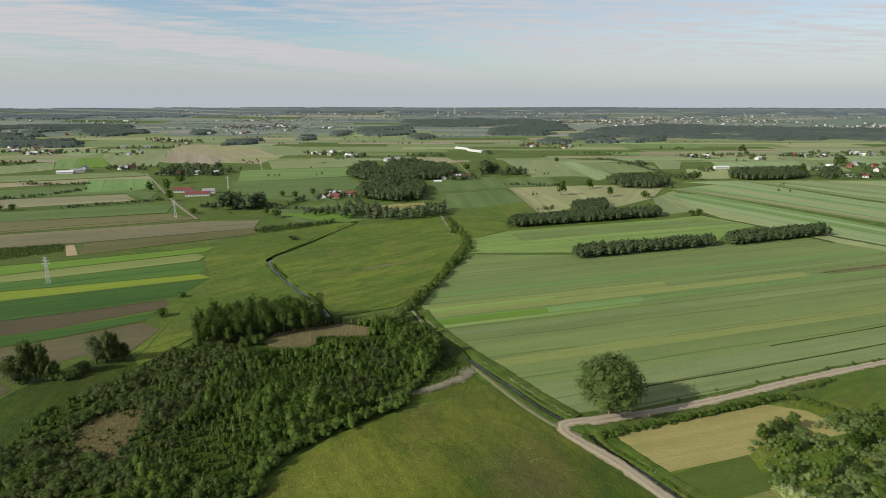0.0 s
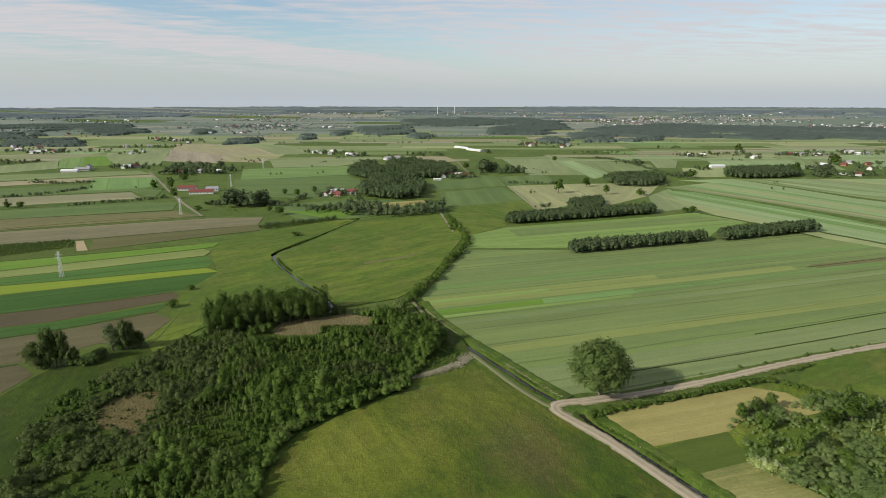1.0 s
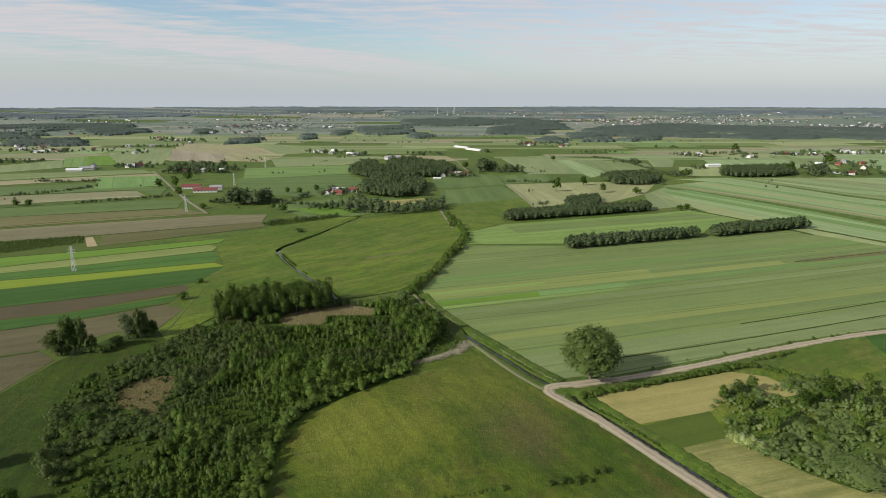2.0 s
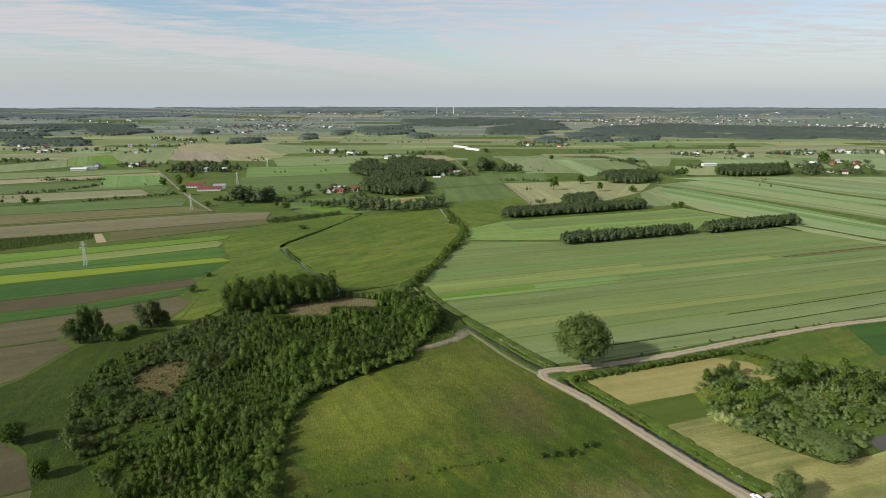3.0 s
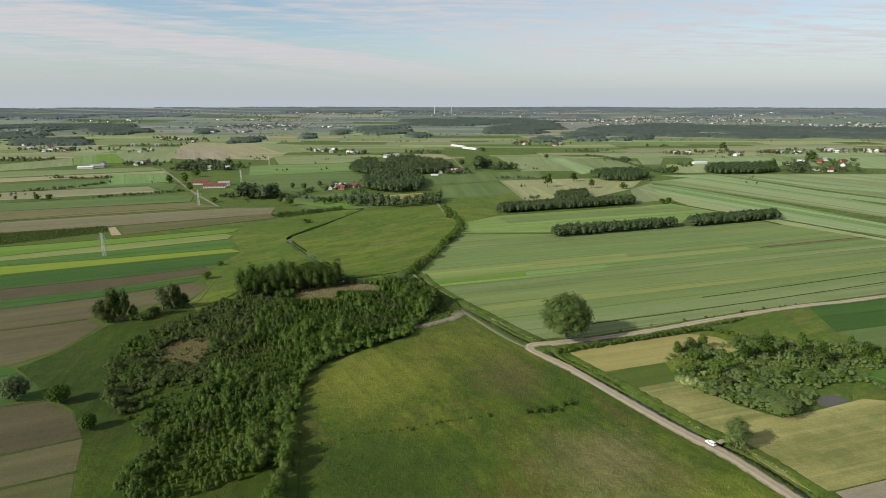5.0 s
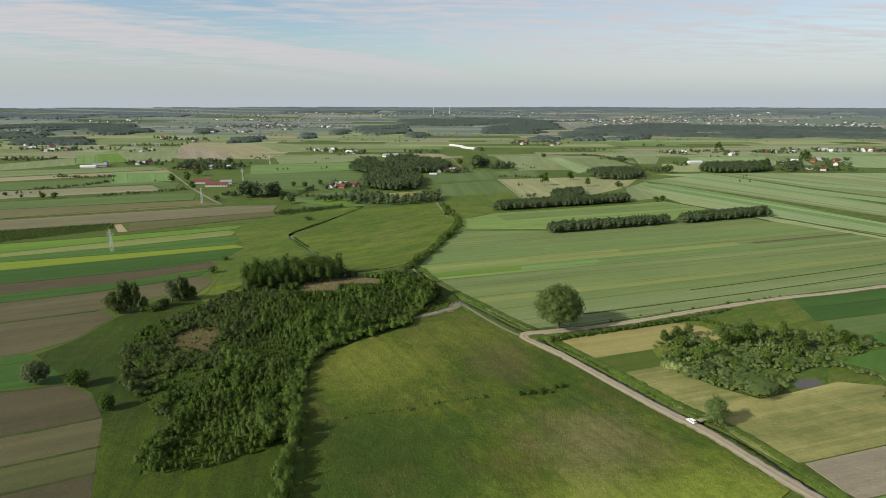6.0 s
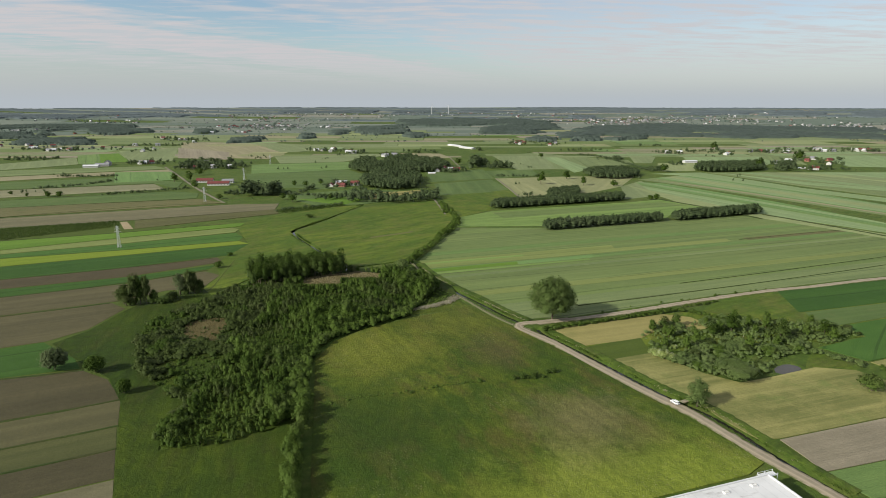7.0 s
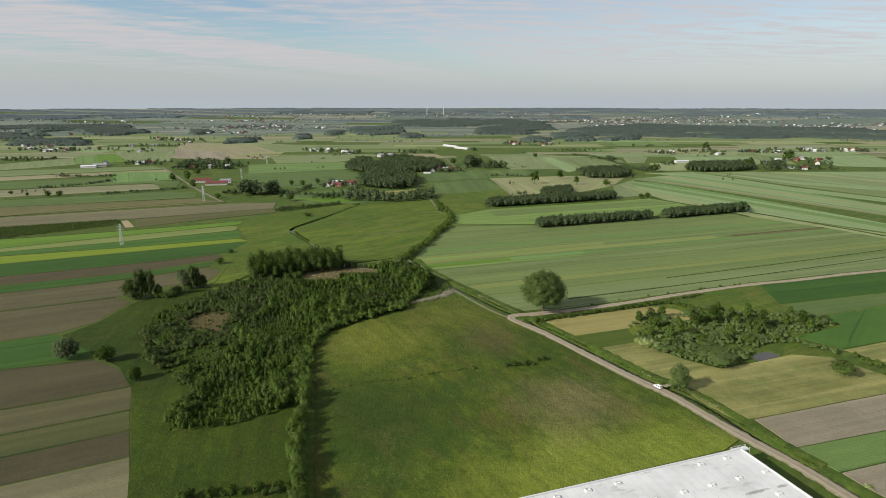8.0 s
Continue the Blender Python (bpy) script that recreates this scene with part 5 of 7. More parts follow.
def grove(x, y, reach, count, high, houses, kinds=("slim", "ovate", "oval", "shrub")):
    """A small group of trees and bushes, round a farm or alone."""
    rng = np.random.default_rng(abs(int(x * 3 + y)))
    sites = []
    for k in range(int(count * 1.5)):
        tx, ty = x + rng.uniform(-1, 1) * reach, y + rng.normal(0, 5 + 0.22 * reach)
        tall = high * rng.uniform(0.45, 1.2)
        kind = kinds[int(rng.integers(len(kinds)))]
        if kind == "shrub":
            tall *= 0.6
        sites.append((tx, ty, float(tall), float(rng.uniform(0.9, 1.4)) * (1.6 if kind == "slim" else 1.0), kind, 56, 0.075))
    thicket("grove", sites, "mid_leaf", "group of trees round a farm" if houses else "group of trees between fields", "trees")
    for k in range(houses * 2):
        roof = ("grey_roof", "red_roof", "white_roof")[int(rng.integers(3))]
        say = {"red_roof": "village house with a red roof", "grey_roof": "village house with a grey roof", "white_roof": "pale village house with a bright roof"}[roof]
        building(x + rng.uniform(-0.9, 0.9) * reach, y + rng.uniform(-8, 12), float(rng.uniform(-30, 30)), 12, 8, 3.8, 6.8, "white_wall", roof, say, group="village houses")


def field_hedge(points):
    far_hedge(points, 3.8, 3.6, "mid_leaf", "dark hedge of bushes between fields", wide=1.25, seed=15, miss=0.15, spread=1.6, leaves=30)


def far_lane(points):
    ribbon("lane", points, 3.0, M["lane"], 0.50, "pale farm lane between fields", "lane", 8.0, 0.4, seed=16)


FAR_HOUSES = []


def far_houses():
    """The houses on the skyline, too small to tell apart, in one mesh: rows of (x, y, turn, length, white walls, roof)."""
    walls = ((0, 1, 5, 4), (2, 3, 7, 6), (1, 2, 6, 9, 5), (3, 0, 4, 8, 7))
    slopes = ((10, 11, 13, 12), (10, 14, 15, 11))
    verts, faces, slots = [], [], []
    for x, y, turn, long_, white, roof in FAR_HOUSES:
        l, d, n = long_ / 2, 4.0, len(verts)
        shape = [(sx * l, sy * d, z) for z in (-0.3, 3.8) for sx, sy in ((-1, -1), (1, -1), (1, 1), (-1, 1))]
        shape += [(-l, 0, 6.9), (l, 0, 6.9)]
        shape += [(-l - 0.5, 0, 7.2), (l + 0.5, 0, 7.2)]
        shape += [(sx * (l + 0.5), sy * (d + 0.5), 3.6) for sy in (-1, 1) for sx in (-1, 1)]
        place = pose(x, y, ground_z(x, y), 0, 0, turn)
        verts += [tuple(place @ Vector(p)) for p in shape]
        for f in walls:
            faces.append(tuple(n + i for i in f))
            slots.append(0 if white else 4)
        for f in slopes:
            faces.append(tuple(n + i for i in f))
            slots.append(roof)
    me = bpy.data.meshes.new("far_village")
    me.from_pydata(verts, [], faces)
    for kind in ("white_wall", "red_roof", "grey_roof", "white_roof", "grey_wall"):
        me.materials.append(M[kind])
    me.polygons.foreach_set("material_index", slots)
    me.update()
    tagged(new("far_village", me), "distant village houses with grey and red roofs", "village", "", "stuff")


def village(x, y, reach, count):
    """Houses among trees round a place."""
    rng = random.Random(int(x + y))
    sites = []
    for k in range(count):
        hx, hy = x + rng.gauss(0, reach), y + rng.gauss(0, reach * 0.7)
        if hy > 4700:
            continue
        wall, roof = rng.choice(("white_wall", "grey_wall", "grey_wall")), rng.choice(("red_roof", "grey_roof", "grey_roof", "grey_roof", "white_roof"))
        say = {"red_roof": "village house with a red roof", "grey_roof": "village house with a grey roof", "white_roof": "pale village house with a bright roof"}[roof]
        big = rng.choice((8, 10, 12))
        turn = rng.choice((-70, -25, 5, 30, 80))
        if hy > 2800:
            FAR_HOUSES.append((hx, hy, turn, big, rng.random() < 0.2, rng.choice((1, 2, 2, 2, 3))))
        else:
            building(hx, hy, turn, big, 8, 3.8, 7.0, wall, roof, say, "house", "house", 0, False, "village houses")
        for _ in range(4):
            sites.append((hx + rng.gauss(0, 28), hy + rng.gauss(-8, 24), rng.uniform(5, 9), rng.uniform(1.0, 1.6), "lump", 10, 0.16))
    if sites:
        thicket("village_trees", sites, "hazed_leaf", "trees between village houses", "trees")


WOOD = ((-51.8, 110.1), (-56.8, 143.6), (-58.6, 167.6), (-52.9, 183), (-39.2, 196.4), (-14.7, 216.6), (-10.1, 234.2), (4.1, 240.7), (13.5, 254.6), (8.4, 280.5), (-9.8, 297.9), (-27, 310.3), (-52, 307.5), (-69.3, 310.8), (-85.6, 307.8), (-110.1, 305.1), (-124.2, 282.1), (-133.3, 267.6), (-140.1, 249.4), (-155.4, 217.4), (-159, 203.3), (-152.3, 178.7), (-137.9, 148), (-121.7, 132.5), (-102.4, 115.9), (-103, 94.7), (-101.5, 86.3), (-91.5, 82.6), (-77.7, 85.2), (-63.2, 95), (-53.6, 102))
REED_A = ((-135, 193), (-137.7, 205.5), (-131.1, 212.2), (-119.1, 213.6), (-113.3, 202.3), (-113.7, 190.1), (-109.5, 170.9), (-120.8, 182.6), (-129.4, 184.9))
REED_B = ((-92, 281.9), (-88.5, 293.7), (-73.8, 300.4), (-65.2, 302.7), (-56.8, 307.4), (-35.2, 300.4), (-40.2, 289.3), (-62.3, 285.1), (-68.6, 272.8), (-83, 269.9))
BRUSH = ((-20.9, 223.5), (-10.1, 227.9), (0.2, 234.1), (7.9, 240.5), (12.2, 248.9))
TALL = ((-129.7, 284.9), (-130, 302.3), (-120.4, 312.9), (-96, 317.4), (-70.5, 318.7), (-64.4, 300), (-86.3, 290), (-103.7, 279.1), (-121.1, 271.4))
COPSE = ((108.5, 186.6), (122.1, 200.5), (142.4, 202.1), (163.9, 213.3), (178.9, 209.2), (189.8, 201.5), (207.8, 201.2), (218.1, 196.5), (225, 185.1), (200.7, 174), (185, 168), (177.2, 162.1), (158.9, 152.5), (150.5, 140.7), (132.2, 131.8), (123, 141.1), (108.4, 153.2), (106, 164.6))
HEDGE_LINE = ((-34.1, 19.1), (-37.5, 28.9), (-39.9, 38.7), (-43.5, 52.6), (-47.4, 68.7), (-50.3, 83.6), (-51, 100.6), (-51.8, 110.1))
FOOT_BUSHES = ((-80.4, 41.9), (-73.2, 45.6), (-57.4, 45.9), (-48.7, 46.3), (-42.8, 44))
CURVED_HEDGE = ((4.1, 603.6), (11.6, 548.6), (21.9, 507.5), (17.6, 465.4), (8.6, 428.4), (-1, 397.9), (-9, 366.4), (-17.7, 343.8), (-22.7, 326.5), (-27.4, 316.6))
ROAD_HEDGE = ((57.5, 193.3), (71.2, 198.5), (94.4, 206.5), (116.7, 213.9), (132.7, 220.8), (145.2, 223.7), (153.4, 216.4), (158.4, 208.5), (163.6, 201.8))
ROAD_HEDGE_FAR = ((148.4, 230.1), (160.4, 233.2), (171.8, 238.6))
COPSE_HEDGE = ((181.4, 164.3), (188.5, 159.1), (196, 150.6), (198.4, 147.9))
FIELD_HEDGE = ((203.6, 143.2), (205.9, 136.8), (208.8, 128.9), (217.5, 116.5))
MEADOW_BUSHES = ((35.9, 135.6), (41.4, 137.3), (47, 139.1), (52.3, 141.5))
BANK_TUFTS = ((-44.4, 115), (-35.3, 119.1), (-20.7, 122.1), (-9.6, 125.2), (6.9, 130.7), (18.7, 134))
tree("broad", 65.7, 210.7, 25.4, 1.06, "poplar_leaf", label="large round dark green tree beside the gravel road", leaves=9000, size=0.0175)
tree("ovate", 105.7, 111.8, 12.0, 1.2, "willow_leaf", label="grey-green willow beside the ditch", leaves=2600, size=0.022)
tree("broad", -174.5, 147.8, 11.7, 1.05, "pale_willow", label="grey-green round willow at a field edge", leaves=2600, size=0.025)
tree("broad", -154.6, 145.0, 8.8, 1.1, "leaf", label="round bush at the end of a ploughed field", leaves=2200, size=0.026)
tree("broad", -131.2, 124.8, 7.5, 0.9, "leaf", label="dark bush on a meadow corner", leaves=2200, size=0.026)
tree("slim", -186.5, 235.7, 14.0, 1.50, "wood_willow", label="dark tree of a group at a ploughed field", leaves=1300, size=0.024, group="trees at the ploughed field")
tree("slim", -189.5, 238.9, 10.0, 1.60, "wood_willow", label="dark tree of a group at a ploughed field", leaves=1300, size=0.024, group="trees at the ploughed field")
tree("ovate", -181.7, 237.6, 20.5, 0.62, "wood_willow", label="dark tree of a group at a ploughed field", leaves=1300, size=0.024, group="trees at the ploughed field")
tree("ovate", -179.4, 238.9, 18.0, 0.60, "leaf", label="dark tree of a group at a ploughed field", leaves=1300, size=0.024, group="trees at the ploughed field")
tree("ovate", -175.5, 238.9, 19.0, 0.50, "wood_willow", label="dark tree of a group at a ploughed field", leaves=1300, size=0.024, group="trees at the ploughed field")
tree("ovate", -171.4, 240.2, 9.5, 0.75, "dark_leaf", label="dark tree of a group at a ploughed field", leaves=1300, size=0.024, group="trees at the ploughed field")
tree("slim", -162.6, 255.9, 14.5, 1.40, "pale_willow", label="dark tree of a group at a ploughed field", leaves=1300, size=0.024, group="trees at the ploughed field")
tree("ovate", -156.9, 256.6, 17.0, 0.60, "wood_willow", label="dark tree of a group at a ploughed field", leaves=1300, size=0.024, group="trees at the ploughed field")
tree("ovate", -154.6, 258.0, 16.0, 0.55, "wood_willow", label="dark tree of a group at a ploughed field", leaves=1300, size=0.024, group="trees at the ploughed field")
tree("ovate", -151.6, 260.7, 9.5, 0.90, "dark_leaf", label="dark tree of a group at a ploughed field", leaves=1300, size=0.024, group="trees at the ploughed field")
tree("shrub", -184.3, 235.1, 4.0, 1.0, "wood_willow", label="dark bush between trees at a ploughed field", leaves=420, size=0.036, group="bushes at the ploughed field")
tree("shrub", -182.3, 235.7, 4.5, 1.0, "dark_leaf", label="dark bush between trees at a ploughed field", leaves=420, size=0.036, group="bushes at the ploughed field")
tree("shrub", -172.2, 238.9, 5.0, 1.0, "dark_leaf", label="dark bush between trees at a ploughed field", leaves=420, size=0.036, group="bushes at the ploughed field")
tree("shrub", -168.2, 238.9, 4.6, 1.0, "dark_leaf", label="dark bush between trees at a ploughed field", leaves=420, size=0.036, group="bushes at the ploughed field")
tree("shrub", -165.9, 238.2, 4.2, 1.0, "dark_leaf", label="dark bush between trees at a ploughed field", leaves=420, size=0.036, group="bushes at the ploughed field")
tree("shrub", -163.9, 240.1, 5.0, 1.0, "dark_leaf", label="dark bush between trees at a ploughed field", leaves=420, size=0.036, group="bushes at the ploughed field")
tree("shrub", -162.4, 242.1, 4.4, 1.0, "wood_willow", label="dark bush between trees at a ploughed field", leaves=420, size=0.036, group="bushes at the ploughed field")
tree("shrub", -163.5, 246.6, 6.5, 1.0, "wood_willow", label="dark bush between trees at a ploughed field", leaves=420, size=0.036, group="bushes at the ploughed field")
tree("shrub", -162.3, 248.0, 4.0, 1.0, "wood_willow", label="dark bush between trees at a ploughed field", leaves=420, size=0.036, group="bushes at the ploughed field")
tree("shrub", -158.7, 256.6, 4.5, 1.0, "dark_leaf", label="dark bush between trees at a ploughed field", leaves=420, size=0.036, group="bushes at the ploughed field")
tree("shrub", -152.8, 258.6, 5.0, 1.0, "wood_willow", label="dark bush between trees at a ploughed field", leaves=420, size=0.036, group="bushes at the ploughed field")
tree("broad", -24.6, 311.5, 9.5, 1.0, "willow_leaf", label="pale round willow where a track meets a ditch", leaves=1500, size=0.028)
tree("shrub", -10.3, 123.6, 1.8, 1.4, "shrub_leaf", label="small bush on an old furrow", leaves=200)
tree("shrub", 19.5, 133.4, 2.1, 1.4, "shrub_leaf", label="small bush on an old furrow", leaves=200)
tree("shrub", -161.1, 318.2, 5.7, 1.3, "leaf", label="low round bush between field strips", leaves=300)
tree("shrub", -164.4, 352.8, 3.8, 1.3, "leaf", label="low round bush between field strips", leaves=300)
tree("shrub", -133.3, 512.0, 4.4, 2.2, "dark_leaf", label="low wide bush on a meadow", leaves=300)
tree("shrub", 185.2, 123.5, 7.9, 1.15, "shrub_leaf", label="round bush on a mown field", leaves=1100, size=0.045)
tree("oval", 122.8, 195.1, 7.6, 1.1, "dark_leaf", label="dark tree at the edge of a copse", leaves=500, size=0.04)
tree("shrub", 133.5, 137.5, 8.2, 1.75, "willow_leaf", label="wide mound of willow beside a pond", leaves=5200, size=0.030)
tree("oval", 156.5, 188.5, 11.3, 1.2, "leaf", label="taller tree standing out of a copse", leaves=500, size=0.04)
tree("oval", 178.1, 179.9, 11.0, 1.2, "leaf", label="taller tree standing out of a copse", leaves=500, size=0.04)
tree("oval", 206.2, 187.9, 8.1, 1.2, "leaf", label="taller tree standing out of a copse", leaves=500, size=0.04)
tree("oval", 144.6, 184.5, 8.0, 1.2, "leaf", label="taller tree standing out of a copse", leaves=500, size=0.04)
tree("slim", 160.2, 182.6, 6.4, 0.8, "willow_leaf", label="thin pale-stemmed birch in a copse", leaves=60, bark="pale_bark")
tree("slim", 162.9, 179.3, 6.9, 0.8, "willow_leaf", label="thin pale-stemmed birch in a copse", leaves=60, bark="pale_bark")
tree("slim", 163.7, 177.6, 6.9, 0.8, "willow_leaf", label="thin pale-stemmed birch in a copse", leaves=60, bark="pale_bark")
tree("shrub", 139.3, 44.9, 1.5, 1.7, "blossom", label="low white flowering bush beside a ditch", leaves=300, size=0.06, group="flowering elders")
tree("shrub", 106.3, 159.6, 4.8, 1.3, "blossom", label="white flowering elder at a copse edge", leaves=420, size=0.05, group="flowering elders")
tree("shrub", 109.0, 157.6, 4.8, 1.3, "blossom", label="white flowering elder at a copse edge", leaves=420, size=0.05, group="flowering elders")
tree("shrub", 111.9, 155.0, 4.2, 1.2, "blossom", label="white flowering elder at a copse edge", leaves=420, size=0.05, group="flowering elders")
tree("shrub", 118.8, 168.9, 2.4, 1.2, "blossom", label="white flowering elder at a copse edge", leaves=420, size=0.05, group="flowering elders")
strip_wood(((62.6, 570.8), (73, 594.8), (139.8, 620), (238.4, 642.3), (233, 619.4), (162.8, 594.1), (69.9, 563.1)))
strip_wood(((140.9, 638.2), (152.7, 682.3), (193.1, 703.4), (185.6, 657), (170.4, 628.8)))
strip_wood(((102.8, 453.5), (109.2, 467.4), (174.2, 484.4), (235.5, 503.8), (231.2, 488.0), (169.4, 466.8), (105.3, 445.4)))
strip_wood(((245.6, 499.2), (256.1, 515.4), (308.6, 532), (363.2, 553.3), (352.8, 528.2), (297.9, 508.4), (247.5, 489.8)))
round_wood(((248.9, 897.7), (284.5, 940.5), (335.5, 940.4), (340.1, 889.3), (319.3, 842.8), (280.6, 821.2), (252.6, 835.7)))
round_wood(((456.7, 949.2), (501.2, 1016.8), (577.3, 1037.6), (627.6, 1037.6), (586.9, 949), (536.3, 922.4), (472, 913.9)))
round_wood(((620, 967.5), (663.5, 1037.6), (689.3, 1037.6), (646.2, 958.1)))
main_wood(((-157.8, 959.3), (-158.7, 1059.2), (-129, 1128.4), (-99.4, 968.4), (-115.3, 898.5)))
main_wood(((-111.5, 987.4), (-100.5, 1140.7), (-54.4, 1179.2), (6.6, 1092.9), (25, 987.3), (-4.2, 923.5), (-63.2, 915.1)))
main_wood(((-115.2, 795.2), (-107.4, 915.2), (-47.6, 898.4), (-23.5, 822.3), (-27.6, 726.9), (-58.8, 710.2), (-101.1, 733.1)))
main_wood(((-115.8, 639.8), (-92.5, 658.7), (-80.2, 612.8), (-105.7, 604.4)), 8.0)
main_wood(((-81.6, 612.8), (-77.6, 658.6), (-46.7, 639.4), (-50.9, 595.6)), 8.0)
main_wood(((-44.6, 604), (-32.1, 639.3), (0.7, 668), (4.2, 620.9), (-16.7, 603.8)), 8.0)
grove(-452, 985, 26, 16, 13, 1)
grove(-400, 985, 34, 26, 11, 1)
grove(-440, 1050, 44, 34, 14, 0)
grove(-385, 1030, 30, 18, 10, 0)
field_hedge(((-438.5, 670.6), (-403.5, 690.7), (-345.9, 728.5)))
field_hedge(((-565.6, 729.6), (-523.4, 752.8), (-495.1, 817)))
field_hedge(((-200.2, 674.2), (-152, 659), (-123, 663.7)))
field_hedge(((-216.6, 679.3), (-180.9, 689.4), (-177.1, 727.7)))
field_hedge(((-87.2, 612.8), (-45.1, 612.5), (4.3, 639.1)))
field_hedge(((-179.5, 550.1), (-148.1, 568.5), (-112.1, 592)))
field_hedge(((-1332.1, 1757), (-1284, 1842.5), (-1176, 1874)))
field_hedge(((323, 1264.7), (369.5, 1193.5), (369.8, 1070.3), (378.3, 931.4)))
field_hedge(((302.9, 865.6), (326.2, 835.4)))
field_hedge(((90.2, 866.2), (164.4, 858.3)))
field_hedge(((106, 662.4), (125.6, 667.2)))
field_hedge(((-618.2, 868.2), (-595.2, 868.1), (-567.8, 860.5), (-525.3, 875.7)))
field_hedge(((-263.3, 733.9), (-229.4, 727.9)))
ORCHARD = ((-484.1, 433.1), (-421.4, 455.7), (-325.4, 494.8), (-311.5, 468.4), (-386.8, 406.2), (-444.1, 385.2))
LOW_ROWS = ((-180.2, 550.1), (-112.7, 596.1), (-106.8, 583.8), (-166.4, 535.8))
tree("shrub", -500.1, 656.4, 8.3, 1.2, "leaf", label="single field tree with a dark crown", leaves=160, size=0.07, group="field trees")
tree("shrub", -485.5, 656.3, 7.6, 1.4, "leaf", label="single field tree with a dark crown", leaves=160, size=0.07, group="field trees")
tree("shrub", -560.9, 676.3, 5.4, 1.2, "leaf", label="single field tree with a dark crown", leaves=160, size=0.07, group="field trees")
tree("shrub", -530.3, 661.3, 4.6, 1.2, "leaf", label="single field tree with a dark crown", leaves=160, size=0.07, group="field trees")
tree("oval", -397.7, 796.3, 14.3, 1.2, "leaf", label="single field tree with a dark crown", leaves=160, size=0.07, group="field trees")
tree("oval", -379.7, 809.7, 16.3, 1.2, "leaf", label="single field tree with a dark crown", leaves=160, size=0.07, group="field trees")
tree("oval", -338.0, 722.8, 13.2, 1.2, "leaf", label="single field tree with a dark crown", leaves=160, size=0.07, group="field trees")
tree("broad", -205.8, 751.3, 9.4, 0.9, "leaf", label="single field tree with a dark crown", leaves=160, size=0.07, group="field trees")
tree("broad", -188.0, 745.2, 10.2, 0.9, "leaf", label="single field tree with a dark crown", leaves=160, size=0.07, group="field trees")
tree("shrub", -172.4, 775.9, 6.2, 1.2, "leaf", label="single field tree with a dark crown", leaves=160, size=0.07, group="field trees")
tree("broad", -132.4, 630.8, 8.9, 1, "leaf", label="single field tree with a dark crown", leaves=160, size=0.07, group="field trees")
tree("oval", 154.8, 768.2, 20.2, 0.9, "leaf", label="single field tree with a dark crown", leaves=160, size=0.07, group="field trees")
tree("slim", 206.0, 828.6, 14.0, 1.6, "leaf", label="single field tree with a dark crown", leaves=160, size=0.07, group="field trees")
tree("oval", 215.1, 755.4, 13.0, 1.2, "leaf", label="single field tree with a dark crown", leaves=160, size=0.07, group="field trees")
tree("shrub", 257.2, 749.1, 9.5, 1.3, "leaf", label="single field tree with a dark crown", leaves=160, size=0.07, group="field trees")
tree("shrub", 275.6, 628.1, 7.5, 1.3, "leaf", label="single field tree with a dark crown", leaves=160, size=0.07, group="field trees")
tree("shrub", 266.8, 623.7, 6.7, 1.3, "leaf", label="single field tree with a dark crown", leaves=160, size=0.07, group="field trees")
tree("broad", 395.3, 922.7, 15.4, 1.1, "leaf", label="single field tree with a dark crown", leaves=160, size=0.07, group="field trees")
tree("broad", 41.9, 1048.4, 13.7, 1.1, "leaf", label="single field tree with a dark crown", leaves=160, size=0.07, group="field trees")
tree("broad", 227.8, 1193.2, 11.6, 1, "leaf", label="single field tree with a dark crown", leaves=160, size=0.07, group="field trees")
tree("oval", 585.2, 967.5, 21.5, 1, "leaf", label="single field tree with a dark crown", leaves=160, size=0.07, group="field trees")
tree("shrub", -273.6, 636.3, 6.7, 1.4, "leaf", label="single field tree with a dark crown", leaves=160, size=0.07, group="field trees")
tree("broad", -191.9, 631.2, 8.9, 1, "leaf", label="single field tree with a dark crown", leaves=160, size=0.07, group="field trees")
tree("broad", -175.6, 613.4, 11.6, 1.1, "leaf", label="single field tree with a dark crown", leaves=160, size=0.07, group="field trees")
tree("broad", -392.9, 883.1, 13.7, 1.2, "leaf", label="single field tree with a dark crown", leaves=160, size=0.07, group="field trees")
tree("oval", 698.8, 1397.9, 22.3, 1.1, "leaf", label="single field tree with a dark crown", leaves=160, size=0.07, group="field trees")
tree("broad", 754.8, 1129.4, 21.0, 1.2, "leaf", label="single field tree with a dark crown", leaves=160, size=0.07, group="field trees")

# ---- farms and houses ----
building(-351.1, 796.2, 8, 24, 10, 3.5, 6.5, "white_wall", "red_roof", "long farm building with a red roof", "farm building", "barn", 6, False)
building(-319.1, 764.0, 8, 30, 10, 3.3, 6.2, "white_wall", "red_roof", "long farm building with a red roof", "farm building", "barn", 7, False)
building(-314.3, 789.4, 8, 16, 9, 3.5, 6, "white_wall", "grey_roof", "farm building with a grey roof", "farm building", "barn", 4, False)
building(-642.3, 1007.4, 10, 26, 10, 3, 5, "white_wall", "white_roof", "long white farm shed on grass", "farm building", "barn", 0, False)
building(-632.2, 1027.5, 12, 24, 11, 3.5, 6, "grey_wall", "grey_roof", "grey farm shed with a low roof", "farm building", "barn", 0, False)
building(-633.6, 1048.4, 100, 12, 10, 5, 9, "white_wall", "grey_roof", "white farmhouse with a grey roof" )
building(50.9, 1530.5, -58, 60, 11, 2.8, 4.6, "white_wall", "white_roof", "long white poultry shed in fields", "farm building", "barn", 0, False)
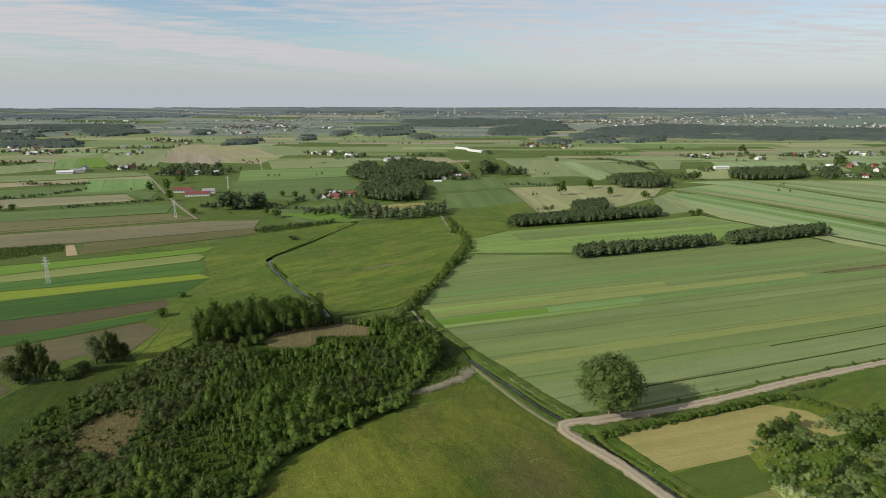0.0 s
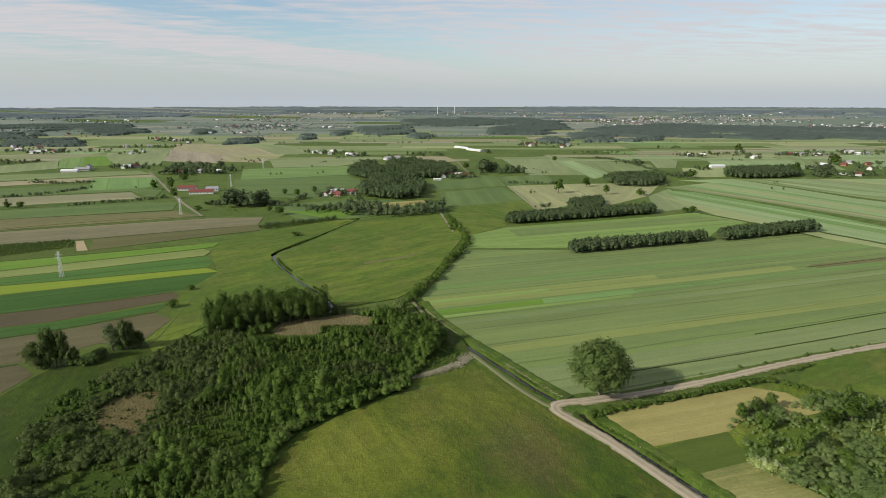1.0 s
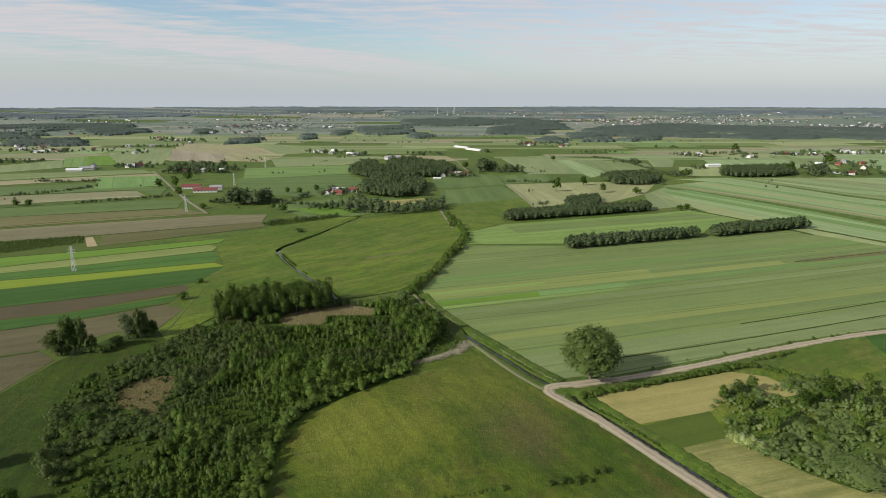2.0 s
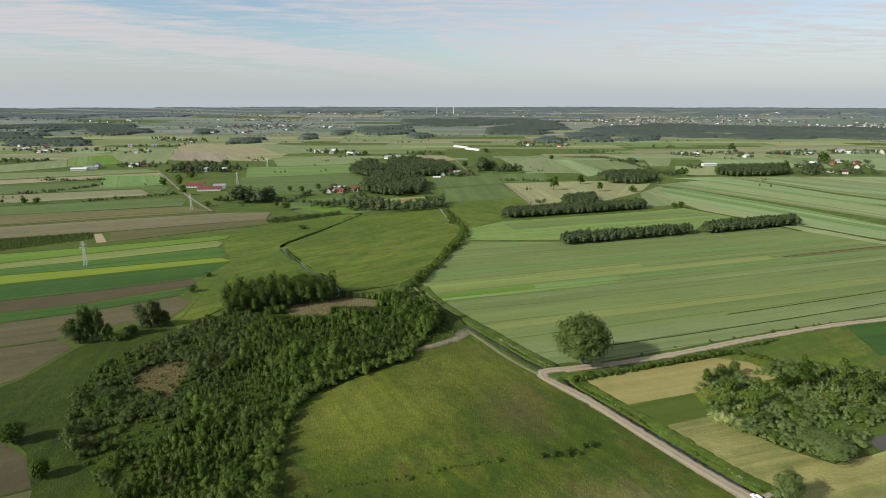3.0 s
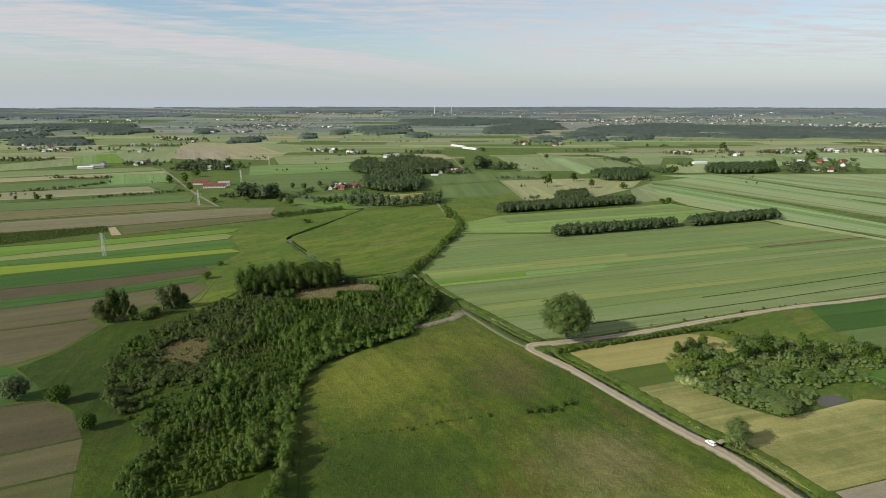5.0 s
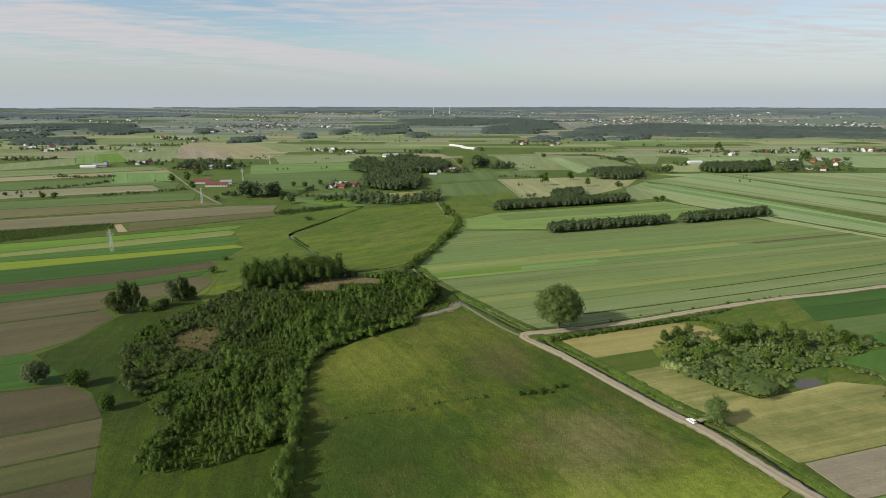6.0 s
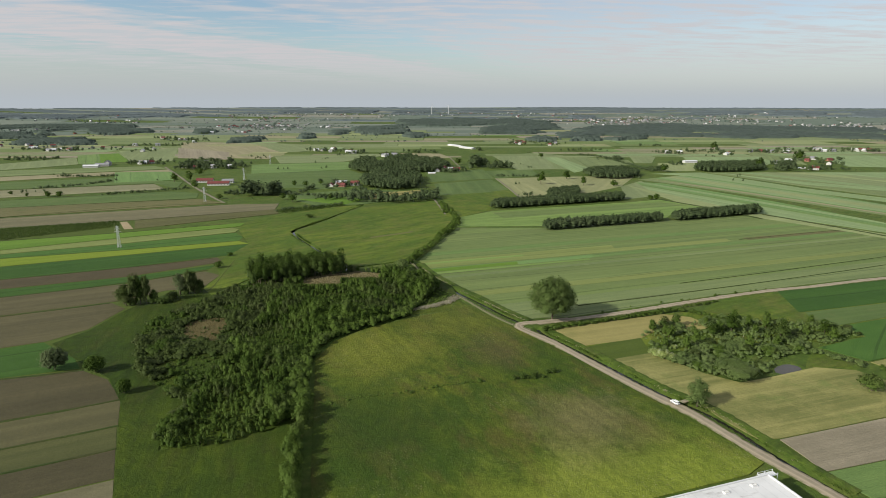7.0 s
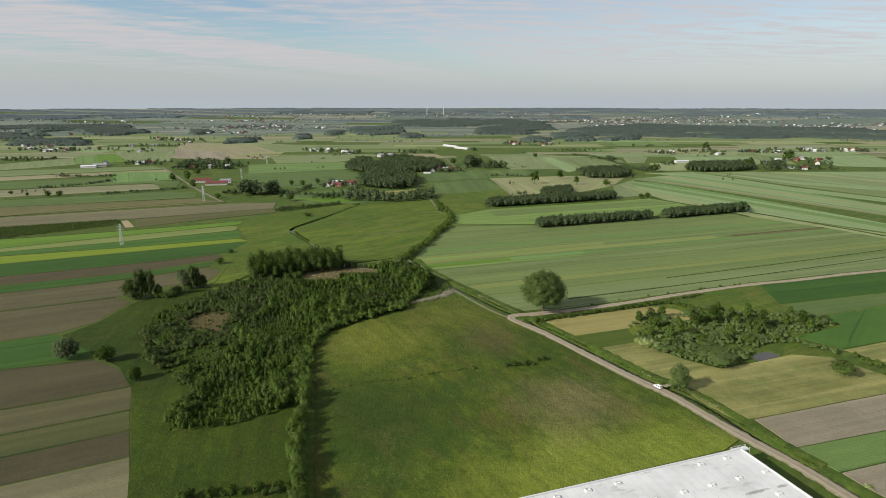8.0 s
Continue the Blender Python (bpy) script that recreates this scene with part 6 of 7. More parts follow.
building(79.6, 1450.2, -58, 60, 11, 2.8, 4.6, "white_wall", "white_roof", "long white poultry shed in fields", "farm building", "barn", 0, False)
building(507.2, 1081.7, 4, 26, 11, 3.5, 5, "white_wall", "white_roof", "white shed with a low roof", "farm building", "barn", 0, False)
building(661.2, 967.4, 2, 16, 5, 2.4, 3.2, "white_wall", "white_roof", "low white shelter on a field", "shed", "shed", 0, False)
building(-7.9, 898.3, 2, 12, 4, 2.2, 3.0, "white_wall", "white_roof", "low white shelter on a field", "shed", "shed", 0, False)
building(-151.8, 745.1, -90, 9, 7, 3.0, 5.8, "white_wall", "red_roof", "village house with a red roof", group="farmhouses")
building(-146.6, 763.3, -53, 11, 8, 3.8, 6.8, "white_wall", "grey_roof", "village house with a grey roof", group="farmhouses")
building(-137.0, 745.0, -16, 12, 7, 3.0, 5.8, "brick", "red_roof", "village house with a red roof", group="farmhouses")
building(-569.8, 1070.1, 21, 9, 8, 3.8, 6.8, "brick", "grey_roof", "village house with a grey roof", group="farmhouses")
building(-566.0, 1081.2, 58, 11, 7, 3.0, 5.8, "white_wall", "red_roof", "village house with a red roof", group="farmhouses")
building(-714.7, 1356.0, -85, 12, 8, 3.8, 6.8, "white_wall", "white_roof", "pale village house with a bright roof", group="farmhouses")
building(-719.5, 1426.6, -48, 9, 7, 3.0, 5.8, "white_wall", "grey_roof", "village house with a grey roof", group="farmhouses")
building(-450.9, 1070.1, -11, 11, 8, 3.8, 6.8, "grey_wall", "grey_roof", "village house with a grey roof", group="farmhouses")
building(5.9, 949.9, 26, 12, 7, 3.0, 5.8, "brick", "red_roof", "village house with a red roof", group="farmhouses")
building(14.1, 959.0, 63, 9, 8, 3.8, 6.8, "white_wall", "red_roof", "village house with a red roof", group="farmhouses")
building(0.8, 932.1, -80, 11, 7, 3.0, 5.8, "white_wall", "grey_roof", "village house with a grey roof", group="farmhouses")
building(-115.5, 1219.9, -43, 12, 8, 3.8, 6.8, "white_wall", "grey_roof", "village house with a grey roof", group="farmhouses")
building(-96.0, 1248.6, -6, 9, 7, 3.0, 5.8, "white_wall", "white_roof", "pale village house with a bright roof", group="farmhouses")
building(-297.2, 1375.1, 31, 11, 8, 3.8, 6.8, "white_wall", "white_roof", "pale village house with a bright roof", group="farmhouses")
building(-280.4, 1375.2, 68, 12, 7, 3.0, 5.8, "grey_wall", "grey_roof", "village house with a grey roof", group="farmhouses")
building(-256.3, 1341.4, -75, 9, 8, 3.8, 6.8, "white_wall", "white_roof", "pale village house with a bright roof", group="farmhouses")
building(-209.7, 1341.6, -38, 11, 7, 3.0, 5.8, "grey_wall", "red_roof", "village house with a red roof", group="farmhouses")
building(-194.4, 1309.2, -1, 12, 8, 3.8, 6.8, "white_wall", "grey_roof", "village house with a grey roof", group="farmhouses")
building(227.9, 1621.1, 36, 9, 7, 3.0, 5.8, "white_wall", "red_roof", "village house with a red roof", group="farmhouses")
building(236.3, 1598.0, 73, 11, 8, 3.8, 6.8, "white_wall", "white_roof", "pale village house with a bright roof", group="farmhouses")
building(256.1, 1645.2, -70, 12, 7, 3.0, 5.8, "brick", "red_roof", "village house with a red roof", group="farmhouses")
building(314.5, 1554.0, -33, 9, 8, 3.8, 6.8, "white_wall", "red_roof", "village house with a red roof", group="farmhouses")
building(341.9, 1622.1, 4, 11, 7, 3.0, 5.8, "white_wall", "grey_roof", "village house with a grey roof", group="farmhouses")
building(661.3, 1250.9, 41, 12, 8, 3.8, 6.8, "white_wall", "white_roof", "pale village house with a bright roof", group="farmhouses")
building(682.4, 1281.1, 78, 9, 7, 3.0, 5.8, "white_wall", "red_roof", "village house with a red roof", group="farmhouses")
building(782.1, 1329.4, -65, 11, 8, 3.8, 6.8, "brick", "red_roof", "village house with a red roof", group="farmhouses")
building(797.5, 1329.4, -28, 12, 7, 3.0, 5.8, "white_wall", "white_roof", "pale village house with a bright roof", group="farmhouses")
building(756.9, 1329.3, 9, 9, 8, 3.8, 6.8, "white_wall", "grey_roof", "village house with a grey roof", group="farmhouses")
building(840.9, 1329.6, 46, 11, 7, 3.0, 5.8, "white_wall", "white_roof", "pale village house with a bright roof", group="farmhouses")
building(868.8, 1363.5, 83, 12, 8, 3.8, 6.8, "white_wall", "grey_roof", "village house with a grey roof", group="farmhouses")
building(758.3, 1105.2, -60, 9, 7, 3.0, 5.8, "brick", "red_roof", "village house with a red roof", group="farmhouses")
building(792.7, 1141.9, -23, 11, 8, 3.8, 6.8, "white_wall", "grey_roof", "village house with a grey roof", group="farmhouses")
building(811.1, 1117.2, 14, 12, 7, 3.0, 5.8, "brick", "red_roof", "village house with a red roof", group="farmhouses")
building(758.9, 1037.6, 51, 9, 8, 3.8, 6.8, "white_wall", "red_roof", "village house with a red roof", group="farmhouses")
building(673.8, 1070.4, 88, 11, 7, 3.0, 5.8, "white_wall", "grey_roof", "village house with a grey roof", group="farmhouses")
building(712.3, 1093.3, -55, 12, 8, 3.8, 6.8, "white_wall", "white_roof", "pale village house with a bright roof", group="farmhouses")
building(958.3, 1399.3, -18, 9, 7, 3.0, 5.8, "white_wall", "grey_roof", "village house with a grey roof", group="farmhouses")
building(957.4, 1381.4, 19, 11, 8, 3.8, 6.8, "grey_wall", "white_roof", "pale village house with a bright roof", group="farmhouses")
building(1031.0, 1347.2, 56, 12, 7, 3.0, 5.8, "white_wall", "white_roof", "pale village house with a bright roof", group="farmhouses")
building(1046.7, 1347.2, -87, 9, 8, 3.8, 6.8, "white_wall", "white_roof", "pale village house with a bright roof", group="farmhouses")
building(1073.2, 1364.5, -50, 11, 7, 3.0, 5.8, "white_wall", "red_roof", "village house with a red roof", group="farmhouses")
building(-952.6, 1371.9, -13, 12, 8, 3.8, 6.8, "white_wall", "grey_roof", "village house with a grey roof", group="farmhouses")
building(-946.6, 1407.1, 24, 9, 7, 3.0, 5.8, "white_wall", "white_roof", "pale village house with a bright roof", group="farmhouses")
building(-918.5, 1407.2, 61, 11, 8, 3.8, 6.8, "grey_wall", "grey_roof", "village house with a grey roof", group="farmhouses")
building(-928.7, 1444.0, -82, 12, 7, 3.0, 5.8, "white_wall", "grey_roof", "village house with a grey roof", group="farmhouses")
building(-806.5, 1790.5, -45, 9, 8, 3.8, 6.8, "white_wall", "white_roof", "pale village house with a bright roof", group="farmhouses")
building(-788.9, 1790.7, -8, 11, 7, 3.0, 5.8, "white_wall", "white_roof", "pale village house with a bright roof", group="farmhouses")
building(-719.1, 1685.2, 29, 12, 8, 3.8, 6.8, "white_wall", "white_roof", "pale village house with a bright roof", group="farmhouses")
building(-1346.6, 2149.1, 66, 9, 7, 3.0, 5.8, "brick", "red_roof", "village house with a red roof", group="farmhouses")
building(-1124.1, 1815.3, -77, 11, 8, 3.8, 6.8, "white_wall", "white_roof", "pale village house with a bright roof", group="farmhouses")
village(-752, 2720, 150, 64)
village(-844, 2811, 90, 10)
village(-770, 2242, 80, 8)
village(-1636, 4013, 120, 14)
village(-871, 3905, 200, 20)
village(-280, 3964, 180, 14)
village(578, 3875, 200, 20)
village(1051, 3242, 170, 36)
village(1354, 3295, 170, 30)
village(1553, 3048, 170, 20)
village(1759, 2546, 130, 24)
village(2042, 3382, 260, 16)
village(-1974, 3153, 200, 14)
village(-1632, 2355, 80, 10)
village(-1855, 3576, 200, 14)
village(300, 4153, 260, 14)
village(-966, 3315, 120, 24)
village(907, 3148, 190, 30)
village(993, 2935, 190, 30)
village(1188, 2915, 170, 24)
village(1571, 3051, 150, 8)
village(1463, 2431, 120, 8)
village(1788, 2554, 150, 24)
village(2072, 2661, 150, 8)
village(-1686, 3054, 200, 12)
village(-1580, 3813, 200, 10)
village(464, 3285, 140, 8)
village(737, 3215, 130, 10)
village(-500, 3597, 200, 10)
village(-828, 3855, 220, 12)
village(-242, 3920, 220, 10)
village(361, 3929, 200, 8)
village(-1225, 3719, 220, 12)
village(-1051, 1482, 110, 8)
village(873, 4020, 240, 10)
village(1674, 3625, 220, 10)
far_houses()
grove(-777, 1557, 83, 26, 9, 1)
grove(-890, 1873, 35, 14, 10, 1)
grove(-787, 1791, 71, 22, 9, 1)
grove(-861, 2142, 19, 8, 10, 0)
grove(-1041, 1434, 25, 12, 8, 1)
grove(-856, 1155, 52, 44, 8, 0)
grove(-230, 676, 22, 30, 17, 0, ("slim", "slim", "ovate"))
grove(-827, 1417, 30, 12, 7, 0)
grove(-570, 1072, 34, 18, 8, 1)
grove(-269, 679, 11, 16, 6, 0)
grove(-267, 1392, 16, 8, 8, 1)
grove(-189, 1311, 28, 14, 8, 1)
grove(-106, 1236, 17, 8, 7, 1)
grove(-40, 1328, 44, 22, 8, 0)
grove(109, 1388, 8, 6, 9, 0)
grove(29, 933, 23, 18, 8, 1)
grove(78, 1012, 14, 12, 22, 0)
grove(114, 995, 22, 18, 12, 0)
grove(-131, 759, 14, 12, 8, 1)
grove(-135, 643, 16, 16, 8, 0)
grove(279, 1680, 60, 14, 8, 1)
grove(362, 1374, 62, 22, 6, 0)
grove(582, 1540, 39, 12, 7, 0)
grove(552, 1305, 39, 20, 9, 1)
grove(646, 1336, 40, 20, 8, 0)
grove(691, 1364, 2, 2, 19, 0)
grove(816, 1321, 51, 18, 9, 1)
grove(616, 944, 14, 10, 11, 0)
grove(671, 953, 22, 12, 10, 1)
grove(720, 952, 21, 12, 8, 0)
grove(365, 1141, 29, 20, 8, 0)
grove(384, 938, 21, 16, 9, 0)
grove(466, 1039, 14, 8, 9, 0)
grove(945, 1334, 40, 14, 8, 1)
grove(1049, 1365, 41, 14, 8, 1)
grove(-914, 1382, 34, 12, 8, 1)
far_wood(((419.3, 1894.6), (504.7, 2310.6), (771.1, 2750.9), (1160.1, 2917.7), (1297.5, 2711.4), (1929.5, 2407.9), (2121.6, 2260.5), (1683.9, 1762.5), (1441.1, 1759.9), (1376.5, 1845.2), (1242.2, 1937.4), (1053.2, 1841.3), (925.1, 1933.2), (819.8, 1964.8), (600.1, 2030.8)))
far_wood(((-332.2, 2340), (-367.3, 2641.2), (-179.1, 2856.1), (-151.2, 2648.4), (-286.4, 2341)))
far_wood(((-282.3, 2090.3), (-304.7, 2340.6), (-130.4, 2440.9), (-112.5, 2171)))
far_wood(((-590.7, 1661.6), (-645.1, 1850.5), (-588.2, 1881.6), (-528.9, 1712.6)))
far_wood(((-376.9, 2088.7), (-422.3, 2385.5), (-380.4, 2386.4), (-335.8, 2089.4)))
far_wood(((-100.2, 1919.4), (-102.1, 2131.5), (-47.3, 2132.4), (-39, 1920.2)))
far_wood(((-201.3, 2855.2), (-207.7, 3336.4), (88.1, 3571.4), (281.7, 3400.5), (276.6, 2968.7), (42, 2757.6)))
far_wood(((231.1, 2759.9), (283.8, 3344.9), (453, 3451.4), (603.3, 3170.6), (504.7, 2310.6), (293.7, 2099.5), (173.9, 2175.9)))
far_wood(((287.8, 1721), (321.9, 1893.3), (383, 1894.1), (350.7, 1721.7)))
far_wood(((424.2, 1722.4), (471, 1895.2), (532.4, 1896), (487.3, 1723.1)))
far_wood(((539.4, 1777.8), (573.5, 1865.6), (630.4, 1897.3), (593.8, 1778.4)))
far_wood(((611.7, 1806.9), (659.8, 1929.6), (708.8, 1930.3), (663.3, 1807.5)))
far_wood(((-1166.2, 1564.1), (-1318.1, 1812.9), (-1158.6, 1844.1), (-1028.6, 1707.5), (-978, 1587.8)))
far_wood(((-1731.1, 1926.7), (-1644.3, 2203.4), (-1518, 2141.1), (-1303.2, 1872.3), (-1411.8, 1870.9)))
far_wood(((-1386.3, 2001), (-1583.4, 2324.2), (-1558.2, 2531.6), (-1419.5, 2641.6), (-1122.3, 2321.8), (-1152.4, 2076.3), (-1336.4, 2149.5)))
far_wood(((-2481.9, 2832.1), (-2421.6, 3323.5), (-2066.7, 3527.7), (-1589.3, 3747.8), (-1502.2, 3532.8), (-1934.6, 3290.9), (-2248.1, 3072.6)))
far_wood(((-2079.6, 2345.8), (-1934.3, 2620.1), (-1763.5, 2750.5), (-1455.2, 2818.3), (-1372.5, 2649), (-1624.1, 2520.2)))
far_wood(((-900.3, 2157.3), (-1007.5, 2462.2), (-949.1, 2465.7), (-847.9, 2198.8)))
far_wood(((-426.5, 1823.6), (-496.1, 2164.3), (-463.1, 2087.4), (-404.8, 1823.9)))
far_wood(((795.6, 3484.5), (862.5, 3709.5), (984.8, 3694.8), (921.1, 3471.4)))
far_wood(((1612.5, 3824.7), (1831.6, 3897.6), (2711.1, 3452.8), (3029.4, 3301.3), (2689.4, 2910.7), (2451.7, 3105.4), (1986.1, 3481.8)))
far_wood(((-1119, 4127.3), (-1076.9, 4277), (-18.3, 4330.5), (-17.7, 4191.5), (-940.2, 4028.2)))
far_wood(((145.2, 4262.9), (192.1, 4405.5), (1551.4, 4175.7), (1447.2, 3991.9)))
PYLONS = ((-265.9, 381.3), (-282.5, 614.1), (-300.7, 823.3), (-324.1, 1059.2))
TURBINES = ((-31.8, 3929.8), (77.7, 3932.2))
SIDE_SHRUBS = ((94.9, 221.3), (130.5, 234.7), (159.6, 244.5), (186.1, 253.7), (213.1, 262.2), (241.4, 271))
RUTS = ((-156, 340.8), (-152, 306.5), (-149.4, 285.8), (-147.3, 269.3), (-149.8, 253.1), (-158.7, 231))
LANE = ((-505.6, 1007.3), (-433.9, 891.2), (-348.7, 746), (-292.9, 659.9), (-255.9, 605.4))
far_lane(((94.8, 836.2), (102.8, 732.1), (106.6, 638.4)))
far_lane(((26.6, 1234.5), (39.7, 1048.4), (44.7, 1006.9)))
far_lane(((-2.9, 629.9), (4, 579.1), (10, 527.5)))

# the near wood: young alders, willows along its edges, tall dark trees at the back, reeds in two clearings
WEEDY = ((-16, 219), (-9, 236), (-5, 250), (-1, 262), (4, 268), (12, 256), (14, 250), (12, 243), (4, 236), (-6, 228))
track_line = spaced(TRACK, 2.0)
wood_rng = np.random.default_rng(5)
alders, willows, saplings, single = [], [], [], []
def reed_front(x, y):
    """Height left for a crown before the reeds, so that the camera sees them over it."""
    room = 30.0
    if -142 < x < -106 and y < 190:
        room = 1.0 + 0.36 * (190 - y)
    if -98 < x < -60 and y < 276:
        room = min(room, 1.2 + 0.36 * (276 - y))
    if -66 < x < -28 and y < 290:
        room = min(room, 1.2 + 0.36 * (290 - y))
    return room


rim = spaced(WOOD[:9], 3.0)
reed_rim = spaced(REED_A + REED_A[:1], 1.5)
for x, y in scatter(WOOD, 2.35, wood_rng, 0.5):
    at = np.array(x), np.array(y)
    if inside(*at, REED_A) and wood_rng.random() < (0.62 if np.hypot(reed_rim[:, 0] - x, reed_rim[:, 1] - y).min() < 3.2 else 0.14):
        low = float(wood_rng.uniform(0.8, 1.9))
        willows.append((x, y, low, 1.1, "shrub", 60, 0.08))
    if inside(*at, REED_A) or inside(*at, REED_B) or inside(*at, TALL):
        continue
    near_track = np.hypot(track_line[:, 0] - x, track_line[:, 1] - y)
    side_x = float(track_line[near_track.argmin(), 0])
    if near_track.min() < 3.6 or (x > side_x and y > 225):
        continue
    if inside(*at, WEEDY):
        saplings.append((x, y, float(wood_rng.uniform(0.6, 1.5)), float(wood_rng.uniform(1.2, 1.9)), "shrub", 60, 0.07))
        continue
    wave = noise.noise(Vector((x * 0.030, y * 0.030, 0.0)))
    small = noise.noise(Vector((x * 0.085, y * 0.085, 4.0)))
    patch = noise.noise(Vector((x * 0.05, y * 0.05, 7.0)))
    west = x < -100 + 16 * wave
    near_rim = float(np.hypot(rim[:, 0] - x, rim[:, 1] - y).min())
    pick = wood_rng.random()
    if west:
        # low round willows with grass showing between them
        if patch + 0.6 * small < -0.20 and wood_rng.random() < 0.6:
            continue
        high, kind = float(np.clip(3.0 + 2.2 * patch + 1.8 * small + wood_rng.normal(0, 0.5), 1.1, 5.0)), "shrub"
        wide = float(wood_rng.uniform(0.95, 1.6))
        if pick < 0.06:
            high, kind, wide = high * 1.7, "ovate", 1.0
    else:
        high = 6.0 + 5.4 * wave + 3.0 * small + wood_rng.normal(0, 0.8)
        kind = "slim" if pick < 0.14 else "ovate" if pick < 0.32 else "shrub"
        if 0.14 < pick < 0.18:
            high *= 1.35
        if y < 150:
            high *= 0.8
        wide = float(wood_rng.uniform(0.75, 1.1)) * (1.45 if kind == "slim" else 0.9 if kind == "ovate" else 0.66)
        if kind == "shrub":
            high *= 0.9
        if near_rim < 7:
            high, kind, wide = float(wood_rng.uniform(3.2, 6.0)), "shrub", float(wood_rng.uniform(0.75, 1.15))
        if wave + 0.5 * small < -0.42 and wood_rng.random() < 0.25:
            continue
    high = min(max(1.2 if west else 3.0, high), reed_front(x, y))
    site = (x, y, high, wide, kind, 96 if y > 118 else 160, 0.046 if kind == "shrub" else 0.042)
    if y < 103:
        single.append(site)
    elif west:
        (willows if patch > -0.15 else alders).append(site)
    else:
        # the brighter leaf on rim bushes also imitates the wood's sunlit side
        bright = near_rim < 7 or patch > 0.14 or pick > 0.93
        (willows if patch < -0.24 and near_rim > 7 else saplings if bright else alders).append(site)
thicket("woodland", alders, "leaf", "dense young alder wood with mixed greens")
thicket("woodland", willows, "wood_willow", "grey-green willows among young alders")
thicket("woodland", saplings, "shrub_leaf", "light green saplings, and rim bushes brightened as if sunlit")
for x, y, high, wide, kind, leaves, size in single:
    tree(kind, x, y, high, wide, "leaf" if (x * 7 + y) % 3 > 1 else "shrub_leaf", 170, 0.045, "young alder in a dense thicket", "tree", "alders of the thicket", name="tree")
tall = [(x, y, float(wood_rng.uniform(9.0, 17.0)), float(wood_rng.uniform(0.6, 0.9)), "oval", 260, 0.04) for x, y in scatter(TALL, 4.4, wood_rng)]
for x, y, high, wide, kind, leaves, size in tall:
    tree("ovate" if (x * 3 + y) % 2 > 0.7 else kind, x, y, high, wide, "dark_leaf" if (x * 5 + y) % 2 > 0.8 else "leaf", 560, 0.028, "tall dark alder at the edge of a stream", "tree", "tall alders")


def reeds(poly, label, leaf="reed"):
    rng = np.random.default_rng(9)
    p = scatter(poly, 0.42, rng, 0.5)
    n = len(p)
    a, h, w = rng.uniform(0, 3.14, n), rng.uniform(0.3, 0.9, n), rng.uniform(0.07, 0.18, n)
    c = np.stack([np.cos(a), np.sin(a), 0 * a], 1) * w[:, None]
    lean = np.stack([rng.normal(0, 0.35, n), rng.normal(0, 0.35, n), h], 1)
    base = np.c_[p, np.zeros(n)]
    v = np.stack([base - c, base + c, base + c * 0.7 + lean, base - c * 0.7 + lean], 1).reshape(-1, 3)
    tagged(new("reeds", mesh_from("reeds", v, [np.arange(4 * n).reshape(-1, 4)], M[leaf])), label, "reeds", "", "stuff")


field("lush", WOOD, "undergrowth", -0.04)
field("litter", REED_A, "reed_bed", 0.0)
field("litter", REED_B, "reed_bed", 0.0)
reeds(REED_A, "dry brown reeds in a clearing of the wood")
reeds(REED_B, "bleached tan reeds beside the stream", "reed_pale")

# scrub round the pond
copse_rng = np.random.default_rng(6)
low_scrub = []
for x, y in scatter(COPSE, 2.4, copse_rng, 0.5):
    swell = noise.noise(Vector((x * 0.075, y * 0.075, 2.0)))
    if inside(np.array(x), np.array(y), POND) or (swell < -0.28 and copse_rng.random() < 0.7):
        continue
    low_scrub.append((x, y, float(max(1.0, 2.0 + 1.9 * swell + copse_rng.normal(0, 0.35))), *((float(copse_rng.uniform(1.2, 1.7)), "shrub", 96, 0.042) if copse_rng.random() < 0.5 else (float(copse_rng.uniform(1.1, 1.6)), "ovate", 96, 0.050))))
thicket("willow_scrub", low_scrub, "willow_leaf", "dense grey-green willow scrub round a pond", "scrub")
for x, y in scatter(COPSE, 5.8, copse_rng, 0.5):
    if inside(np.array(x), np.array(y), POND):
        continue
    pale, swell = copse_rng.random(), noise.noise(Vector((x * 0.075, y * 0.075, 2.0)))
    if swell < -0.15:
        continue
    back = y > 168 and pale > 0.72
    tree("ovate" if back else "shrub", x, y, float(copse_rng.uniform(5.0, 8.5) if back else copse_rng.uniform(2.2, 3.8) + 2.0 * swell), float(copse_rng.uniform(0.8, 1.0) if back else copse_rng.uniform(1.2, 1.9)),
         "wood_willow" if pale < 0.12 else "willow_leaf" if pale < 0.72 else "shrub_leaf", 720, 0.029, "grey-green willow bush beside a pond", "shrub", "willow bushes")

hedge(HEDGE_LINE, 6.4, 1.9, "shrub_leaf", "leafy shrub of a hedgerow between meadows", wide=0.66, spread=0.9, leaves=460, size=0.042, seed=21)
hedge(HEDGE_LINE, 3.6, 3.0, "leaf", "dark green shrub of a hedgerow", wide=0.9, spread=1.4, leaves=260, size=0.055, seed=31)
hedge(FOOT_BUSHES, 3.4, 3.2, "leaf", "leafy bush on a meadow", wide=0.9, spread=0.8, leaves=300, size=0.06, seed=22, group="meadow bushes")
hedge(CURVED_HEDGE, 5.0, 3.6, "shrub_leaf", "bushy shrub of a curved hedgerow", wide=1.0, spread=1.6, leaves=220, size=0.06, seed=23, group="curved hedgerow")
far_hedge(ROAD_HEDGE, 2.2, 0.9, "shrub_leaf", "low leafy hedge along a gravel road", wide=1.0, spread=0.6, leaves=110, size=0.10, seed=24)
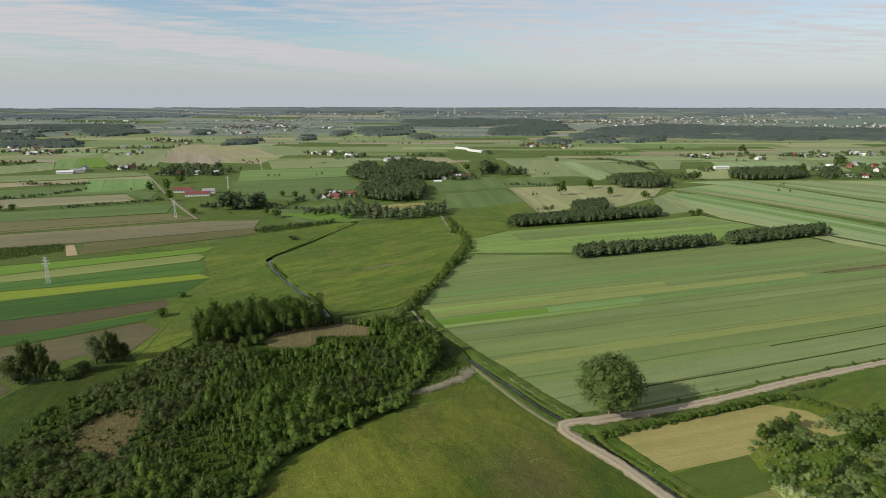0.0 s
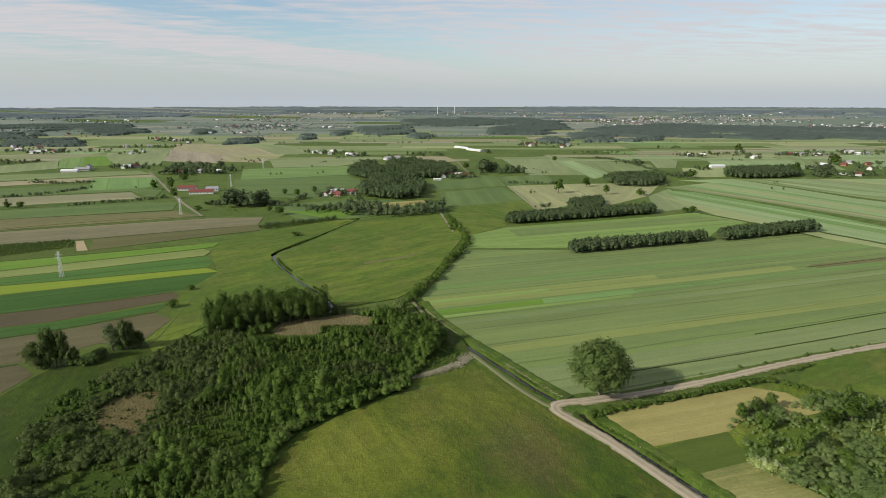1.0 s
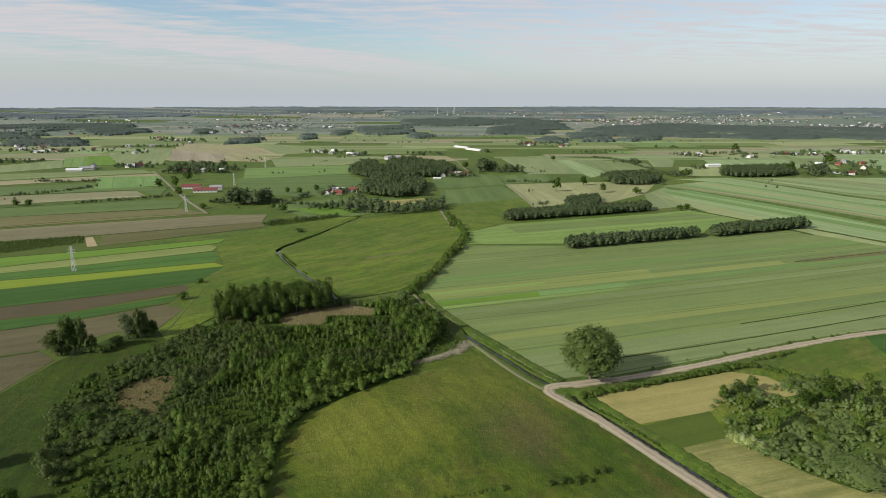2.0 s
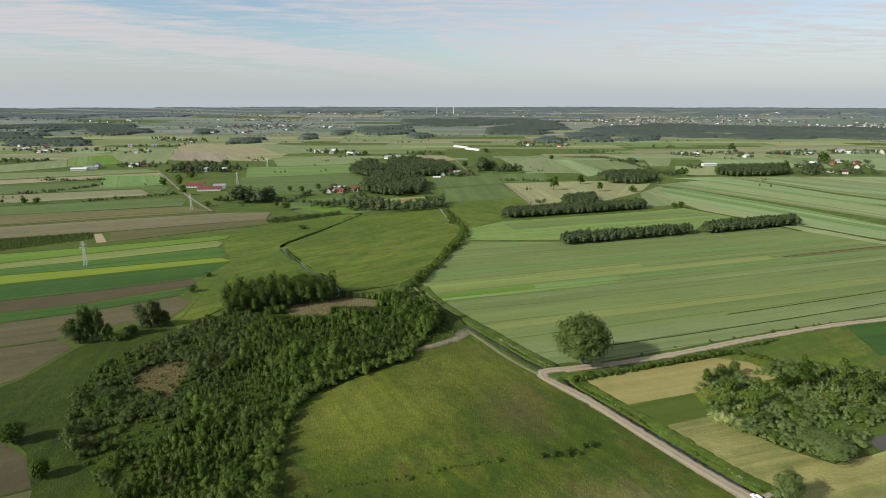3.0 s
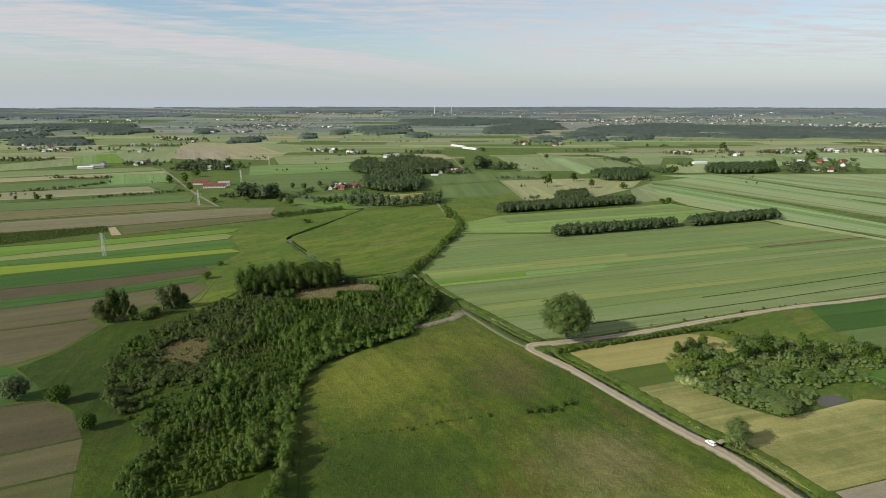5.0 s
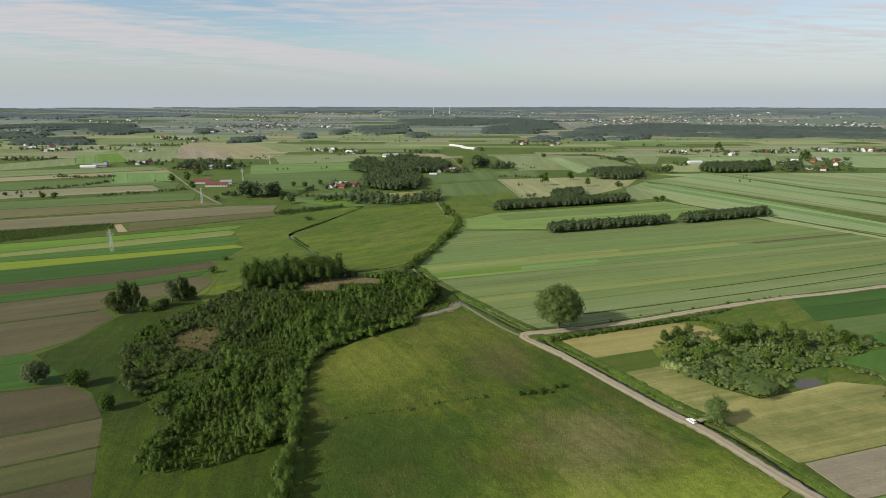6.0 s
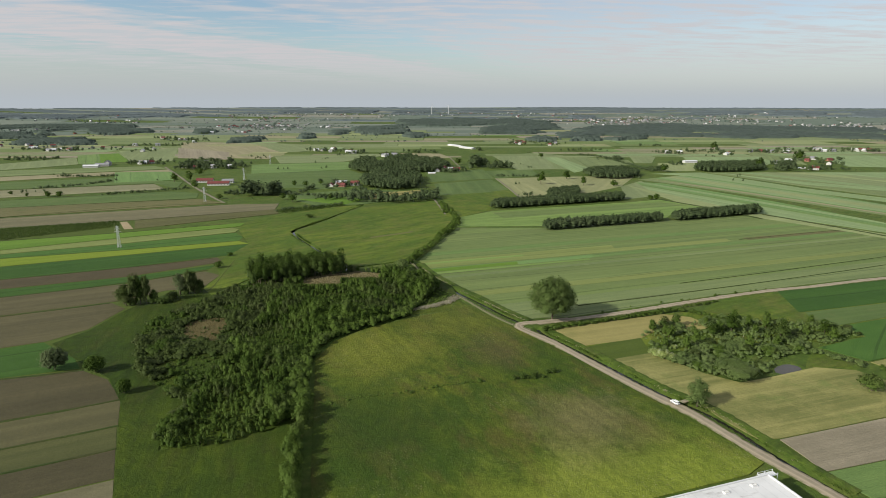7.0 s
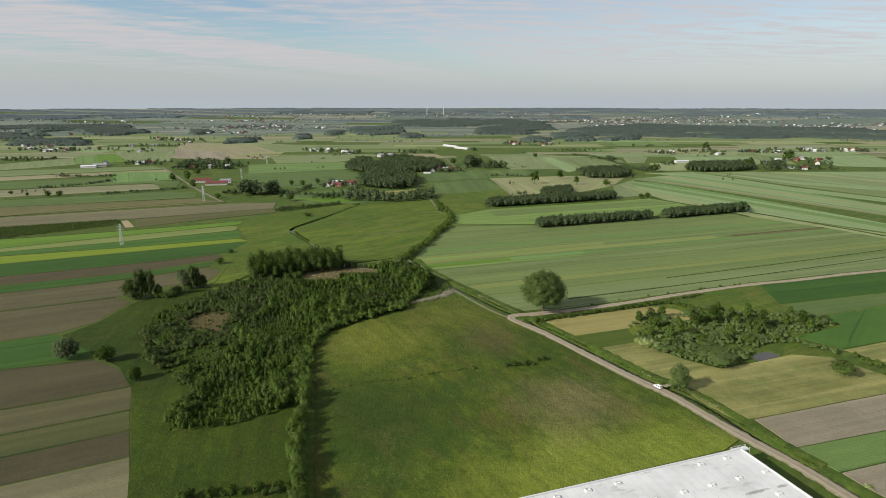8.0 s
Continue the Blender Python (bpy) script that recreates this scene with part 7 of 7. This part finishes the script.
far_hedge(ROAD_HEDGE_FAR, 1.6, 1.2, "shrub_leaf", "low leafy hedge along a gravel road", wide=1.0, spread=0.5, leaves=110, size=0.10, seed=25)
hedge(COPSE_HEDGE, 3.0, 2.8, "willow_leaf", "low willow shrub between fields", wide=1.1, spread=0.8, leaves=220, size=0.07, seed=26, group="field shrubs")
hedge(FIELD_HEDGE, 3.6, 3.0, "shrub_leaf", "green shrub of a field hedge", wide=1.1, spread=0.9, leaves=220, size=0.07, seed=27, group="field shrubs")
hedge(MEADOW_BUSHES, 2.2, 2.2, "dark_leaf", "dark bush in the hay meadow", wide=1.0, spread=0.8, leaves=200, size=0.08, seed=28, group="meadow bushes")
far_hedge(BANK_TUFTS, 0.8, 1.2, "shrub_leaf", "low weedy strip along an old furrow", wide=1.3, spread=0.5, leaves=50, size=0.14, seed=29)
wood(ORCHARD, 1.9, 2.6, "dark_leaf", "dense rows of dark green fruit bushes", "shrub", 1.0, 14, 0.16, 17, "orchard", 0.2)
wood(LOW_ROWS, 3.2, 3.4, "dark_leaf", "low dark rows of fruit bushes", "shrub", 0.8, 30, 0.12, 18, "orchard", 0.2)


# far farmland: strips of different crops, and hedgerow trees between them
def patchwork():
    rng = random.Random(31)
    near = (("rye", 4), ("barley", 3), ("grassland", 6), ("soft_green", 2.5), ("mid_green", 2), ("pale", 2.5), ("clay", 2.0), ("straw", 2), ("dry_lea", 4), ("old_hay", 4))
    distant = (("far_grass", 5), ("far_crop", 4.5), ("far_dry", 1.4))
    bands = [1200.0]
    while bands[-1] < 4800:
        bands.append(bands[-1] * rng.uniform(1.03, 1.08))
    hedges, quads = [], {}
    for a, b in zip(bands[:-1], bands[1:]):
        x = -0.86 * b - 200
        while x < 0.86 * b + 200:
            w = rng.uniform(0.04, 0.20) * b
            if rng.random() < 0.9 and b < 4860 and (b > 1500 or abs(x) > 450 or rng.random() < 0.5):
                s = 0.12 * (b - a)
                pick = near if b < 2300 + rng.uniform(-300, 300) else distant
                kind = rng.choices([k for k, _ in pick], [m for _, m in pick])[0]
                quads.setdefault(kind, []).append(((x, a + rng.uniform(-s, s)), (x + w, a + rng.uniform(-s, s)), (x + w * 0.985, b + rng.uniform(-s, s)), (x, b + rng.uniform(-s, s))))
            if b > 1700 and rng.random() < 0.42:
                hedges.append(((x, b), (x + w * rng.uniform(0.2, 0.9), b + rng.uniform(-20, 20))))
            x += w
    for n, (kind, some) in enumerate(quads.items()):
        verts, faces = [], []
        for q in some:
            p = np.array(q)
            nu = max(1, int(np.hypot(*(p[1] - p[0])) / 90))
            u = np.linspace(0, 1, nu + 1)[:, None]
            low, high = p[0] + (p[1] - p[0]) * u, p[3] + (p[2] - p[3]) * u
            rows = np.stack([low, (low + high) / 2, high], 0)
            z = rise(rows[..., 0], rows[..., 1]) + 0.117 + 0.033 * n + 0.3 * (rows[..., 1] > 2400)
            base = sum(len(v) for v in verts)
            verts.append(np.concatenate([rows, z[..., None]], -1).reshape(-1, 3))
            i = (np.arange(2)[:, None] * (nu + 1) + np.arange(nu)[None]).ravel() + base
            faces.append(np.stack([i, i + 1, i + nu + 2, i + nu + 1], 1))
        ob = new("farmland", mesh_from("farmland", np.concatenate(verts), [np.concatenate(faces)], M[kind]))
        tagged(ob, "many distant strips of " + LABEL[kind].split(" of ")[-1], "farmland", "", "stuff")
    sites = []
    for (ax, ay), (bx, by) in hedges:
        n = int(math.hypot(bx - ax, by - ay) / 12) + 1
        for k in range(n):
            if rng.random() < 0.6:
                u = k / n
                sites.append((ax + (bx - ax) * u + rng.gauss(0, 6), min(4780, ay + (by - ay) * u + rng.gauss(0, 4)), rng.uniform(2.5, 7), rng.uniform(1.0, 1.6), "lump", 12, 0.12))
    thicket("field_trees", sites, "hazed_leaf", "scattered trees and hedges of distant fields", "trees")
    close = []
    for k in range(30):
        x, y = rng.uniform(-700, 900), rng.uniform(640, 1350)
        for _ in range(rng.choice((1, 1, 2, 3, 5))):
            close.append((x + rng.gauss(0, 9), y + rng.gauss(0, 5), rng.uniform(2.5, 7), rng.uniform(0.9, 1.4), "oval", 40, 0.1))
    thicket("field_trees", close, "mid_leaf", "single bushes and small trees between fields", "trees")


patchwork()
garden_rng, garden = random.Random(3), []
for x, y in FARMS:
    for _ in range(5):
        garden.append((x + garden_rng.gauss(0, 20), y + garden_rng.gauss(4, 22), garden_rng.uniform(5, 10), garden_rng.uniform(1.0, 1.5), "lump", 30, 0.12))
thicket("garden_trees", garden, "mid_leaf", "garden trees round farmhouses", "trees")


# belts of woodland close the view at the horizon
def horizon_belts():
    rng = np.random.default_rng(77)
    x, y = np.meshgrid(np.arange(-4100.0, 4100.0, 17.0), np.arange(3150.0, 4790.0, 15.0))
    x, y = x + rng.uniform(-6, 6, x.shape), y + rng.uniform(-5, 5, x.shape)
    wave = np.zeros(x.shape)
    for k in range(7):
        fx, fy, ph = rng.uniform(0.0015, 0.009), rng.uniform(0.010, 0.034), rng.uniform(0, 6.28)
        wave += np.sin(x * fx + y * fy + ph + 1.2 * np.sin(x * fx * 0.6 + ph)) / 2.6
    much = np.clip((np.hypot(x, y) - 3100) / 1500, 0, 1)
    within = (wave + 1.9 * much - 1.75 + rng.normal(0, 0.12, x.shape) > 0) & (np.abs(x) < 0.84 * y) & (np.hypot(x, y) < 4870)
    canopy("woodland", x, y, within, 6.0, "hazed_blue_leaf", "far woodland belts on the horizon, blued to imitate haze", 5)


horizon_belts()


def lattice_pylon(x, y, high, turn):
    """A slim steel lattice mast with three crossarms."""
    ob = new("pylon")
    ob.matrix_world = pose(x, y, ground_z(x, y), 0, 0, turn)

    def bar(bm, a, b, r):
        way = Vector(b) - Vector(a)
        bmesh.ops.create_cone(bm, segments=5, radius1=r, radius2=r, depth=way.length,
                              matrix=Matrix.Translation((Vector(a) + Vector(b)) / 2) @ way.to_track_quat("Z", "Y").to_matrix().to_4x4())

    foot, neck = high * 0.062, high * 0.018
    corner = ((-1, -1), (1, -1), (1, 1), (-1, 1))
    for cx, cy in corner:
        bm = bmesh.new()
        bar(bm, (cx * foot, cy * foot, -0.2), (cx * neck, cy * neck, high), 0.10)
        part("leg", bm, M["steel"], ob)
    steps = [high * f for f in (0.0, 0.2, 0.37, 0.51, 0.63, 0.73, 0.82, 0.90, 1.0)]
    for n, (a, b) in enumerate(zip(steps[:-1], steps[1:])):
        bm = bmesh.new()
        wa, wb = foot + (neck - foot) * a / high, foot + (neck - foot) * b / high
        for (px, py), (qx, qy) in zip(corner, corner[1:] + corner[:1]):
            bar(bm, (px * wa, py * wa, a), (qx * wb, qy * wb, b), 0.045)
            bar(bm, (qx * wa, qy * wa, a), (px * wb, py * wb, b), 0.045)
        part("bracing", bm, M["steel"], ob)
    for z, reach in ((0.76, 0.15), (0.88, 0.12), (0.99, 0.07)):
        bm = bmesh.new()
        for s in (-1, 1):
            for o in (-0.25, 0.25):
                bar(bm, (0, o, z * high), (s * reach * high, 0, z * high + 0.1), 0.07)
            bar(bm, (0, 0, z * high + 0.8), (s * reach * high, 0, z * high + 0.1), 0.06)
        arm = part("crossarm", bm, M["steel"], ob)
        for s in (-1, 1):
            bm = bmesh.new()
            bmesh.ops.create_cone(bm, segments=6, radius1=0.10, radius2=0.10, depth=1.0, matrix=Matrix.Translation((s * reach * high, 0, z * high - 0.45)))
            part("insulator", bm, M["grey_wall"], arm)
    tagged(ob, "slim grey steel lattice pylon in a field", "pylon", "power line pylons")


for n, (x, y) in enumerate(PYLONS):
    lattice_pylon(x, y, 18.5, 5)


def wind_turbine(x, y, spin):
    ob = new("wind_turbine")
    ob.matrix_world = pose(x, y, ground_z(x, y), 0, 0, 10)
    bm = bmesh.new()
    bmesh.ops.create_cone(bm, segments=12, radius1=2.2, radius2=1.2, depth=58, matrix=Matrix.Translation((0, 0, 29)))
    part("tower", bm, M["white_roof"], ob)
    bm = bmesh.new()
    box(bm, -1.4, 1.4, -2.5, 4.5, 56.8, 59.6)
    part("nacelle", bm, M["white_roof"], ob)
    for k in range(3):
        bm = bmesh.new()
        bmesh.ops.create_cone(bm, segments=6, radius1=1.1, radius2=0.3, depth=22, matrix=Matrix.Diagonal((1, 0.35, 1, 1)) @ Matrix.Translation((0, 0, 11)))
        blade = part("blade", bm, M["white_roof"], ob)
        blade.matrix_local = Matrix.Translation((0, -3.0, 58)) @ pose(0, 0, 0, 0, spin + 120 * k, 0)
    tagged(ob, "white wind turbine with three blades far off", "wind turbine", "wind turbines")


for n, (x, y) in enumerate(TURBINES):
    wind_turbine(x, y, 20 + 35 * n)
ribbon("lane", LANE, 4.0, M["lane"], 0.50, "pale straight farm lane with trees", "lane", 8.0, 0.3, seed=4)


# ---- industrial hall with a white membrane roof ----
def industrial_hall():
    hall = new("industrial_hall")
    hall.matrix_world = pose(103.0, 56.0, 0, 0, 0, 17.4)
    L, D, H = 95.0, 62.0, 8.0
    bm = bmesh.new()
    box(bm, -L, 0, -D, 0, -0.3, H - 0.6)
    part("wall", bm, M["grey_wall"], hall)
    bm = bmesh.new()
    box(bm, -L + 0.3, -0.3, -D + 0.3, -0.3, H - 0.6, H - 0.35)
    part("roof", bm, M["membrane"], hall, "white membrane roof with grey stains")
    for x0, x1, y0, y1 in ((-L, 0.0, -0.45, 0.05), (-L, 0.0, -D - 0.05, -D + 0.45), (-0.45, 0.05, -D + 0.45, -0.45), (-L - 0.05, -L + 0.45, -D + 0.45, -0.45)):
        bm = bmesh.new()
        box(bm, x0, x1, y0, y1, H - 0.6, H + 0.05)
        bmesh.ops.bevel(bm, geom=bm.edges[:], offset=0.04, segments=1, affect="EDGES")
        part("parapet", bm, M["white_roof"], hall)
    bm = bmesh.new()
    box(bm, -0.95, 0.95, -0.65, 0.65, 0.0, 0.32)
    curb = bpy.data.meshes.new("curb")
    bm.to_mesh(curb)
    bm.free()
    curb.materials.append(M["skylight_white"])
    bm = bmesh.new()
    bmesh.ops.create_cone(bm, segments=4, radius1=1.05, radius2=0.85, depth=0.22, matrix=Matrix.Translation((0, 0, 0.43)) @ Matrix.Diagonal((1.15, 0.75, 1, 1)) @ Matrix.Rotation(radians(45), 4, "Z"))
    dome = bpy.data.meshes.new("dome")
    bm.to_mesh(dome)
    bm.free()
    dome.materials.append(M["white_wall"])
    for j in range(6):
        for i in range(9):
            x, y = (-8.6, -2.6, -7.5)[j % 3] - i * 10.3, -3.1 - j * 9.6
            if (j == 0 and i in (2, 3)) or x < -L + 3:
                continue
            light = piece("skylight", curb, hall, pose(x, y, H - 0.35), "low white roof skylight")
            piece("dome", dome, light)
    tagged(hall, "large hall with a flat white roof and skylights", "industrial hall")


industrial_hall()


def stair_tower():
    """An outside steel stair at the corner of the hall."""
    ob = new("stair_tower")
    ob.matrix_world = pose(103.0, 56.0, 0, 0, 0, 17.4) @ pose(1.6, 1.5, 0)

    def bars(name, boxes, material="steel"):
        bm = bmesh.new()
        for b in boxes:
            box(bm, *b)
        return part(name, bm, M[material], ob)

    for x in (-3.0, 0.0, 3.0):
        for y in (-1.0, 1.0):
            bars("post", [(x - 0.09, x + 0.09, y - 0.09, y + 0.09, -0.1, 6.9)])
    for z in (3.0, 6.2):
        deck = bars("landing", [(-3.1, 3.1, -1.1, 1.1, z, z + 0.08)])
        for k in range(8):
            bm = bmesh.new()
            box(bm, -2.9 + k * 0.78, -2.5 + k * 0.78, -1.05, 1.05, z + 0.085, z + 0.15)
            part("grating", bm, M["white_roof"], deck)
        bars("handrail", [(-3.1, 3.1, 1.02, 1.1, z + 0.6, z + 0.66), (-3.1, 3.1, -1.1, -1.02, z + 0.6, z + 0.66), (-3.1, -3.02, -1.02, 1.02, z + 0.6, z + 0.66)])
    for n in range(20):
        f = n / 20
        bars("tread", [(-2.6 + 5.0 * f, -2.35 + 5.0 * f, -0.9, -0.05, 0.15 + 2.85 * f, 0.19 + 2.85 * f), (2.4 - 5.0 * f, 2.65 - 5.0 * f, 0.05, 0.9, 3.15 + 3.05 * f, 3.19 + 3.05 * f)])
    tagged(ob, "grey outside steel stair at a hall corner", "stair tower")


stair_tower()


def rubble(x, y, size, seed):
    rng = np.random.default_rng(seed)
    v, f = ICO[2]
    v = v * rng.uniform(0.75, 1.15, (len(v), 1)) * (size * rng.uniform(0.7, 1.4), size, size * 0.55) + (0, 0, size * 0.3)
    ob = new("rubble_block", mesh_from("rubble_block", v, [f], M["concrete"]))
    ob.matrix_world = pose(x, y, 0, 0, 0, float(rng.uniform(0, 180)))
    tagged(ob, "grey block of rubble beside a hall wall", "rubble", "rubble blocks")


rubble_rng = random.Random(8)
for n in range(26):
    along, off = rubble_rng.uniform(1.0, 34.0), rubble_rng.uniform(0.9, 3.2)
    c, s_ = math.cos(radians(17.4)), math.sin(radians(17.4))
    rubble(103.0 + off * c + along * s_, 56.0 + off * s_ - along * c, rubble_rng.uniform(0.35, 0.9), n)


def car(x, y, turn):
    """A small white estate car."""
    ob = new("car")
    ob.matrix_world = pose(x, y, 0.40, 0, 0, turn) @ Matrix.Diagonal((0.86, 0.95, 1.0, 1.0))
    bm = bmesh.new()
    box(bm, -2.15, 2.15, -0.88, 0.88, 0.28, 0.85)
    bmesh.ops.bevel(bm, geom=bm.edges[:], offset=0.14, segments=3, affect="EDGES")
    r = bmesh.ops.create_cube(bm, size=1.0)
    for v in r["verts"]:
        top = v.co.z > 0
        v.co = ((-0.55 + v.co.x * (2.3 if top else 3.1)), v.co.y * (1.35 if top else 1.66), 1.45 if top else 0.80)
    bmesh.ops.bevel(bm, geom=list({e for v in r["verts"] for e in v.link_edges}), offset=0.08, segments=2, affect="EDGES")
    part("body", bm, M["car_paint"], ob)
    for s in (-1, 1):
        bm = bmesh.new()
        box(bm, -1.65, 0.6, s * 0.76 - 0.03, s * 0.76 + 0.03, 0.92, 1.3)
        part("side_window", bm, M["dark_glass"], ob)
    for x0, x1 in ((0.62, 0.92), (-2.0, -1.78)):
        bm = bmesh.new()
        box(bm, x0, x1, -0.62, 0.62, 0.95, 1.28)
        part("windscreen", bm, M["dark_glass"], ob)
    for wx in (-1.35, 1.35):
        for s in (-1, 1):
            bm = bmesh.new()
            bmesh.ops.create_cone(bm, cap_ends=True, segments=16, radius1=0.32, radius2=0.32, depth=0.2, matrix=Matrix.Translation((wx, s * 0.82, 0.32)) @ Matrix.Rotation(radians(90), 4, "X"))
            wheel = part("wheel", bm, M["tyre"], ob)
            bm = bmesh.new()
            bmesh.ops.create_cone(bm, cap_ends=True, segments=12, radius1=0.19, radius2=0.19, depth=0.22, matrix=Matrix.Translation((wx, s * 0.83, 0.32)) @ Matrix.Rotation(radians(90), 4, "X"))
            part("rim", bm, M["steel"], wheel)
    tagged(ob, "small white estate car on the gravel road", "car")


car(97.4, 113.6, 118)
ribbon("culvert", ((100.2, 114.7), (101.7, 115.3), (103.4, 116.0)), 2.4, M["gravel"], 0.47, "pale gravel crossing over a ditch", "culvert", 0.8, 0.5, seed=44)


# ---- banks: pale reed tufts, brushwood, weeds ----
def tufts(name, line, count, spread, high, material, label, seed, z=0.0, offset=0.0):
    rng = np.random.default_rng(seed)
    p = spaced(line, 0.5)
    t = np.gradient(p, axis=0)
    t /= np.hypot(*t.T)[:, None]
    side = np.stack([-t[:, 1], t[:, 0]], 1)
    n = int(count)
    k = rng.integers(0, len(p), n)
    clump = np.sin(k * 0.11 + seed) + np.sin(k * 0.037) + rng.normal(0, 0.6, n)
    k = k[clump > 0.2]
    n = len(k)
    at = p[k] + side[k] * (offset + rng.normal(0, spread, n))[:, None]
    a, h = rng.uniform(0, 3.14, n), high * rng.uniform(0.5, 1.3, n)
    w = h * rng.uniform(0.2, 0.45, n)
    c = np.stack([np.cos(a), np.sin(a), 0 * a], 1) * w[:, None]
    lean = np.stack([rng.normal(0, 0.3, n) * h, rng.normal(0, 0.3, n) * h, h], 1)
    base = np.c_[at, np.full(n, z - 0.15)]
    v = np.stack([base - c, base + c, base + c * 0.8 + lean, base - c * 0.8 + lean], 1).reshape(-1, 3)
    tagged(new(name, mesh_from(name, v, [np.arange(4 * n).reshape(-1, 4)], M[material])), label, name.replace("_", " "), "", "stuff")


tufts("reed_tufts", DITCH_A, 1500, 0.35, 0.7, "pale_reed", "pale dry reed tufts along a ditch bank", 1, 0.0, -2.9)
tufts("reed_tufts", DITCH_B, 700, 0.35, 0.6, "pale_reed", "pale dry reed tufts along a ditch bank", 2, 0.0, 2.9)
tufts("weeds", DITCH_A, 7000, 0.7, 0.5, "shrub_leaf", "green weeds on the ditch banks", 3, 0.0, -2.7)
tufts("weeds", DITCH_A, 2500, 0.4, 0.4, "shrub_leaf", "green weeds on the ditch banks", 4, 0.0, 2.7)
tufts("weeds", DITCH_B, 11000, 0.9, 0.5, "shrub_leaf", "green weeds on the ditch banks", 5, 0.0, 3.0)
tufts("weeds", DITCH_B, 2500, 0.3, 0.35, "shrub_leaf", "green weeds on the ditch banks", 6, 0.0, -2.4)
tufts("weeds", STREAM, 4000, 0.6, 0.7, "leaf", "rough weeds along the stream banks", 7, -0.1, 2.5)
tufts("weeds", STREAM, 4000, 0.6, 0.7, "leaf", "rough weeds along the stream banks", 8, -0.1, -2.5)


def brushwood(line, count, spread):
    """Cut branches and litter heaped along the edge of the wood."""
    rng = np.random.default_rng(12)
    p = spaced(line, 0.5)
    k = rng.integers(0, len(p), count)
    grow = spread * (0.3 + 0.7 * k / len(p))
    at = p[k] + rng.normal(0, 1, (count, 2)) * grow[:, None]
    way = rng.normal(size=(count, 3)) * (1, 1, 0.25)
    way /= np.linalg.norm(way, axis=1)[:, None]
    half = way * rng.uniform(0.5, 1.7, (count, 1))
    up = np.array([0, 0, 1.0]) * rng.uniform(0.05, 0.10, (count, 1))
    out = np.cross(way, up)
    out = out / np.linalg.norm(out, axis=1)[:, None] * np.linalg.norm(up, axis=1)[:, None]
    c = np.c_[at, rng.uniform(0.1, 0.8, count)]
    ring = [c - half + up, c - half - up * 0.5 + out, c - half - up * 0.5 - out, c + half + up, c + half - up * 0.5 + out, c + half - up * 0.5 - out]
    v = np.stack(ring, 1).reshape(-1, 3)
    i = np.arange(count)[:, None] * 6
    quads = np.concatenate([i + np.array([[0, 3, 4, 1]]), i + np.array([[1, 4, 5, 2]]), i + np.array([[2, 5, 3, 0]])])
    tagged(new("brushwood", mesh_from("brushwood", v, [quads], M["dead_wood"])), "grey heap of cut branches at the wood edge", "brushwood", "", "stuff")


brushwood(BRUSH, 1700, 1.5)
tufts("weeds", BRUSH, 2600, 2.2, 0.7, "shrub_leaf", "green weeds round heaped branches", 9, 0.0, 2.0)

far_hedge(SIDE_SHRUBS, 1.3, 1.3, "shrub_leaf", "low bushes along the field side of a road", wide=1.2, spread=0.5, leaves=80, size=0.11, seed=33, miss=0.85)
ribbon("track", RUTS, 2.6, M["grass_ruts"], 0.30, "faint grassy wheel ruts beside field ends", "track", 1.5, 0.2, seed=6)
